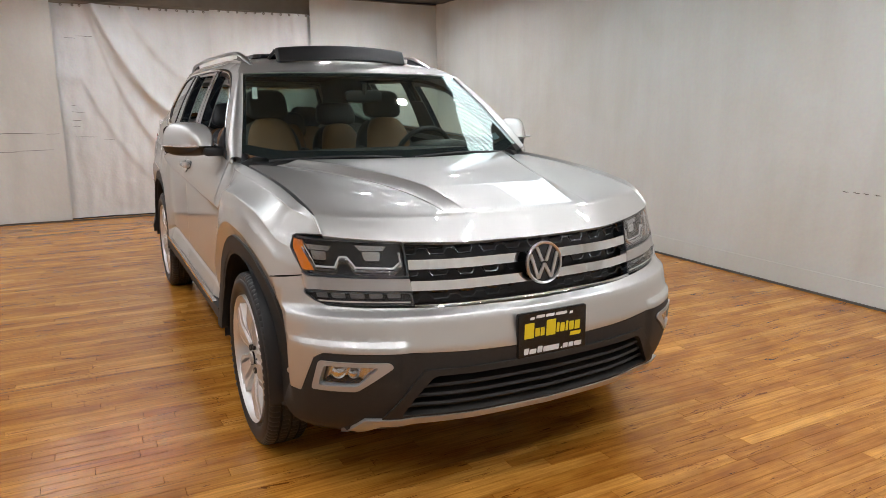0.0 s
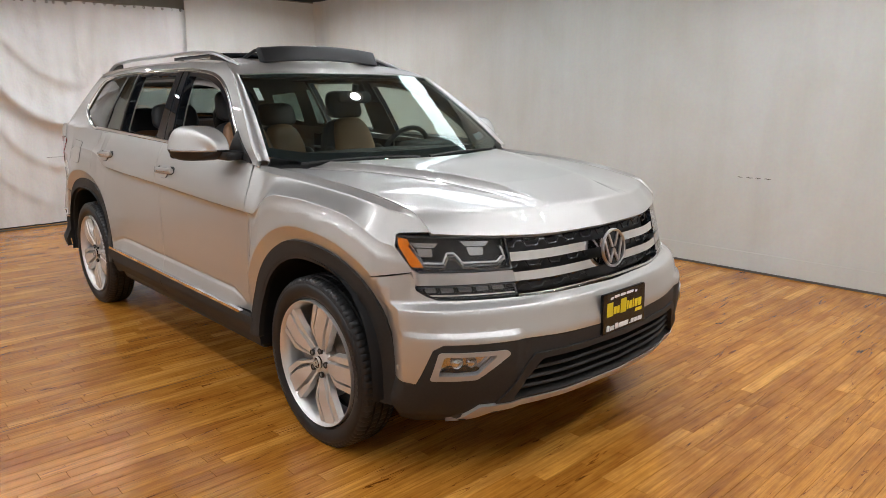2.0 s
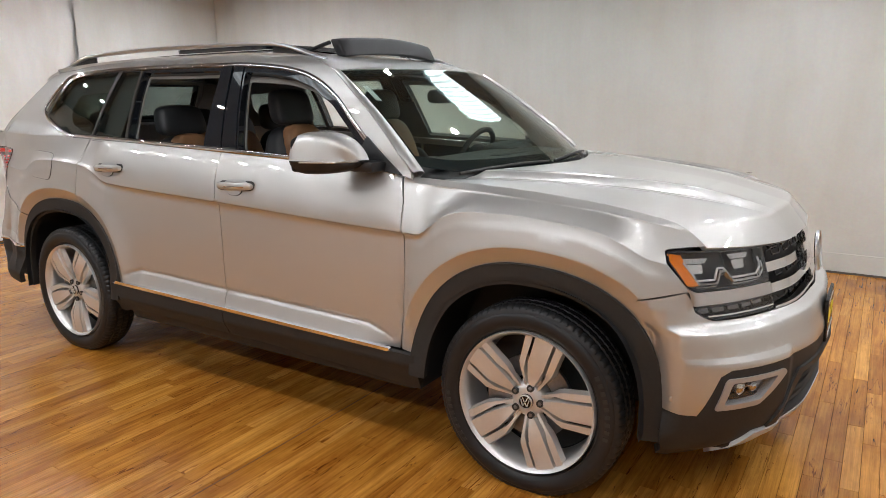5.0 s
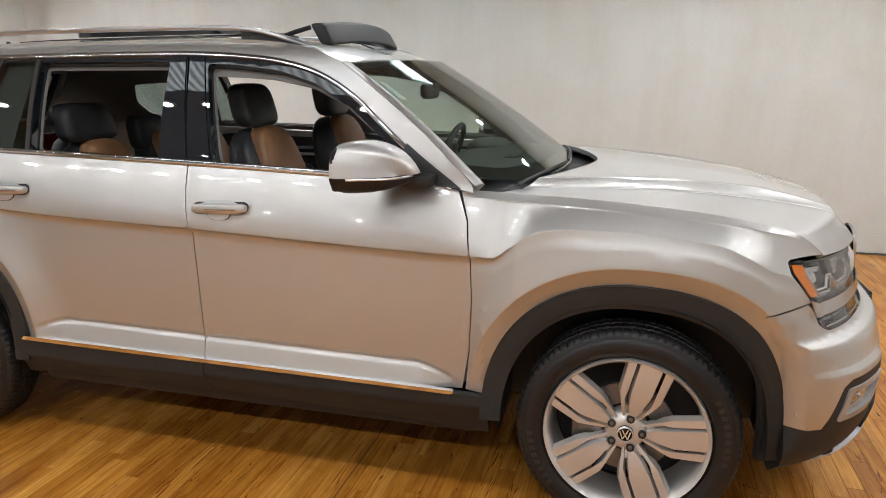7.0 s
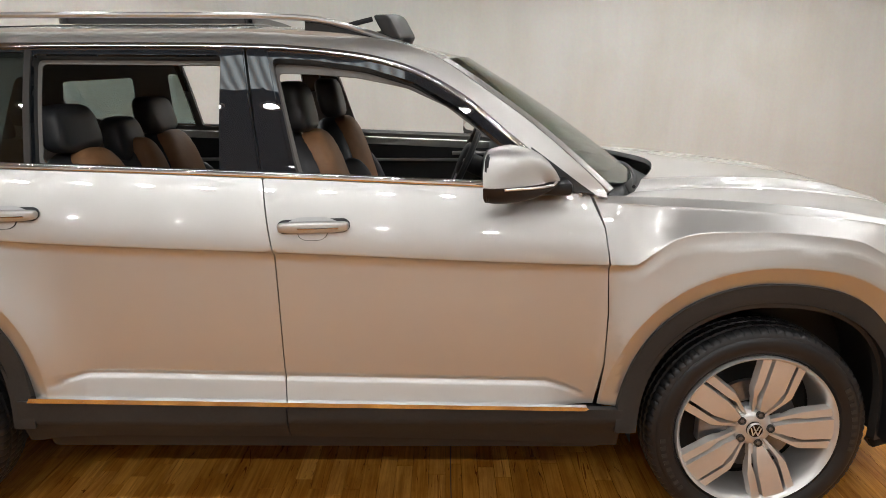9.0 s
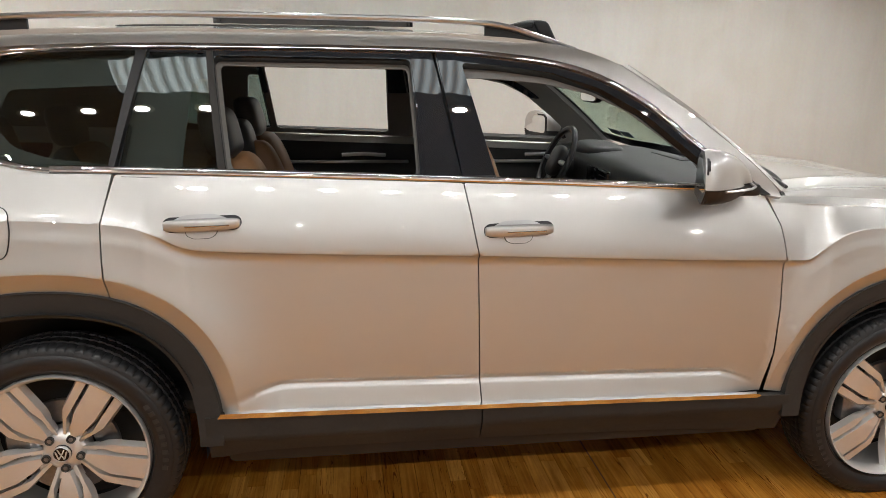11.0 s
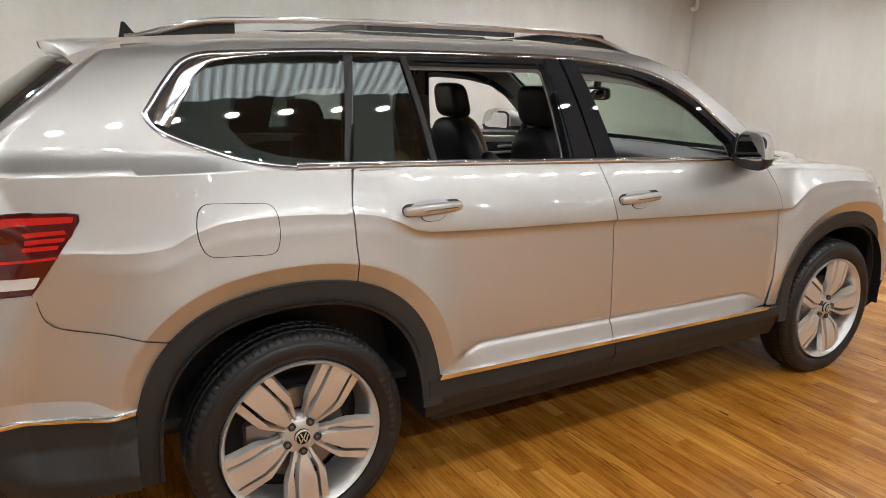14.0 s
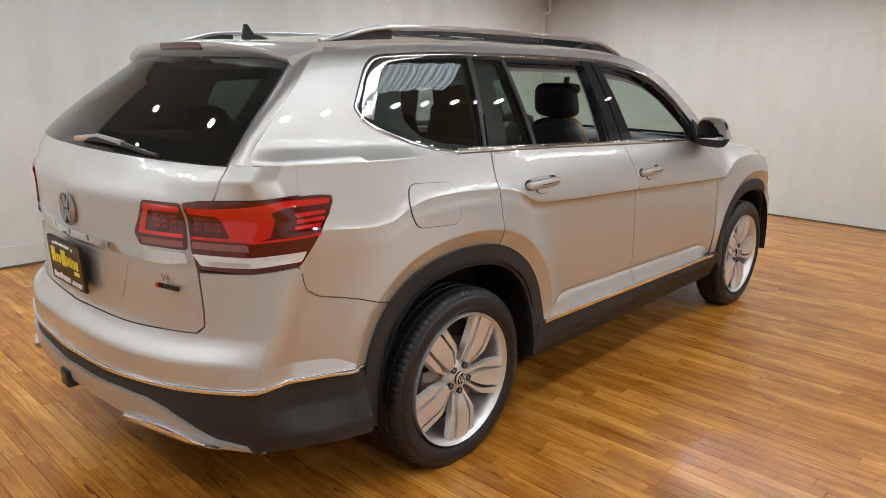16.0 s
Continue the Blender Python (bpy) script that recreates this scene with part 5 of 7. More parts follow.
                yy = math.copysign(abs(c) ** 0.55, c)
                zz = si ** 0.62
                lean = 0.020 * max(0, yy) * zz
                ring.append(bm.verts.new((0.570 + 0.207 * f - 0.042 * yy * (1 - f) - 0.055 * max(0, yy) ** 2 * f, sgn * (cy + w * yy - lean), z_flat + h * zz + 0.004 * (1 - f))))
            rings.append(ring)
        for a, b in zip(rings, rings[1:]):
            for k in range(n + 1):
                bm.faces.new((a[k], a[(k + 1) % (n + 1)], b[(k + 1) % (n + 1)], b[k]))
        bm.faces.new(rings[0])
        bm.faces.new(rings[-1])
        bmesh.ops.recalc_face_normals(bm, faces=bm.faces[:])
        return bm
    m_ob = part("door_mirror", shell_loft(1.238, 0.112), PAINT, car, "silver door mirror with a dark lower half")
    part("mirror_base", shell_loft(1.236, -0.058), BLACK, m_ob)
    at_back = lambda d: Matrix.Translation((d + 0.011, sgn * 1.004, 1.238)) @ Matrix.Rotation(sgn * radians(19.5), 4, "Z") @ Matrix.Rotation(radians(90), 4, "Z") @ Matrix.Rotation(radians(90), 4, "X")
    bm = slab(rounded([(-0.108, -0.044), (0.108, -0.044), (0.100, 0.080), (0.075, 0.096), (-0.080, 0.098), (-0.106, 0.082)], 0.02), 0.010, at_back(0.557), 0.004)
    part("mirror_bezel", bm, BLACK, m_ob)
    bm = slab(rounded([(-0.096, -0.012), (0.096, -0.012), (0.089, 0.072), (0.068, 0.086), (-0.072, 0.088), (-0.094, 0.074)], 0.02), 0.003, at_back(0.5555))
    part("mirror_glass", bm, MIRROR, m_ob)
    bm = tube([(0.590, sgn * 1.122, 1.2372), (0.65, sgn * 1.100, 1.2372), (0.71, sgn * 1.068, 1.2372), (0.745, sgn * 1.03, 1.2372), (0.765, sgn * 0.97, 1.2372)], 0.004, 6)
    part("mirror_strip", bm, SATIN, m_ob)
    bm = bmesh.new()
    box(bm, 0.68, 0.82, sgn * 0.835, sgn * 0.95, 1.190, 1.232, 0.012)
    part("mirror_arm", bm, BLACK, m_ob)
    panel("mirror_triangle", [(0.66, 1.202), (0.906, 1.178), (0.822, 1.240), (0.700, 1.326)], shell, out, BLACK, car, step=0.03, lift=0.009, thick=0.02)
    # roof rail
    ys = 0.585
    pts = []
    for x in np.linspace(-1.90, 0.27, 46):
        t = (x + 1.90) / 2.17
        rise = min(1, t / 0.13, (1 - t) / 0.16)
        rise = rise * rise * (3 - 2 * rise)
        pts.append((x, sgn * (ys - 0.012 * (1 - rise)), float(roof_edge(x)) + 0.004 + 0.036 * rise + 0.006 * math.sin(math.pi * t)))
    rail = part("roof_rail", tube(pts, lambda t: 0.017 if 0.04 < t < 0.96 else 0.010, 10, 0.62), SATIN, car, "satin silver roof rail")
    for a, b, mat in ((-1.84, -1.57, BLACK), (-0.09, 0.24, BLACK)):
        seg = [p for p in pts if a - 0.02 <= p[0] <= b + 0.02]
        vs = [(x, sgn * (ys - 0.004), float(roof_edge(x)) - 0.012) for x, y, z in seg] + [(x, sgn * (ys - 0.004), z - 0.006) for x, y, z in seg[::-1]]
        bm = bmesh.new()
        f = bm.faces.new([bm.verts.new(v) for v in vs])
        g = bmesh.ops.extrude_face_region(bm, geom=[f])
        bmesh.ops.translate(bm, verts=[v for v in g["geom"] if isinstance(v, bmesh.types.BMVert)], vec=(0, -sgn * 0.012, 0))
        bmesh.ops.recalc_face_normals(bm, faces=bm.faces[:])
        part("rail_filler", bm, mat, rail)

# fuel flap
flap = rounded([(-1.548, 1.176), (-1.778, 1.190), (-1.792, 1.10), (-1.770, 1.032), (-1.556, 1.022), (-1.540, 1.09)], 0.045, 6)
body_side("fuel_flap_gap", flap, -1, -1.84, -1.5, car, 0.003, BLACK, 0.0015)
body_side("fuel_flap", [tuple(p) for p in (np.array(flap) - np.mean(flap, 0)) * 0.975 + np.mean(flap, 0)], -1, -1.84, -1.5, car, 0.006, PAINT, 0.0035)

# bonnet, roof, windscreen
HOOD_NET = []
for t in np.r_[np.linspace(0.012, 0.84, 84), np.linspace(0.848, 0.995, 32)]:
    width, ln = 0.790 - 0.017 * t, float(hood_line(t))
    own = [ln + d for d in (-0.03, -0.014, -0.006, -0.0015, 0.0015, 0.006, 0.015, 0.03, 0.045, 0.06, 0.0735, 0.0765, 0.081, 0.088, 0.10)]
    rest = [y for y in np.linspace(0, 0.775, 40) if all(abs(y - o) > 0.008 for o in own)]
    HOOD_NET += [(q * y / width, t) for y in own + rest for q in (-1, 1) if y < 0.782 and (y > 0 or q > 0)]
HOOD_NET = np.array(HOOD_NET)
panel("bonnet", [(0.994, t) for t in np.linspace(0, 1, 50)] + [(s, 1.0) for s in np.linspace(0.98, -0.98, 60)] + [(-0.994, t) for t in np.linspace(1, 0, 50)] + [(s, 0.0) for s in np.linspace(-0.98, 0.98, 40)], hood, (0.3, 0, 1), PAINT, car, lines=HOOD_NET, step=0.02, thick=0.02)
hole = rounded([(0.16, -0.43), (0.16, 0.43), (-0.42, 0.43), (-0.42, -0.43)], 0.05)
roof_line = [(x, float(roof_half(x))) for x in np.linspace(-1.95, 0.40, 48)] + [(float(screen_top[0](abs(y))) - 0.006, y) for y in np.linspace(0.660, -0.660, 34)] + [(x, -float(roof_half(x))) for x in np.linspace(0.40, -1.95, 48)] + [(-2.03, -0.45), (-2.05, 0.0), (-2.03, 0.45)]
panel("roof", roof_line, roof, (0, 0, 1), PAINT, car, holes=[hole], step=0.04, thick=0.02)
panel("roof_glass", rounded([(-0.46, -0.43), (-0.46, 0.43), (-1.35, 0.43), (-1.35, -0.43)], 0.05), roof, (0, 0, 1), GLOSS, car, step=0.05, lift=0.004, thick=0.01, label="dark rear sunroof glass")
ws = panel("windscreen", [(s, 0.0) for s in np.linspace(-1, 1, 40)] + [(s, 1.0) for s in np.linspace(1, -1, 40)], screen, (1, 0, 0.5), WIND, car, step=0.06, thick=0.005, label="clear greenish windscreen")
ws.visible_shadow = False
for band in ([(s, 0.0) for s in np.linspace(-1, 1, 40)] + [(s, 0.10) for s in np.linspace(1, -1, 40)], [(s, 0.965) for s in np.linspace(-1, 1, 40)] + [(s, 1.0) for s in np.linspace(1, -1, 40)], [(-1, 0.03), (-0.972, 0.05), (-0.972, 0.97), (-1, 0.98)], [(1, 0.03), (0.972, 0.05), (0.972, 0.97), (1, 0.98)]):
    panel("screen_border", band, screen, (1, 0, 0.5), GLOSS, car, step=0.05, lift=-0.006, thick=0.002)
bm = bmesh.new()
box(bm, 0.95, 1.30, -0.78, 0.78, 1.105, 1.128, 0.01)
part("scuttle_panel", bm, BLACK, car)
for y0, y1 in ((-0.70, -0.05), (0.02, 0.62)):
    pts = [(1.185 - 0.22 * abs(y0 + (y1 - y0) * t) ** 2, y0 + (y1 - y0) * t, 1.178 + 0.012 * math.sin(t * 3)) for t in np.linspace(0, 1, 10)]
    part("wiper", tube(pts, 0.007, 6), BLACK, car)
# raised sunroof panel on its black frame
panel("sunroof_panel", rounded([(-0.30, -0.42), (-0.30, 0.42), (-1.02, 0.42), (-1.02, -0.42)], 0.05), roof, (0, 0, 1), GLOSS, car, step=0.05, lift=0.030, thick=0.022, label="dark sunroof glass slid back")
bm = bmesh.new()
box(bm, 0.185, 0.245, -0.41, 0.41, 1.700, 1.788, 0.014, 3)
bmesh.ops.subdivide_edges(bm, edges=[e for e in bm.edges if abs(e.verts[0].co.y - e.verts[1].co.y) > 0.3], cuts=10)
for v in bm.verts:
    v.co.z -= 0.022 * (v.co.y / 0.42) ** 2
    v.co.x -= 0.05 * (v.co.y / 0.41) ** 2 - 0.55 * (1.788 - v.co.z)
part("wind_deflector", bm, BLACK, car)
for y in (-0.405, 0.405):
    part("sunroof_arm", tube([(0.15, y, 1.752), (0.08, y, 1.735), (0.0, y, 1.712), (-0.10, y, 1.70)], 0.010, 6), BLACK, car)
part("aerial", slab(rounded([(-0.080, 0), (0.06, 0), (0.075, 0.004), (0.03, 0.012), (-0.025, 0.022), (-0.054, 0.060), (-0.066, 0.062)], 0.006), 0.016, Matrix.Translation((-1.78, 0.008, float(roof_mid(-1.78)) - 0.004)) @ Matrix.Rotation(radians(90), 4, "X"), 0.003), BLACK, car, "black shark fin aerial")

# ---- front end ----
def both(poly):
    """A right half outline (u >= 0) joined to its mirror image."""
    return poly + [(-u, z) for u, z in poly[::-1] if abs(u) > 1e-6]


def find_u(surface, x, z, u0, u1):
    """The u at which a surface reaches x, at height z."""
    us = np.linspace(u0, u1, 600)
    return float(us[np.abs(surface(us, np.full(600, z))[0] - x).argmin()])


def arch_u(surface, hub, z, u0, u1, r=LIP):
    a = math.asin(max(-1, min(1, (z - HUB_Z) / (r * 0.97))))
    k = r * float(arch_shape(math.copysign(math.cos(a), hub), math.sin(a), hub))
    return find_u(surface, hub + math.copysign(k * math.cos(a), hub), z, u0, u1)


front = nose()
FWD = (1, 0, 0)
zs = np.linspace(0.765, 0.445, 12)
side_edge = [(arch_u(front, AXLE, z, 0.9, 1.34), z) for z in zs]
seam = [(find_u(front, 1.90, 0.822, 0.8, 1.34), 0.822), (0.915, 0.845)]
under_lamp = [(0.885, 0.822), (0.868, 0.784), (0.828, 0.762), (0.785, 0.747), (0.70, 0.743), (0.50, 0.738)]
chin = [(0.955, 0.440), (0.893, 0.580), (0.855, 0.601), (0.60, 0.603), (0.40, 0.595), (0.17, 0.588), (0.0, 0.585)]
half = [(0.0, 0.733)] + under_lamp[::-1] + seam[::-1] + side_edge + chin
folds = [(q * u, z) for u in np.arange(0.0, 1.05, 0.014) for z in (0.6405, 0.6395, 0.6245, 0.6235, 0.715, 0.722, 0.729) for q in (-1, 1)]
panel("front_bumper", both(half), front, FWD, PAINT, car, step=0.018, thick=0.02, extra=folds)
low_edge = [(arch_u(front, AXLE, z, 0.9, 1.34), z) for z in np.linspace(0.442, 0.285, 6)]
half = [(0.0, 0.583)] + [(u, z - 0.003) for u, z in chin[::-1][1:]] + low_edge + [(1.0, 0.250), (0.92, 0.224), (0.80, 0.226), (0.70, 0.278), (0.5, 0.310), (0.0, 0.318)]
FOG = rounded([(0.872, 0.572), (0.625, 0.572), (0.61, 0.555), (0.735, 0.464), (0.905, 0.460)], 0.014)
FOG_IN = rounded([(0.852, 0.556), (0.66, 0.556), (0.735, 0.484), (0.876, 0.480)], 0.012)
GRID = rounded([(-0.470, 0.512), (0.470, 0.512), (0.592, 0.360), (-0.592, 0.360)], 0.02)
mirrored = lambda p: [(-u, z) for u, z in p]
lower = panel("lower_bumper", both(half), front, FWD, CLAD, car, holes=[FOG, mirrored(FOG), GRID], step=0.022, thick=0.03)
panel("grille_surround", [(-0.50, 0.535), (0.50, 0.535), (0.655, 0.352), (-0.655, 0.352)], front, FWD, CLAD, lower, holes=[GRID], step=0.03, lift=0.010, thick=0.03)
panel("grille_backing", [(-0.50, 0.53), (0.50, 0.53), (0.62, 0.34), (-0.62, 0.34)], nose(-0.07), FWD, BLACK, lower, step=0.05, thick=0.01)
for i, z in enumerate((0.392, 0.430, 0.468)):
    w = 0.585 - (z - 0.36) * 0.76
    bm = bmesh.new()
    rows = []
    for u in np.linspace(-w, w, 40):
        p = np.array([float(v) for v in nose(-0.012)(u, z)])
        rows.append([bm.verts.new(p + np.array(d)) for d in ((0, 0, 0.007), (0.006, 0, -0.001), (-0.004, 0, -0.009), (-0.05, 0, -0.004), (-0.05, 0, 0.012))])
    for a, b in zip(rows, rows[1:]):
        for k in range(5):
            bm.faces.new((a[k], a[(k + 1) % 5], b[(k + 1) % 5], b[k]))
    bmesh.ops.recalc_face_normals(bm, faces=bm.faces[:])
    part("grille_slat", bm, CLAD, lower)
half = [(0.0, 0.352), (0.55, 0.350), (0.715, 0.348), (0.815, 0.256), (0.78, 0.262), (0.66, 0.320), (0.40, 0.326), (0.0, 0.328)]
panel("skid_strip", both(half), front, FWD, SKID, car, step=0.02, lift=0.014, thick=0.03, label="matt silver skid strip")

for s in (-1, 1):
    m = (lambda p: [(s * u, z) for u, z in p])
    # fog lamp
    ring = panel("fog_lamp", m(FOG), front, FWD, FRAME, car, holes=[m(FOG_IN)], step=0.015, lift=0.006, thick=0.03, label="fog lamp with a satin silver frame")
    panel("fog_reflector", m(FOG), nose(-0.030), FWD, REFLECTOR, ring, step=0.03, thick=0.004)
    panel("fog_lens", m(FOG_IN), front, FWD, LENS, ring, step=0.03, lift=-0.004, thick=0.003).visible_shadow = False
    panel("fog_bezel", m([(0.70, 0.49), (0.80, 0.485), (0.86, 0.49), (0.84, 0.505), (0.74, 0.51)]), nose(-0.022), FWD, LAMP_DARK, ring, step=0.02, thick=0.004)
    for u, r in ((0.80, 0.024), (0.745, 0.020)):
        p = [float(v) for v in nose(-0.016)(s * u, 0.527)]
        part("fog_bulb", lathe([(0.001, 0.010), (r * 0.6, 0.008), (r, 0.0), (r, -0.014)], 20), REFLECTOR, ring).matrix_basis = Matrix.Translation(p) @ Matrix.Rotation(radians(-90 + s * 25), 4, "Z")
    # head lamp
    UP = rounded([(0.915, 0.982), (0.875, 0.986), (0.513, 0.968), (0.506, 0.842), (0.84, 0.850), (0.893, 0.866)], 0.012)
    LOW = rounded([(0.872, 0.800), (0.502, 0.794), (0.498, 0.745), (0.785, 0.750), (0.828, 0.764)], 0.012)
    MID = [(0.897, 0.862), (0.84, 0.847), (0.506, 0.839), (0.500, 0.797), (0.872, 0.803), (0.886, 0.825)]
    hl = panel("head_lamp", m(UP), nose(-0.045), FWD, LAMP_DARK, car, step=0.03, thick=0.006, label="clear head lamp with amber corner and bright light guide")
    panel("lamp_rim", m([(u * 1.0, z) for u, z in UP]), front, FWD, GLOSS, hl, holes=[m([((u - 0.70) * 0.962 + 0.70, (z - 0.915) * 0.90 + 0.915) for u, z in UP])], step=0.015, lift=-0.002, thick=0.05)
    panel("lamp_lens", m(UP), front, FWD, LENS, hl, step=0.03, lift=0.000, thick=0.003).visible_shadow = False
    panel("turn_reflector", m([(0.905, 0.974), (0.848, 0.970), (0.806, 0.866), (0.884, 0.870)]), nose(-0.006), FWD, AMBER, hl, step=0.02, thick=0.01, label="amber side reflector")
    guide = [(0.845, 0.945), (0.805, 0.868), (0.735, 0.866), (0.716, 0.902), (0.694, 0.902), (0.673, 0.866), (0.552, 0.862), (0.524, 0.885), (0.530, 0.925)]
    for push, dz, rad, mat in ((-0.010, 0.0, 0.0065, CHROME), (-0.014, 0.012, 0.0040, WHITE_LENS), (-0.016, -0.011, 0.0032, CHROME)):
        path = [tuple(float(v) for v in nose(push)(s * u, z + dz)) for a, b in zip(guide, guide[1:]) for t in np.linspace(0, 1, 6)[:-1] for u, z in [(a[0] + (b[0] - a[0]) * t, a[1] + (b[1] - a[1]) * t)]]
        part("light_guide", tube(path, rad, 6), mat, hl)
    for u in (0.785, 0.615):
        poly = rounded([(u - 0.055, 0.955), (u + 0.055, 0.960), (u + 0.042, 0.898), (u - 0.045, 0.895)], 0.012)
        panel("lamp_module", m(poly), nose(-0.034), FWD, LAMP_DARK, hl, step=0.02, thick=0.02)
        panel("module_lens", m(rounded([(u - 0.030, 0.930), (u + 0.030, 0.932), (u + 0.024, 0.900), (u - 0.026, 0.899)], 0.008)), nose(-0.026), FWD, MIRROR, hl, step=0.02, thick=0.008)
        panel("module_brow", m([(u - 0.050, 0.950), (u + 0.050, 0.955), (u + 0.036, 0.936), (u - 0.036, 0.934)]), nose(-0.020), FWD, REFLECTOR, hl, step=0.02, thick=0.01)
    panel("lamp_bridge", m(MID), front, FWD, SATIN, hl, step=0.02, lift=0.002, thick=0.03, label="satin silver strip across the lamp")
    panel("lower_lamp", m(LOW), nose(-0.030), FWD, LAMP_DARK, hl, step=0.03, thick=0.006)
    panel("lower_rim", m(LOW), front, FWD, GLOSS, hl, holes=[m([((u - 0.68) * 0.95 + 0.68, (z - 0.772) * 0.74 + 0.772) for u, z in LOW])], step=0.015, lift=-0.001, thick=0.03)
    panel("lower_lens", m(LOW), front, FWD, LENS, hl, step=0.03, lift=0.001, thick=0.003).visible_shadow = False
    panel("lamp_line", m([(0.80, 0.761), (0.51, 0.756), (0.51, 0.761), (0.81, 0.767)]), front, FWD, CHROME, hl, step=0.03, lift=0.004, thick=0.006)
    for u in (0.56, 0.62, 0.68, 0.74, 0.80):
        panel("lower_reflector", m(rounded([(u - 0.024, 0.790), (u + 0.020, 0.790), (u + 0.016, 0.768), (u - 0.028, 0.768)], 0.006)), nose(-0.022), FWD, STEEL, hl, step=0.02, thick=0.004)

# radiator grille: dark backing, hooked mesh, two bright bars and a thin lower one
grille = panel("radiator_grille", both([(0.0, 0.972), (0.506, 0.968), (0.498, 0.738), (0.0, 0.733)]), nose(-0.060), FWD, BLACK, car, step=0.04, thick=0.01, label="black mesh grille with two bright bars")
for z0, z1, w0, w1, mat, lift in ((0.872, 0.906, 0.506, 0.506, CHROME, -0.004), (0.797, 0.831, 0.502, 0.503, CHROME, 0.0), (0.7385, 0.748, 0.498, 0.498, CHROME, 0.003), (0.962, 0.970, 0.510, 0.510, GLOSS, -0.004)):
    panel("grille_bar", [(-w0, z0), (w0, z0), (w1, z1), (-w1, z1)], front, FWD, mat, grille, step=0.025, lift=lift, thick=0.03)
for base in (0.906, 0.831, 0.752):
    for k in range(10):
        u0 = -0.505 + 0.101 * k
        if abs(u0 + 0.05) < 0.06 and base < 0.9:
            continue
        hook = [(u0, 0.014), (u0 + 0.030, 0.014), (u0 + 0.043, 0.034), (u0 + 0.072, 0.034), (u0 + 0.083, 0.014), (u0 + 0.101, 0.014)]
        h = 0.72 if base < 0.8 else 1.0
        path = [tuple(float(v) for v in nose(-0.022)(u, base + z * h)) for u, z in hook]
        part("mesh_rib", tube(path, 0.0035, 5), LAMP_DARK if base > 0.8 else BLACK, grille)
        path2 = [tuple(float(v) for v in nose(-0.030)(u, base + 0.026 + z * h * 0.7)) for u, z in hook]
        part("mesh_rib", tube(path2, 0.006, 5), GLOSS, grille)


def badge(m, r, tilt=1.0):
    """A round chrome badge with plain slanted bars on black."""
    b = part("badge", lathe([(r * 0.86, 0.0), (r * 0.88, 0.010), (r * 0.95, 0.013), (r, 0.008), (r, 0.0)], 40), SATIN, car, "round chrome badge")
    b.matrix_basis = m
    part("badge_disc", lathe([(0.0005, 0.003), (r * 0.87, 0.003), (r * 0.87, -0.004)], 40), FOIL, b)
    w = r * 0.085
    for x0, z0, x1, z1 in ((-0.40, 0.76, -0.10, 0.06), (0.40, 0.76, 0.10, 0.06), (-0.74, 0.44, -0.36, -0.74), (0.74, 0.44, 0.36, -0.74), (-0.36, -0.74, 0.0, -0.02), (0.36, -0.74, 0.0, -0.02)):
        poly = [(x0 * r - w, z0 * r), (x0 * r + w, z0 * r), (x1 * r + w, z1 * r), (x1 * r - w, z1 * r)]
        part("badge_bar", slab(poly, 0.006, Matrix.Translation((0, 0.003, 0)) @ Matrix.Rotation(radians(90), 4, "X") @ Matrix.Scale(-1, 4, (0, 0, 1)), 0.001), SATIN, b)
    return b


badge(Matrix.Translation((2.350, 0, 0.868)) @ Matrix.Rotation(radians(-90), 4, "Z") @ Matrix.Rotation(radians(6), 4, "X"), 0.081)


def number_plate(m):
    """A black dealer plate; its writing as plain bars."""
    p = part("dealer_plate", slab(rounded([(-0.157, -0.082), (0.157, -0.082), (0.157, 0.088), (-0.157, 0.088)], 0.010), 0.012, m, 0.003), PLATE, car, "black dealer plate with yellow and white lettering bars")
    face = m @ Matrix.Translation((0, 0, 0.0125))
    for x0, x1, z0, z1, mat in ((-0.105, -0.085, 0.060, 0.070, WHITE), (-0.078, -0.040, 0.063, 0.074, WHITE), (-0.034, 0.004, 0.063, 0.074, WHITE), (0.010, 0.062, 0.063, 0.074, WHITE), (0.075, 0.09, 0.060, 0.070, WHITE),
                                (-0.130, -0.088, -0.010, 0.048, YELLOW), (-0.083, -0.062, -0.006, 0.026, YELLOW), (-0.058, -0.040, -0.006, 0.026, YELLOW), (-0.032, 0.010, -0.010, 0.050, YELLOW), (0.015, 0.027, -0.004, 0.034, YELLOW), (0.032, 0.052, -0.004, 0.030, YELLOW), (0.057, 0.068, -0.004, 0.034, YELLOW), (0.073, 0.095, -0.004, 0.030, YELLOW), (0.100, 0.124, -0.004, 0.030, YELLOW), (0.078, 0.128, -0.026, -0.011, YELLOW),
                                (-0.132, -0.112, -0.070, -0.046, WHITE), (-0.108, -0.078, -0.070, -0.052, WHITE), (-0.072, -0.050, -0.070, -0.046, WHITE), (-0.046, 0.026, -0.070, -0.050, WHITE), (0.034, 0.040, -0.070, -0.064, WHITE), (0.045, 0.068, -0.070, -0.052, WHITE), (0.072, 0.094, -0.070, -0.052, WHITE), (0.098, 0.132, -0.070, -0.052, WHITE)):
        bar = rounded([(x0, z0), (x1, z0), (x1 + 0.003, z1), (x0 + 0.003, z1)], 0.003, 3)
        part("lettering_bar", slab(bar, 0.0008, face), mat, p)
    return p


number_plate(Matrix.Translation((2.412, 0, 0.615)) @ Matrix.Rotation(radians(90), 4, "Z") @ Matrix.Rotation(radians(90 - 2), 4, "X"))

# ---- rear end ----
rear_s = tail()
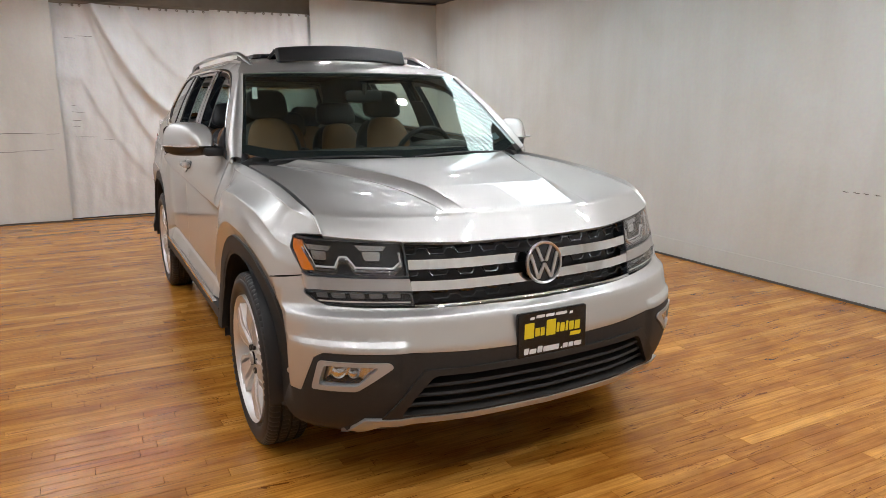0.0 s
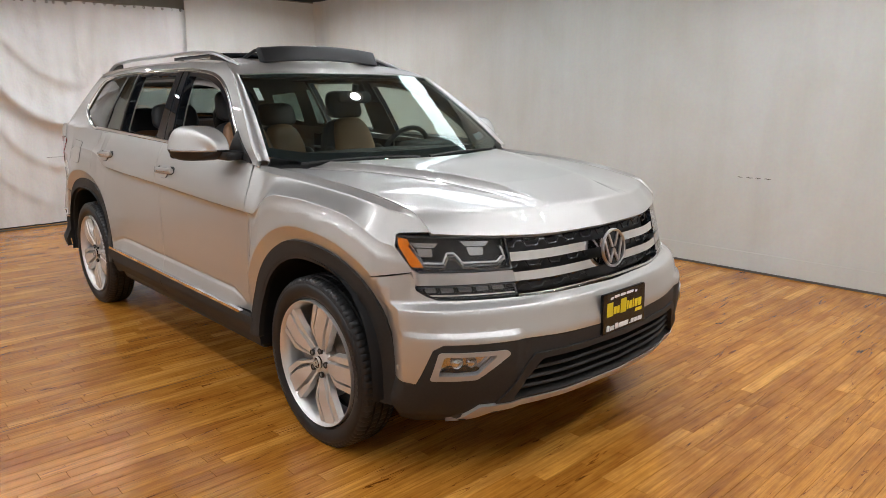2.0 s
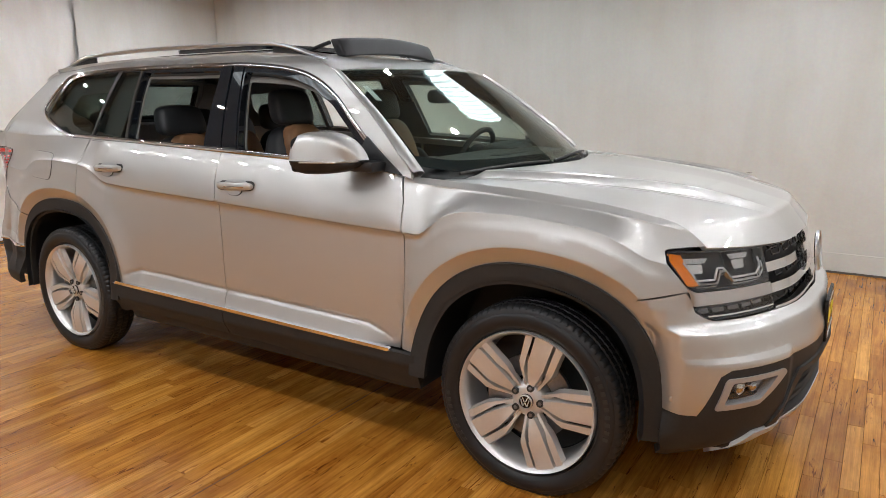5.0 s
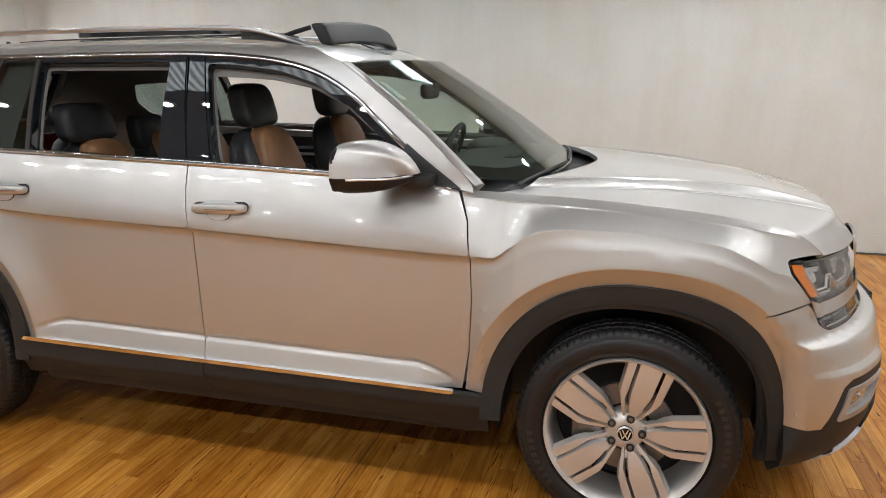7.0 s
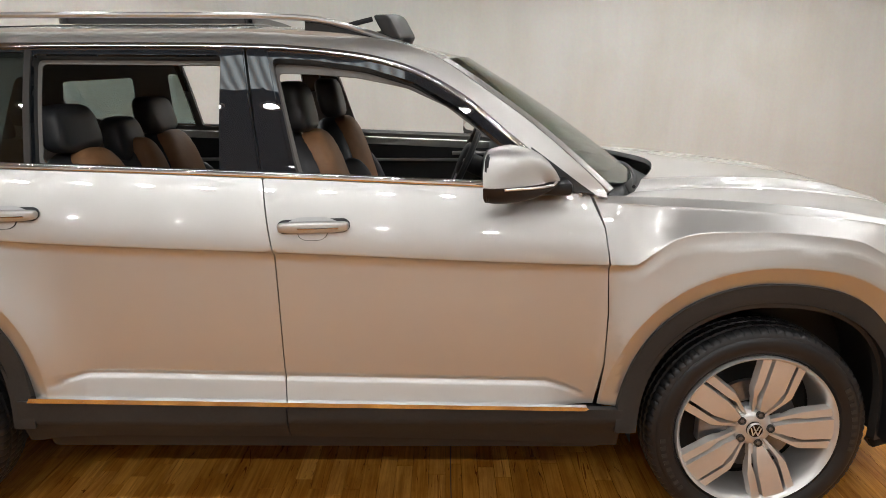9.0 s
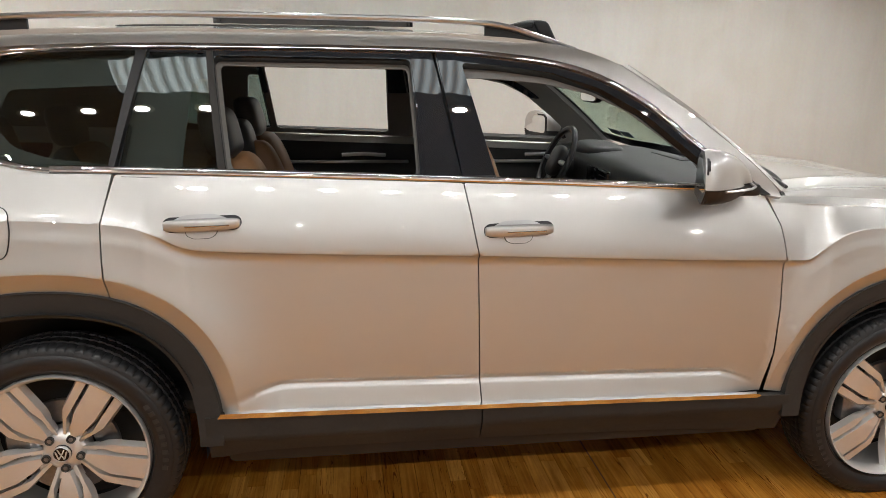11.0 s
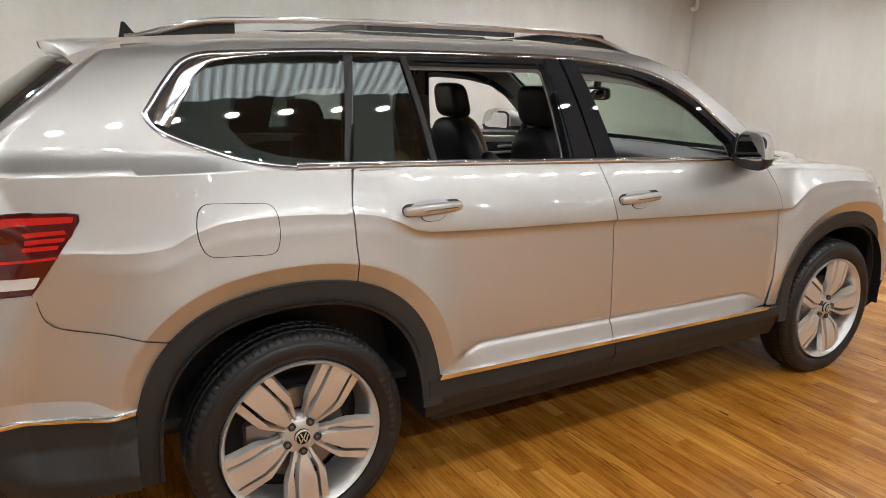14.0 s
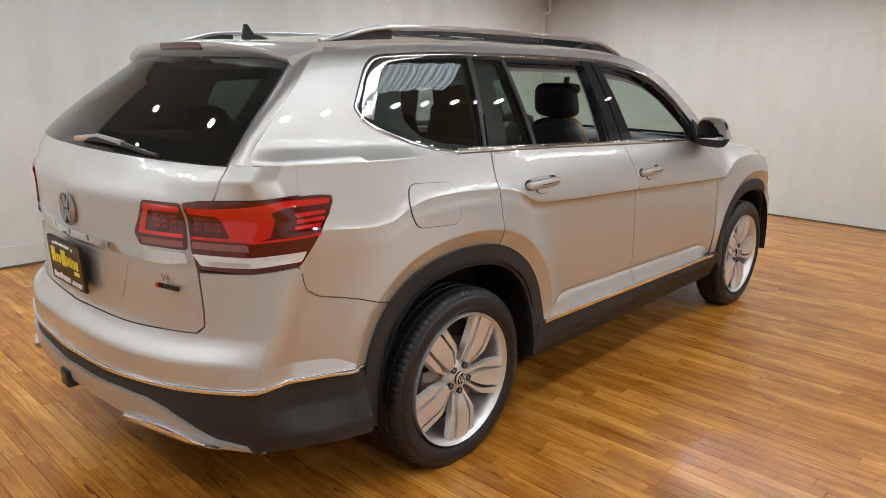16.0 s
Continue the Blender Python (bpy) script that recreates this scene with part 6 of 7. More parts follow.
AFT = (-1, 0, 0)
def pane_line(inset, z0, z1):
    """Outline of the tailgate glass, set in from the tailgate's edge."""
    zs = np.linspace(z0, z1, 9)
    right = [(float(gate_edge(z)) - inset, float(z)) for z in zs]
    return right + [(-u, z) for u, z in right[::-1]]


GLASS = pane_line(0.030, 1.294, 1.600)
gate_half = [(0.0, 1.612)] + [(float(gate_edge(z)) - 0.003, float(z)) for z in np.linspace(1.612, 1.200, 14)] + [(0.745, 1.185), (0.717, 1.180), (0.650, 1.172), (0.655, 1.086), (0.660, 1.021), (0.672, 0.955), (0.684, 0.82), (0.684, 0.775), (0.66, 0.752), (0.42, 0.742), (0.0, 0.735)]
gate = panel("tailgate", both(gate_half), rear_s, AFT, PAINT, car, holes=[GLASS], step=0.025, thick=0.03)
rg = panel("rear_window", pane_line(0.004, 1.284, 1.611), rear_s, AFT, TINT, car, step=0.03, lift=0.007, thick=0.004, label="dark tinted rear window")
rg.visible_shadow = False
panel("window_border", pane_line(0.005, 1.283, 1.611), rear_s, AFT, GLOSS, gate, holes=[pane_line(0.075, 1.345, 1.565)], step=0.03, lift=0.0018, thick=0.003)
zs = np.linspace(0.770, 0.585, 8)
side_edge = [(arch_u(rear_s, -AXLE, z, 0.9, 1.59), z) for z in zs]
seam = [(find_u(rear_s, x, z, 0.9, 1.59), z) for x, z in ((-2.215, 0.940), (-2.20, 0.885), (-2.158, 0.8545), (-2.03, 0.8245), (-1.888, 0.779))]
half = [(0.0, 0.731), (0.42, 0.738), (0.664, 0.748), (0.689, 0.772), (0.689, 0.82), (0.678, 0.950), (0.846, 0.950), (1.005, 0.962)] + seam + side_edge + [(1.30, 0.583), (1.018, 0.592), (0.83, 0.585), (0.68, 0.585), (0.30, 0.580), (0.0, 0.578)]
folds = [(q * u, float(wedge_line(u)) + d) for u in np.arange(0.94, 1.42, 0.012) for d in (-0.046, -0.044, -0.0012, 0.0012) for q in (-1, 1)]
folds += [(q * u, z) for u in np.arange(0.0, 0.87, 0.014) for z in (0.660, 0.668, 0.6735, 0.680, 0.689, 0.699, 0.709) for q in (-1, 1)]
panel("rear_bumper", both(half), rear_s, AFT, PAINT, car, step=0.018, thick=0.02, extra=folds)
for s in (-1, 1):
    line = smooth_line([(u, z + 0.002) for u, z in seam])
    part("bumper_seam", tube([tuple(float(v) for v in tail(0.0022)(s * u, z)) for u, z in line], 0.0013, 6), BLACK, car)
end_u = arch_u(rear_s, -AXLE, 0.575, 0.9, 1.59)
us = np.r_[np.linspace(0, 1.3, 60), np.linspace(1.31, end_u, 8)]
strip_top = curve((0.0, 0.583), (0.30, 0.586), (0.68, 0.591), (0.83, 0.593), (1.018, 0.598), (1.30, 0.590), (end_u, 0.583))
us = np.r_[-us[::-1][:-1], us]
moulding("bumper_strip", [(u, float(strip_top(abs(u)))) for u in us], [(u, float(strip_top(abs(u))) - 0.017) for u in us], lambda push: tail(push + 0.006), CHROME, car, 0.004, "bright chrome strip round the bumper")
low_edge = [(arch_u(rear_s, -AXLE, z, 0.9, 1.59), z) for z in np.linspace(0.565, 0.345, 6)]
half = [(0.0, 0.565), (0.68, 0.574), (1.018, 0.582), (1.30, 0.571)] + low_edge + [(1.28, 0.348), (1.045, 0.365), (0.905, 0.352), (0.76, 0.362), (0.5, 0.40), (0.0, 0.42)]
panel("rear_apron", both(half), rear_s, AFT, CLAD, car, step=0.022, thick=0.03)
half = [(0.0, 0.512), (0.20, 0.518), (0.39, 0.525), (0.52, 0.518), (0.60, 0.496), (0.67, 0.460), (0.755, 0.398), (0.905, 0.362), (0.78, 0.366), (0.62, 0.385), (0.45, 0.425), (0.30, 0.440), (0.0, 0.440)]
panel("rear_skid", both(half), rear_s, AFT, SKID, car, step=0.0163, lift=0.013, thick=0.04, label="matt silver rear skid panel")
for s in (-1, 1):
    m = (lambda p: [(s * u, z) for u, z in p])
    top_line = curve((0.432, 0.442), (0.580, 0.437), (0.680, 0.411), (0.775, 0.379))
    low_line = curve((0.432, 0.416), (0.57, 0.400), (0.70, 0.378), (0.775, 0.371))
    us = np.linspace(0.432, 0.775, 26)
    moulding("exhaust_trim", m([(u, float(top_line(u))) for u in us]), m([(u, float(low_line(u))) for u in us]), lambda push: tail(push + 0.026), CHROME, car, 0.012)
    # body corner above the lamp, beside the tailgate
    us = np.linspace(0.79, find_u(rear_s, -2.20, 1.28, 0.8, 1.5), 12)
    ue = [(find_u(rear_s, -2.186, z, 0.8, 1.5), z) for z in (1.272, 1.25, 1.22, 1.19)]
    panel("rear_corner", m([(u, float(top_z(float(rear_s(u, 1.29)[0])))) for u in us] + ue + [(0.95, 1.188), (0.750, 1.184), (0.790, 1.282)]), rear_s, AFT, PAINT, car, step=0.02, lift=-0.0012, thick=0.02)
    # tail lamps: one part on the body and one on the tailgate
    tip = [find_u(rear_s, x, z, 0.95, 1.5) for x, z in ((-2.094, 1.180), (-2.092, 1.160), (-2.118, 1.115))]
    OUT = rounded([(0.655, 1.172), (0.717, 1.183), (1.024, 1.186), (tip[0], 1.182), (tip[1], 1.160), (tip[2], 1.115), (1.010, 0.966), (0.846, 0.953), (0.676, 0.963), (0.660, 1.021), (0.658, 1.086)], 0.010)
    INN = rounded([(0.492, 1.166), (0.643, 1.169), (0.648, 1.086), (0.648, 1.021), (0.465, 1.019), (0.443, 1.056)], 0.010)
    tl = panel("tail_lamp", m(OUT), rear_s, AFT, RED_DARK, car, step=0.02, lift=0.004, thick=0.03, label="red wrap round tail lamp with white lower strip")
    ti = panel("gate_lamp", m(INN), rear_s, AFT, RED_DARK, car, step=0.02, lift=0.004, thick=0.03, label="red tail lamp on the tailgate")

    def lens(poly, mat, owner, lift=0.0055, r=0.006):
        panel("lamp_piece", m(rounded(poly, r, 3)), rear_s, AFT, mat, owner, step=0.02, lift=lift, thick=0.004)
    lens([(0.664, 1.158), (0.735, 1.158), (0.991, 1.176), (tip[0] - 0.012, 1.173), (tip[1] - 0.018, 1.157), (0.99, 1.154), (0.930, 1.146), (0.902, 1.065), (0.836, 1.050), (0.662, 1.060), (0.664, 1.068), (0.770, 1.064), (0.742, 1.136), (0.664, 1.140)], RED, tl)
    lens([(0.836, 1.054), (tip[2] - 0.035, 1.070), (tip[2] - 0.040, 1.062), (0.836, 1.046)], RED, tl)
    lens([(0.662, 1.012), (0.832, 1.003), (1.036, 1.014), (1.014, 0.982), (0.842, 0.969), (0.686, 0.975)], WHITE_LENS, tl)
    lens([(0.70, 0.990), (0.828, 0.986), (0.828, 0.975), (0.71, 0.978)], SATIN, tl, 0.007, 0.002)
    lens([(0.664, 1.052), (0.822, 1.044), (0.828, 1.022), (0.664, 1.030)], SMOKED, tl, 0.006, 0.004)
    for k in range(3):
        lens([(1.012 - 0.009 * k, 1.134 - 0.019 * k), (tip[1] - 0.062 - 0.020 * k, 1.138 - 0.020 * k), (tip[1] - 0.070 - 0.020 * k, 1.127 - 0.020 * k), (1.008 - 0.009 * k, 1.122 - 0.019 * k)], RED, tl, 0.006, 0.002)
    lens([(0.500, 1.158), (0.640, 1.160), (0.640, 1.142), (0.514, 1.138), (0.494, 1.070), (0.640, 1.072), (0.640, 1.060), (0.462, 1.058)], RED, ti)
    lens([(0.470, 1.048), (0.638, 1.050), (0.638, 1.030), (0.474, 1.026)], SMOKED, ti, 0.006, 0.004)
    for owner, a, b in ((tl, 0.675, 0.750), (ti, 0.530, 0.628)):
        for i in range(3):
            for j in range(3):
                u, z = a + (b - a) * i / 3, 1.084 + 0.017 * j
                lens([(u, z), (u + (b - a) / 3 - 0.004, z), (u + (b - a) / 3 - 0.004, z + 0.013), (u, z + 0.013)], CELL, owner, 0.0058, 0.001)

# bright blade with raised marks, plates, wiper, spoiler
blade = panel("gate_blade", both([(0.0, 1.000), (0.40, 1.006), (0.642, 1.015), (0.652, 0.982), (0.56, 0.968), (0.42, 0.972), (0.28, 0.978), (0.0, 0.972)]), rear_s, AFT, CHROME, car, step=0.02, lift=0.010, thick=0.02, label="chrome blade across the tailgate")
for u in (-0.30, -0.15, 0.0, 0.15, 0.30):
    p = [float(v) for v in tail(0.0115)(u, 0.992)]
    part("raised_mark", slab(rounded([(-0.012, -0.011), (0.012, -0.011), (0.009, 0.011), (-0.009, 0.011)], 0.004), 0.002, Matrix.Translation(p) @ Matrix.Rotation(radians(-90), 4, "Z") @ Matrix.Rotation(radians(90), 4, "X")), SATIN, blade)
panel("plate_recess", rounded([(-0.40, 0.955), (0.40, 0.955), (0.35, 0.812), (-0.35, 0.812)], 0.03), rear_s, AFT, PAINT, gate, step=0.03, lift=0.0025, thick=0.004)
number_plate(Matrix.Translation((-2.612, 0.0, 0.872)) @ Matrix.Rotation(radians(-90), 4, "Z") @ Matrix.Rotation(radians(90 + 3), 4, "X"))
for u, z, w, h, mat in ((-0.572, 0.893, 0.098, 0.016, FOIL), (-0.528, 0.893, 0.014, 0.014, RED)):
    p = [float(v) for v in tail(0.003 if mat is not RED else 0.0045)(u, z)]
    part("raised_mark", slab(rounded([(-w / 2, -h / 2), (w / 2, -h / 2), (w / 2, h / 2), (-w / 2, h / 2)], 0.003), 0.003, Matrix.Translation(p) @ Matrix.Rotation(radians(-90 + 14), 4, "Z") @ Matrix.Rotation(radians(90), 4, "X")), mat, gate)
text = bpy.data.curves.new("engine_mark", "FONT")
text.body, text.size, text.extrude, text.align_x = "V6", 0.036, 0.0015, "CENTER"
text_ob = new("engine_mark", text)
bpy.context.view_layer.update()
mark_mesh = bpy.data.meshes.new_from_object(text_ob.evaluated_get(bpy.context.evaluated_depsgraph_get()))
bpy.data.objects.remove(text_ob)
mark_mesh.materials.clear()
mark_mesh.materials.append(CHROME)
mark_ob = new("engine_mark", mark_mesh)
mark_ob.parent = gate
mark_ob.matrix_basis = Matrix.Translation([float(v) for v in tail(0.003)(-0.562, 0.909)]) @ Matrix.Rotation(radians(-90 + 14), 4, "Z") @ Matrix.Rotation(radians(90), 4, "X")
badge(Matrix.Translation((float(rear_s(0, 1.072)[0]) - 0.001, 0, 1.072)) @ Matrix.Rotation(radians(90), 4, "Z"), 0.062)
pts = [tuple(float(v) for v in tail(0.030)(u, z)) for u, z in ((0.05, 1.318), (-0.10, 1.322), (-0.30, 1.318), (-0.44, 1.305), (-0.52, 1.300))]
part("rear_wiper", tube(pts, lambda t: 0.013 - 0.007 * t, 8), BLACK, car, "black rear window wiper")
part("wiper_arm", tube([tuple(float(v) for v in tail(0.036)(u, z)) for u, z in ((0.06, 1.312), (-0.10, 1.330), (-0.30, 1.322))], 0.010, 8), SATIN, car)


def wing(u, v):
    """The roof spoiler: u across, v from the roof edge back, past 1 down its rear face."""
    u, v = np.broadcast_arrays(np.asarray(u, float), np.asarray(v, float))
    k = np.abs(u) / 0.62
    top, down = np.clip(v, 0, 1), np.clip((v - 1) / 0.4, 0, 1)
    x = -1.92 - 0.215 * top + 0.075 * k ** 2.4 * top - 0.012 * np.sin(np.pi * down) + 0.035 * down
    z = 1.682 - 0.006 * top - 0.012 * top ** 3 - 0.030 * k ** 2.2 - 0.052 * down * (1 - 0.35 * k ** 2) - 0.03 * k ** 6 * top
    return x, u, z


us = np.linspace(-0.612, 0.612, 60)
bm = bmesh.new()
rows = []
for v in (0.0, 0.1, 0.3, 0.5, 0.7, 0.82, 0.9, 0.95, 0.985, 1.02, 1.06, 1.1, 1.16, 1.22, 1.28, 1.34, 1.4):
    rows.append([bm.verts.new(tuple(float(c) for c in wing(u, v))) for u in us])
for back in (0.03, 0.12):
    rows.append([bm.verts.new((float(wing(u, 1.4)[0]) + back, u, float(wing(u, 1.4)[2]) + 0.004)) for u in us])
for a, b in zip(rows, rows[1:]):
    for k in range(len(us) - 1):
        bm.faces.new((a[k], a[k + 1], b[k + 1], b[k]))
for k in (0, -1):
    bm.faces.new([r[k] for r in rows])
bmesh.ops.recalc_face_normals(bm, faces=bm.faces[:])
spoiler = part("roof_spoiler", bm, PAINT, car)
panel("brake_light", rounded([(-0.155, 1.02), (0.155, 1.02), (0.165, 1.22), (-0.165, 1.22)], 0.02), wing, (-1, 0, 0.3), RED_DARK, spoiler, step=0.02, lift=0.002, thick=0.004, label="dark red high brake light")
bm = bmesh.new()
box(bm, -2.673, -2.45, -0.034, 0.034, 0.408, 0.475, 0.006)
hitch = part("tow_hitch", bm, BLACK, car, "black square tow hitch receiver")
bm = bmesh.new()
box(bm, -2.6745, -2.63, -0.025, 0.025, 0.417, 0.466)
part("hitch_socket", bm, FOIL, hitch)

# ---- underside and wheels ----
for x0, x1, w, z0, z1 in ((-0.98, 0.98, 0.90, 0.27, 0.44), (-2.42, -0.98, 0.50, 0.27, 0.46), (0.98, 2.22, 0.50, 0.26, 0.60), (-2.40, -2.0, 0.85, 0.34, 0.50), (2.02, 2.20, 0.74, 0.26, 0.50)):
    bm = bmesh.new()
    box(bm, x0, x1, -w, w, z0, z1, 0.03)
    part("underbody", bm, BLACK, car)


def make_wheel(x, s, phase, turn=0.0):
    """A wheel with its tyre; s is the car's side."""
    R = 0.272
    prof = [(R - 0.022, -0.10), (R - 0.016, 0.010), (R - 0.012, 0.034), (R - 0.004, 0.050), (R + 0.003, 0.060), (R + 0.006, 0.062), (R + 0.008, 0.056), (R + 0.008, 0.03), (R - 0.004, -0.11)]
    ob = part("wheel", lathe(prof, 72, True), ALLOY, car, "silver alloy wheel with five triple spokes")
    face = Matrix.Translation((x, s * 0.882, HUB_Z)) @ Matrix.Rotation(radians(turn), 4, "Z")
    ob.matrix_basis = face @ (Matrix.Rotation(radians(180), 4, "Z") if s < 0 else Matrix())
    rise = lambda r: 0.030 + 0.030 * min(1, max(0, (r - 0.05) / 0.13)) ** 0.8 - 0.010 * max(0, (r - 0.19) / 0.07)

    def blade_mesh(b, poly, h, chamfer, depth):
        """One blade of a spoke with sloping flanks."""
        c = np.mean(poly, 0)
        lo = [b.verts.new((r, t + math.copysign(chamfer, t - c[1]), h(r) - depth)) for r, t in poly]
        hi = [b.verts.new((r, t - math.copysign(min(chamfer, 0.0035), t - c[1]), h(r))) for r, t in poly]
        n = len(poly)
        half = n // 2
        for i in range(half - 1):
            b.faces.new((hi[i], hi[i + 1], hi[n - 2 - i], hi[n - 1 - i]))
        for i in range(n):
            b.faces.new((lo[i], lo[(i + 1) % n], hi[(i + 1) % n], hi[i]))

    def blade(edge0, edge1):
        return edge0 + edge1[::-1]
    for k in range(5):
        rot = Matrix.Rotation(-radians(phase + 72 * k), 4, "Y") @ Matrix.Rotation(radians(-90), 4, "X")
        b = bmesh.new()
        blade_mesh(b, blade([(0.070, -0.013), (0.110, -0.026), (0.160, -0.036), (R + 0.002, -0.040)], [(0.070, 0.013), (0.110, 0.026), (0.160, 0.036), (R + 0.002, 0.040)]), rise, 0.003, 0.026)
        for q in (-1, 1):
            blade_mesh(b, blade([(0.030, q * 0.010), (0.080, q * 0.025), (0.125, q * 0.042), (0.165, q * 0.049), (R + 0.001, q * 0.052)], [(0.030, q * 0.016), (0.080, q * 0.036), (0.125, q * 0.062), (0.150, q * 0.072), (R - 0.001, q * 0.081)]), lambda r: rise(r) - 0.004 - 0.010 * max(0, 0.12 - r) / 0.09, 0.004, 0.026)
        blade_mesh(b, blade([(0.030, -0.016), (0.080, -0.036), (0.090, -0.040), (0.098, -0.044)], [(0.030, 0.016), (0.080, 0.036), (0.090, 0.040), (0.098, 0.044)]), lambda r: rise(r) - 0.021, 0.002, 0.018)
        bmesh.ops.recalc_face_normals(b, faces=b.faces[:])
        b.transform(rot)
        part("spoke", b, ALLOY, ob)
    part("wheel_hub", lathe([(0.0, 0.030), (0.036, 0.033), (0.052, 0.029), (0.066, 0.020), (0.072, 0.006), (0.075, -0.03)], 40), ALLOY, ob)
    # tyre with bulged walls, rim guard, grooved tread and notched shoulder blocks
    n = 336
    prof = [(0.273, 0.056), (0.280, 0.068), (0.288, 0.078), (0.290, 0.0815), (0.294, 0.0815), (0.303, 0.089), (0.322, 0.0945), (0.338, 0.093), (0.349, 0.0885), (0.351, 0.0855), (0.366, 0.082), (0.3745, 0.072), (0.3785, 0.058), (0.3785, 0.046), (0.3715, 0.044), (0.3715, 0.036), (0.380, 0.034), (0.380, 0.006), (0.373, 0.004), (0.373, 0.0)]
    prof = prof + [(r, -h) for r, h in prof[::-1][1:]]
    bm = bmesh.new()
    rings = []
    for i in range(n):
        ring = []
        for j, (r, h) in enumerate(prof):
            k = min(j, len(prof) - 1 - j)
            a = 2 * math.pi * (i + (1.1 if 15 < k < 18 and h > 0 else 0)) / n
            deep = 0.004 if 10 <= k <= 13 and i % 4 == 0 else 0.003 if 15 < k < 18 and i % 4 == 2 else 0.0
            rr = r - deep
            ring.append(bm.verts.new((rr * math.cos(a), h - 0.028, max(rr * math.sin(a), -HUB_Z + 0.001))))
        rings.append(ring)
    for i in range(n):
        a, b = rings[i], rings[(i + 1) % n]
        for j in range(len(prof) - 1):
            bm.faces.new((a[j], a[j + 1], b[j + 1], b[j]))
    bmesh.ops.recalc_face_normals(bm, faces=bm.faces[:])
    part("tyre", bm, RUBBER, ob, "black road tyre with raised lettering bars")
    for start, letters in ((150, 9), (-40, 8)):
        for k in range(letters):
            a = radians(start + 5.0 * k)
            bm = bmesh.new()
            box(bm, -0.0075, 0.0075, 0, 0.0022, -0.009, 0.009)
            bm.transform(Matrix.Rotation(-a, 4, "Y") @ Matrix.Translation((0.327, 0.0665, 0)) @ Matrix.Rotation(radians(90), 4, "Y"))
            part("raised_bar", bm, LETTER, ob)
    part("brake_disc", lathe([(0.09, -0.012), (0.165, -0.012), (0.165, -0.03), (0.09, -0.03)], 48, True), STEEL, ob)
    part("wheel_barrel", lathe([(0.255, -0.02), (0.250, -0.12), (0.002, -0.12)], 48), ALLOY_SHADE, ob)
    bm = bmesh.new()
    box(bm, 0.075, 0.185, -0.045, 0.004, -0.07, 0.07, 0.015)
    part("brake_caliper", bm, STEEL, ob)
    part("centre_cap", lathe([(0.0, 0.047), (0.022, 0.046), (0.028, 0.040), (0.029, 0.030)], 32), FOIL, ob, "small round centre cap")
    part("cap_ring", lathe([(0.024, 0.046), (0.0255, 0.0485), (0.028, 0.046), (0.0285, 0.040)], 32), ALLOY, ob)
    for x0, z0, x1, z1 in ((-0.40, 0.72, -0.10, 0.06), (0.40, 0.72, 0.10, 0.06), (-0.70, 0.44, -0.34, -0.70), (0.70, 0.44, 0.34, -0.70), (-0.34, -0.70, 0.0, -0.02), (0.34, -0.70, 0.0, -0.02)):
        r, w = 0.025, 0.0022
        poly = [(x0 * r - w, z0 * r), (x0 * r + w, z0 * r), (x1 * r + w, z1 * r), (x1 * r - w, z1 * r)]
        part("cap_bar", slab(poly, 0.0015, Matrix.Translation((0, 0.0465, 0)) @ Matrix.Rotation(radians(90), 4, "X") @ Matrix.Scale(-1, 4, (0, 0, 1))), ALLOY, ob)
    for k in range(5):
        a = radians(phase + 72 * k)
        c = (0.056 * math.cos(a), 0.0, 0.056 * math.sin(a))
        part("bolt_pocket", lathe([(0.0, 0.036), (0.011, 0.036), (0.0135, 0.039), (0.014, 0.028)], 18), ALLOY_SHADE, ob).matrix_basis = Matrix.Translation(c)
        part("wheel_bolt", lathe([(0.0, 0.038), (0.0065, 0.0378), (0.008, 0.0365), (0.008, 0.03)], 6), STEEL, ob).matrix_basis = Matrix.Translation(c)
    return ob


make_wheel(AXLE + 0.008, -1, 34)
make_wheel(-AXLE, -1, 51)
make_wheel(AXLE, 1, 20)
make_wheel(-AXLE, 1, 40)

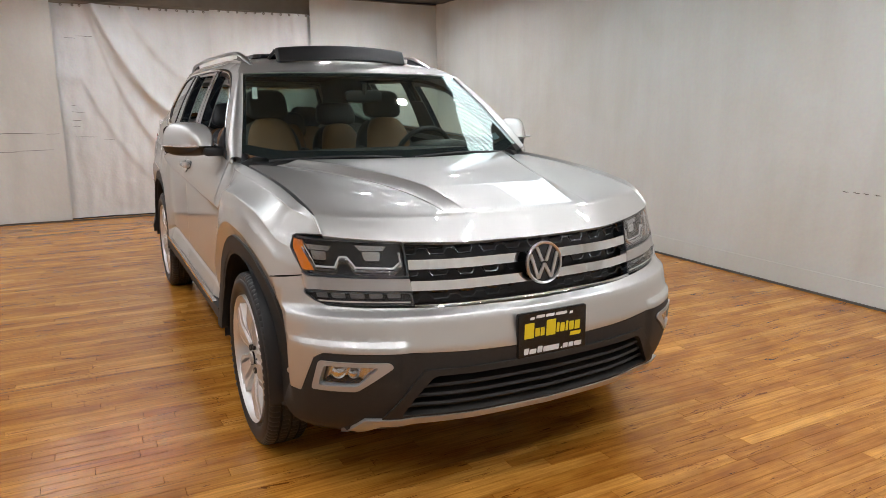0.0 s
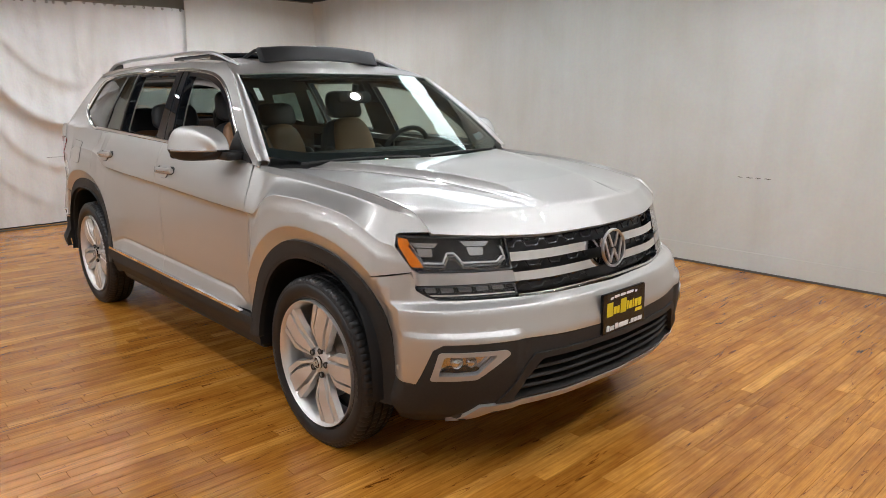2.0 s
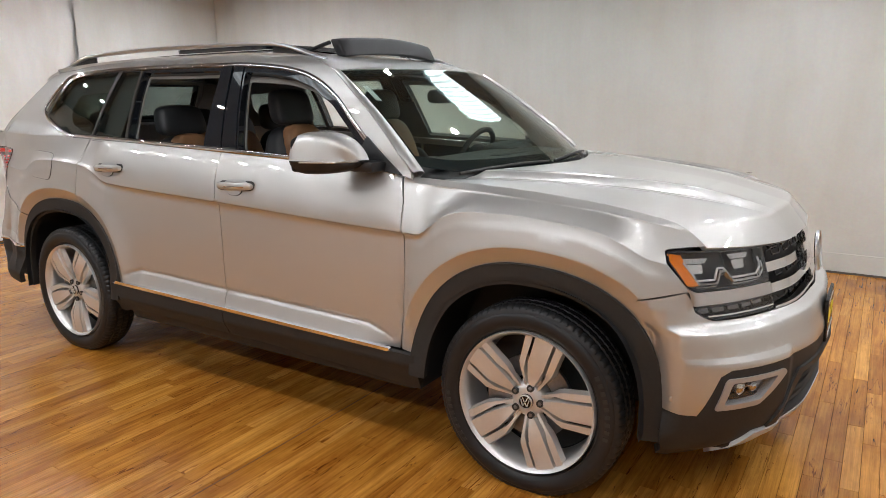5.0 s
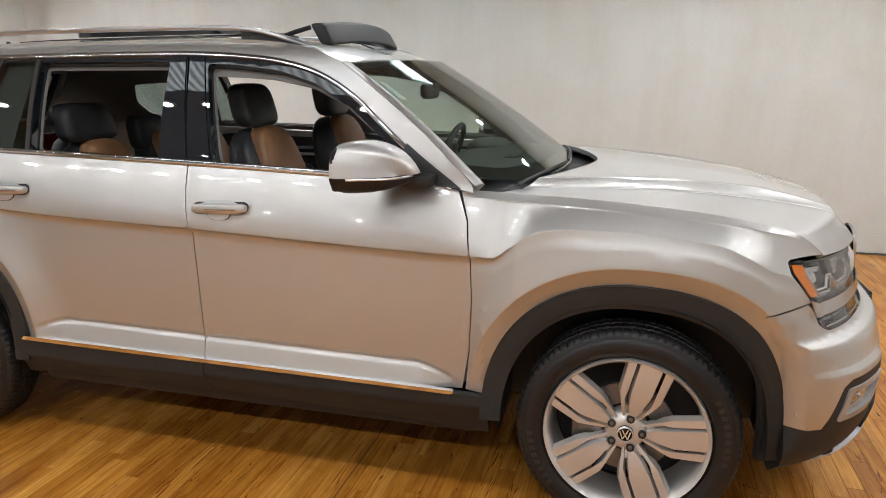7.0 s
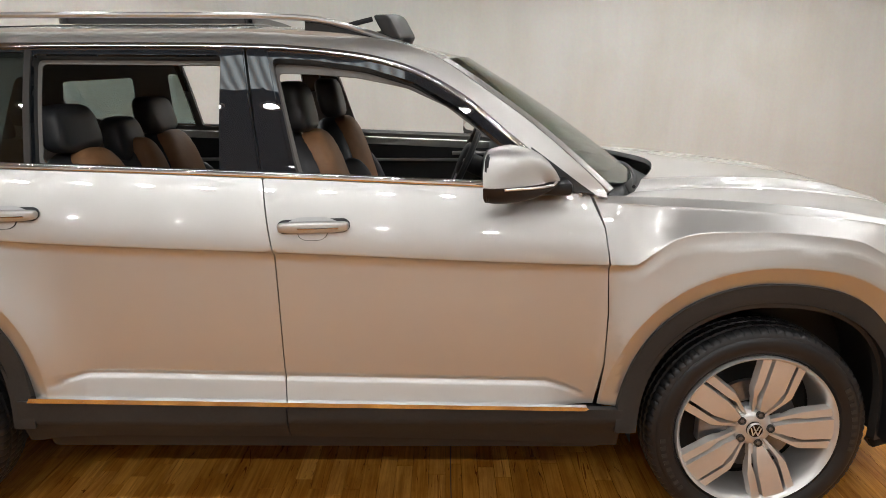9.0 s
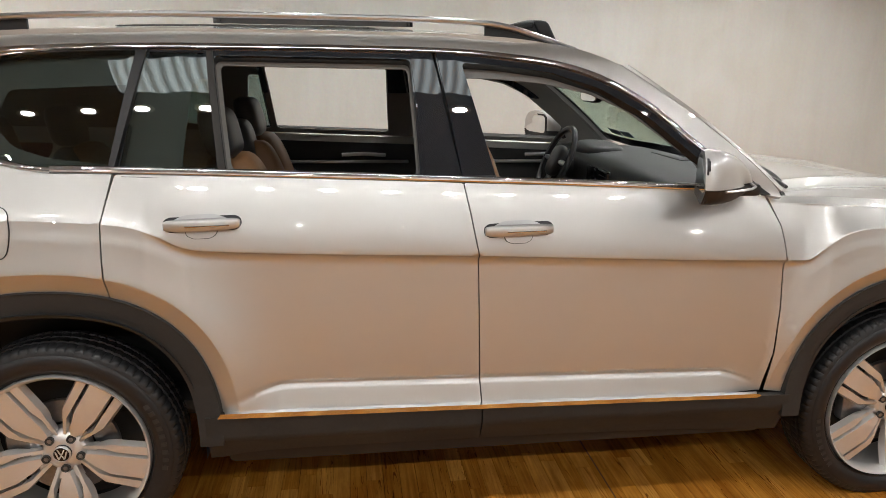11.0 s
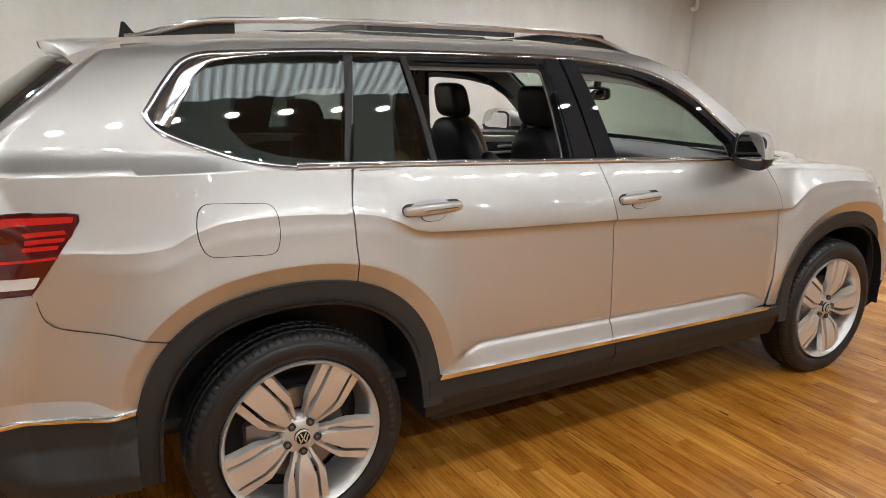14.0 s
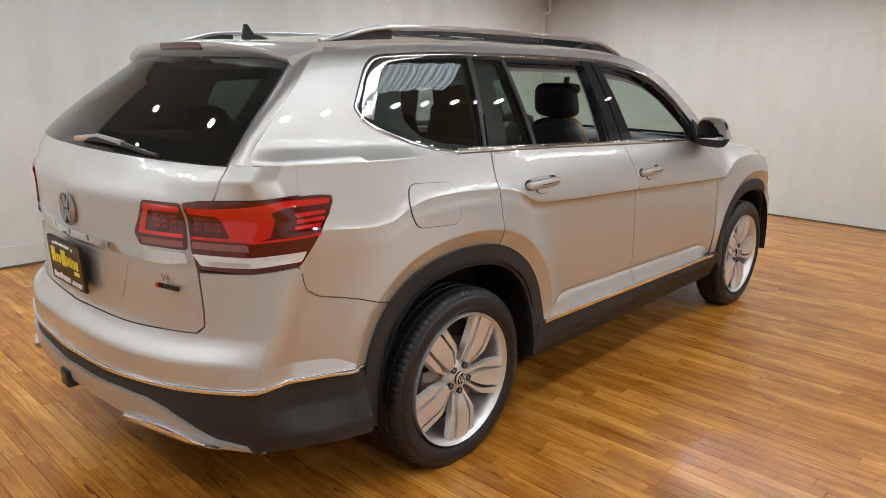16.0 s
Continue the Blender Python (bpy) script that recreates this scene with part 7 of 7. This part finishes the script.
# ---- cabin ----
for sgn in (-1, 1):
    edge = smooth_line([(0.93, 1.17), (0.895, 1.215), (0.69, 1.390), (0.50, 1.524), (0.39, 1.59), (0.30, 1.62)])
    brow = [(x, float(roof_edge(x)) - 0.012) for x in np.linspace(0.26, -1.95, 40)]
    rear = [(-2.01, 1.60), (-2.18, 1.47), (-2.34, 1.312)]
    foot = [(x, float(top_z(x)) - 0.01) for x in np.linspace(-2.33, 0.88, 60)]
    panel("pillar_trim", edge + brow + rear + foot, house(sgn, -0.052), (0, sgn, 0.3), TRIM, car, holes=TRIM_HOLES, step=0.03, thick=0.004)
    for x0, x1, top in ((-0.14, 0.88, d1), (-1.24, -0.16, d2)):
        base = 0.50 if x0 > -1 else 0.87
        card = panel("door_card", [(x0, base), (x1, base), (x1, float(top_z(x1)) - 0.005), (x0, float(top_z(x0)) - 0.005)], lambda x, z, s=sgn: (np.asarray(x, float), s * (0.835 - 0.05 * np.clip((1.0 - np.asarray(z, float)) / 0.12, -0.3, 1)), np.asarray(z, float)), (0, -sgn, 0), DASH, car, step=0.05, thick=0.006)
        y = sgn * 0.80
        bm = bmesh.new()
        box(bm, x0 + 0.15, x1 - 0.12, y - sgn * 0.06, y, 0.86, 0.915, 0.02)
        part("armrest", bm, BLACK_LEATHER, card)
        bm = tube([(x1 - 0.42, sgn * 0.815, 1.115), (x1 - 0.30, sgn * 0.795, 1.122), (x1 - 0.18, sgn * 0.815, 1.112)], 0.010, 8)
        part("inner_handle", bm, SATIN, card)
        bm = bmesh.new()
        box(bm, x0 + 0.05, x1 - 0.05, y - sgn * 0.004, y + sgn * 0.03, 1.07, 1.085, 0.004)
        part("trim_strip", bm, SATIN, card)
bm = bmesh.new()
box(bm, -2.2, 1.0, -0.80, 0.80, 0.44, 0.47)
part("cabin_floor", bm, CARPET, car)
panel("headliner", rounded([(-1.95, -0.58), (-1.95, 0.58), (0.30, 0.58), (0.42, 0.3), (0.42, -0.3), (0.30, -0.58)], 0.05), lambda x, y: (np.asarray(x, float), np.asarray(y, float), roof(x, y)[2] - 0.045), (0, 0, -1), LINER, car, holes=[rounded([(0.08, -0.40), (0.08, 0.40), (-0.40, 0.40), (-0.40, -0.40)], 0.05)], step=0.06, thick=0.006)
panel("sun_blind", [(-0.40, -0.41), (0.08, -0.41), (0.08, 0.41), (-0.40, 0.41)], lambda x, y: (np.asarray(x, float), np.asarray(y, float), roof(x, y)[2] - 0.034), (0, 0, -1), LINER, car, step=0.06, thick=0.004)


def pillow(cx, cy, cz, sx, sy, sz, power=3.0, cuts=7, lean=0.0, taper=0.0):
    """A padded block: a superellipsoid, leaning back by lean, narrower at its top by taper."""
    bm = bmesh.new()
    bmesh.ops.create_cube(bm, size=2)
    bmesh.ops.subdivide_edges(bm, edges=bm.edges[:], cuts=cuts, use_grid_fill=True)
    for v in bm.verts:
        q = v.co
        n = (abs(q.x) ** power + abs(q.y) ** power + abs(q.z) ** power) ** (1 / power)
        q = q / n
        k = 1 - taper * (q.z * 0.5 + 0.5)
        v.co = (cx + q.x * sx - lean * q.z * sz, cy + q.y * sy * k, cz + q.z * sz)
    return bm


def car_seat(x, y, w, back=0.36, high=1.02, head=True, lift=0.0, head_z=1.425, wide_head=1.0):
    """A seat facing ahead: x is where the backrest meets the cushion."""
    s = part("seat", pillow(x + 0.24, y, 0.66 + lift, 0.29, w * 0.98, 0.10, 3.4), TAN, car, "tan leather car seat with black sides and headrest")
    part("seat_base", pillow(x + 0.20, y, 0.55 + lift, 0.27, w * 0.8, 0.10, 5), BLACK_LEATHER, s)
    z = high
    part("backrest", pillow(x - 0.115, y, z - 0.02, 0.095, w, back, 3.2, 8, 0.28, 0.22), BLACK_LEATHER, s, "black leather backrest shell")
    part("backrest_pad", pillow(x - 0.055, y, z + 0.004, 0.074, w * 0.74, back * 0.96, 3.4, 8, 0.28, 0.18), TAN, s, "tan leather backrest panel")
    for q in (-1, 1):
        part("side_bolster", pillow(x - 0.015, y + q * w * 0.80, z - 0.10, 0.085, w * 0.20, back * 0.72, 2.6, 6, 0.28, 0.1), BLACK_LEATHER, s)
    if head:
        hx = x - 0.205
        part("headrest", pillow(hx, y, head_z, 0.056, 0.138 * wide_head, 0.094 - 0.008 * (wide_head - 1) * 3, 3.9, 8, 0.22, 0.14), BLACK_LEATHER, s, "black leather headrest")
        for q in (-0.05, 0.05):
            part("headrest_rod", tube([(hx + 0.04, y + q, head_z - 0.17), (hx + 0.005, y + q, head_z - 0.03)], 0.006, 8), CHROME, s)
    return s


for y in (-0.40, 0.40):
    car_seat(0.06, y, 0.25, 0.345, 1.015, head_z=1.435)
for y, w in ((-0.44, 0.25), (0.36, 0.25)):
    car_seat(-0.80, y, w, 0.32, 0.97, True, 0.02, 1.355, 1.22)
car_seat(-0.79, -0.02, 0.13, 0.32, 0.97, True, 0.02, 1.275, 0.95)
for y in (-0.36, 0.36):
    car_seat(-1.62, y, 0.27, 0.26, 0.98, True, 0.12, 1.31, 1.0)

# dashboard, wheel, screen, mirror
bm = pillow(0.86, 0, 1.06, 0.26, 0.80, 0.145, 4.0, 10)
dash = part("dashboard", bm, DASH, car, "black soft plastic dashboard")
part("instrument_hood", pillow(0.74, 0.40, 1.185, 0.10, 0.19, 0.05, 3.0, 7), DASH, dash)
bm = bmesh.new()
box(bm, 0.600, 0.625, -0.14, 0.16, 1.03, 1.15, 0.008)
part("centre_screen", bm, GLOSS, dash)
bm = bmesh.new()
box(bm, 0.615, 0.635, -0.72, -0.17, 1.045, 1.075, 0.004)
part("dash_trim", bm, SATIN, dash)
for y in (-0.52, 0.0):
    bm = bmesh.new()
    box(bm, 0.92, 0.98, y - 0.16, y + 0.16, 1.196, 1.208, 0.004)
    part("defrost_vent", bm, BLACK, dash)
bm = bmesh.new()
box(bm, 0.0, 0.70, -0.13, 0.13, 0.46, 0.80, 0.03)
part("centre_console", bm, DASH, car)
tilt = Matrix.Translation((0.52, 0.40, 1.135)) @ Matrix.Rotation(radians(-66), 4, "Y")
bm = bmesh.new()
for i in range(40):
    a0, a1 = 2 * math.pi * i / 40, 2 * math.pi * (i + 1) / 40
    for k in range(8):
        b0, b1 = 2 * math.pi * k / 8, 2 * math.pi * (k + 1) / 8
        f = lambda a, b: bm.verts.new(((0.178 + 0.016 * math.cos(b)) * math.cos(a), (0.178 + 0.016 * math.cos(b)) * math.sin(a), 0.016 * math.sin(b)))
        bm.faces.new((f(a0, b0), f(a1, b0), f(a1, b1), f(a0, b1)))
bmesh.ops.remove_doubles(bm, verts=bm.verts[:], dist=1e-5)
bmesh.ops.recalc_face_normals(bm, faces=bm.faces[:])
bm.transform(tilt)
sw = part("steering_wheel", bm, BLACK_LEATHER, car, "black leather steering wheel")
hubw = pillow(0, 0, 0, 0.085, 0.075, 0.03, 3)
hubw.transform(tilt)
part("wheel_hub", hubw, BLACK_LEATHER, sw)
for a in (0, 90, 180):
    bm = tube([(0.06 * math.cos(radians(a + 90)), 0.06 * math.sin(radians(a + 90)), 0), (0.17 * math.cos(radians(a + 90)), 0.17 * math.sin(radians(a + 90)), 0)], 0.014, 6)
    bm.transform(tilt)
    part("wheel_spoke", bm, SATIN, sw)
part("steering_column", tube([(0.54, 0.40, 1.12), (0.72, 0.40, 1.04)], 0.05, 12), DASH, sw)
bm = pillow(0.545, 0.0, 1.485, 0.018, 0.115, 0.036, 4)
rm = part("rear_view_mirror", bm, BLACK, car, "black inner rear view mirror")
bm = pillow(0.529, 0.0, 1.485, 0.004, 0.106, 0.031, 4)
part("mirror_face", bm, MIRROR, rm)
part("mirror_stalk", tube([(0.548, 0, 1.50), (0.558, 0, 1.535), (0.562, 0, 1.558)], 0.020, 8), BLACK, rm)
for y in (-0.36, 0.36):
    bm = pillow(0.30, y, 1.598, 0.085, 0.18, 0.010, 4)
    part("sun_visor", bm, LINER, car)
panel("windscreen_sticker", [(-0.93, 0.66), (-0.895, 0.66), (-0.895, 0.82), (-0.93, 0.82)], screen, (1, 0, 0.5), WHITE, car, step=0.03, lift=-0.007, thick=0.001)
for a, b in ((0.72, 0.80), (0.81, 0.89)):
    panel("windscreen_sticker", [(a, 0.13), (b, 0.13), (b, 0.20), (a, 0.20)], screen, (1, 0, 0.5), STICKER, car, step=0.03, lift=-0.007, thick=0.001)

# ---- floor ----
bm = bmesh.new()
box(bm, X0 - 0.12, X1 + 0.12, Y0, Y1 + 0.2, -0.10, -0.012)
floor = tagged(part("floor", bm, GAP, smooth=False), "warm brown laminate plank floor with dark knots", "floor", kind="structure")
rng = random.Random(4)
WIDTH = 0.066
near, far_v, far_f = [], [], []
blanks = {}
count = int((X1 - X0 + 0.2) / WIDTH)
for i in range(count):
    x = X0 - 0.1 + WIDTH * (i + 0.5)
    y = Y0 + 0.02 - rng.random() * 1.2
    while y < Y1 + 0.18:
        length = rng.choice((0.34, 0.48, 0.62, 0.80, 0.98))
        a, b = max(y, Y0 + 0.01), min(y + length, Y1 + 0.19)
        if b - a > 0.05:
            whole = abs(b - a - length) < 1e-6
            close = whole and ((-2.4 < x < 2.2 and -2.0 < (a + b) / 2 < -0.95) or (2.5 < x < 3.7 and -1.0 < (a + b) / 2 < 0.6))
            if close and len(near) < 300:
                near.append((x, (a + b) / 2, length))
            else:
                c = (len(far_v))
                g, e, h = 0.0009, WIDTH / 2, -0.011
                for px, py, pz in ((x - e, a, h), (x + e, a, h), (x + e, b, h), (x - e, b, h), (x - e + g, a + g, 0), (x + e - g, a + g, 0), (x + e - g, b - g, 0), (x - e + g, b - g, 0)):
                    far_v.append((px, py, pz))
                for f in ((4, 5, 6, 7), (0, 1, 5, 4), (1, 2, 6, 5), (2, 3, 7, 6), (3, 0, 4, 7)):
                    far_f.append(tuple(c + k for k in f))
        y += length
rest = link("plank_field", far_v, far_f, WOOD, floor)
tagged(rest, kind="stuff")
for x, y, length in near:
    if length not in blanks:
        e, l, g = WIDTH / 2, length / 2, 0.0009
        me = bpy.data.meshes.new("plank")
        me.from_pydata([(-e, -l, -0.011), (e, -l, -0.011), (e, l, -0.011), (-e, l, -0.011), (-e + g, -l + g, 0), (e - g, -l + g, 0), (e - g, l - g, 0), (-e + g, l - g, 0)], [], [(4, 5, 6, 7), (0, 1, 5, 4), (1, 2, 6, 5), (2, 3, 7, 6), (3, 0, 4, 7), (3, 2, 1, 0)])
        me.materials.append(WOOD)
        blanks[length] = me
    ob = new("plank", blanks[length])
    ob.parent = floor
    ob.location = (x, y, 0)
bm = bmesh.new()
box(bm, 0.4425, 0.4465, -2.9, -0.2, -0.004, 0.0006)
part("floor_joint", bm, GAP, floor, smooth=False)
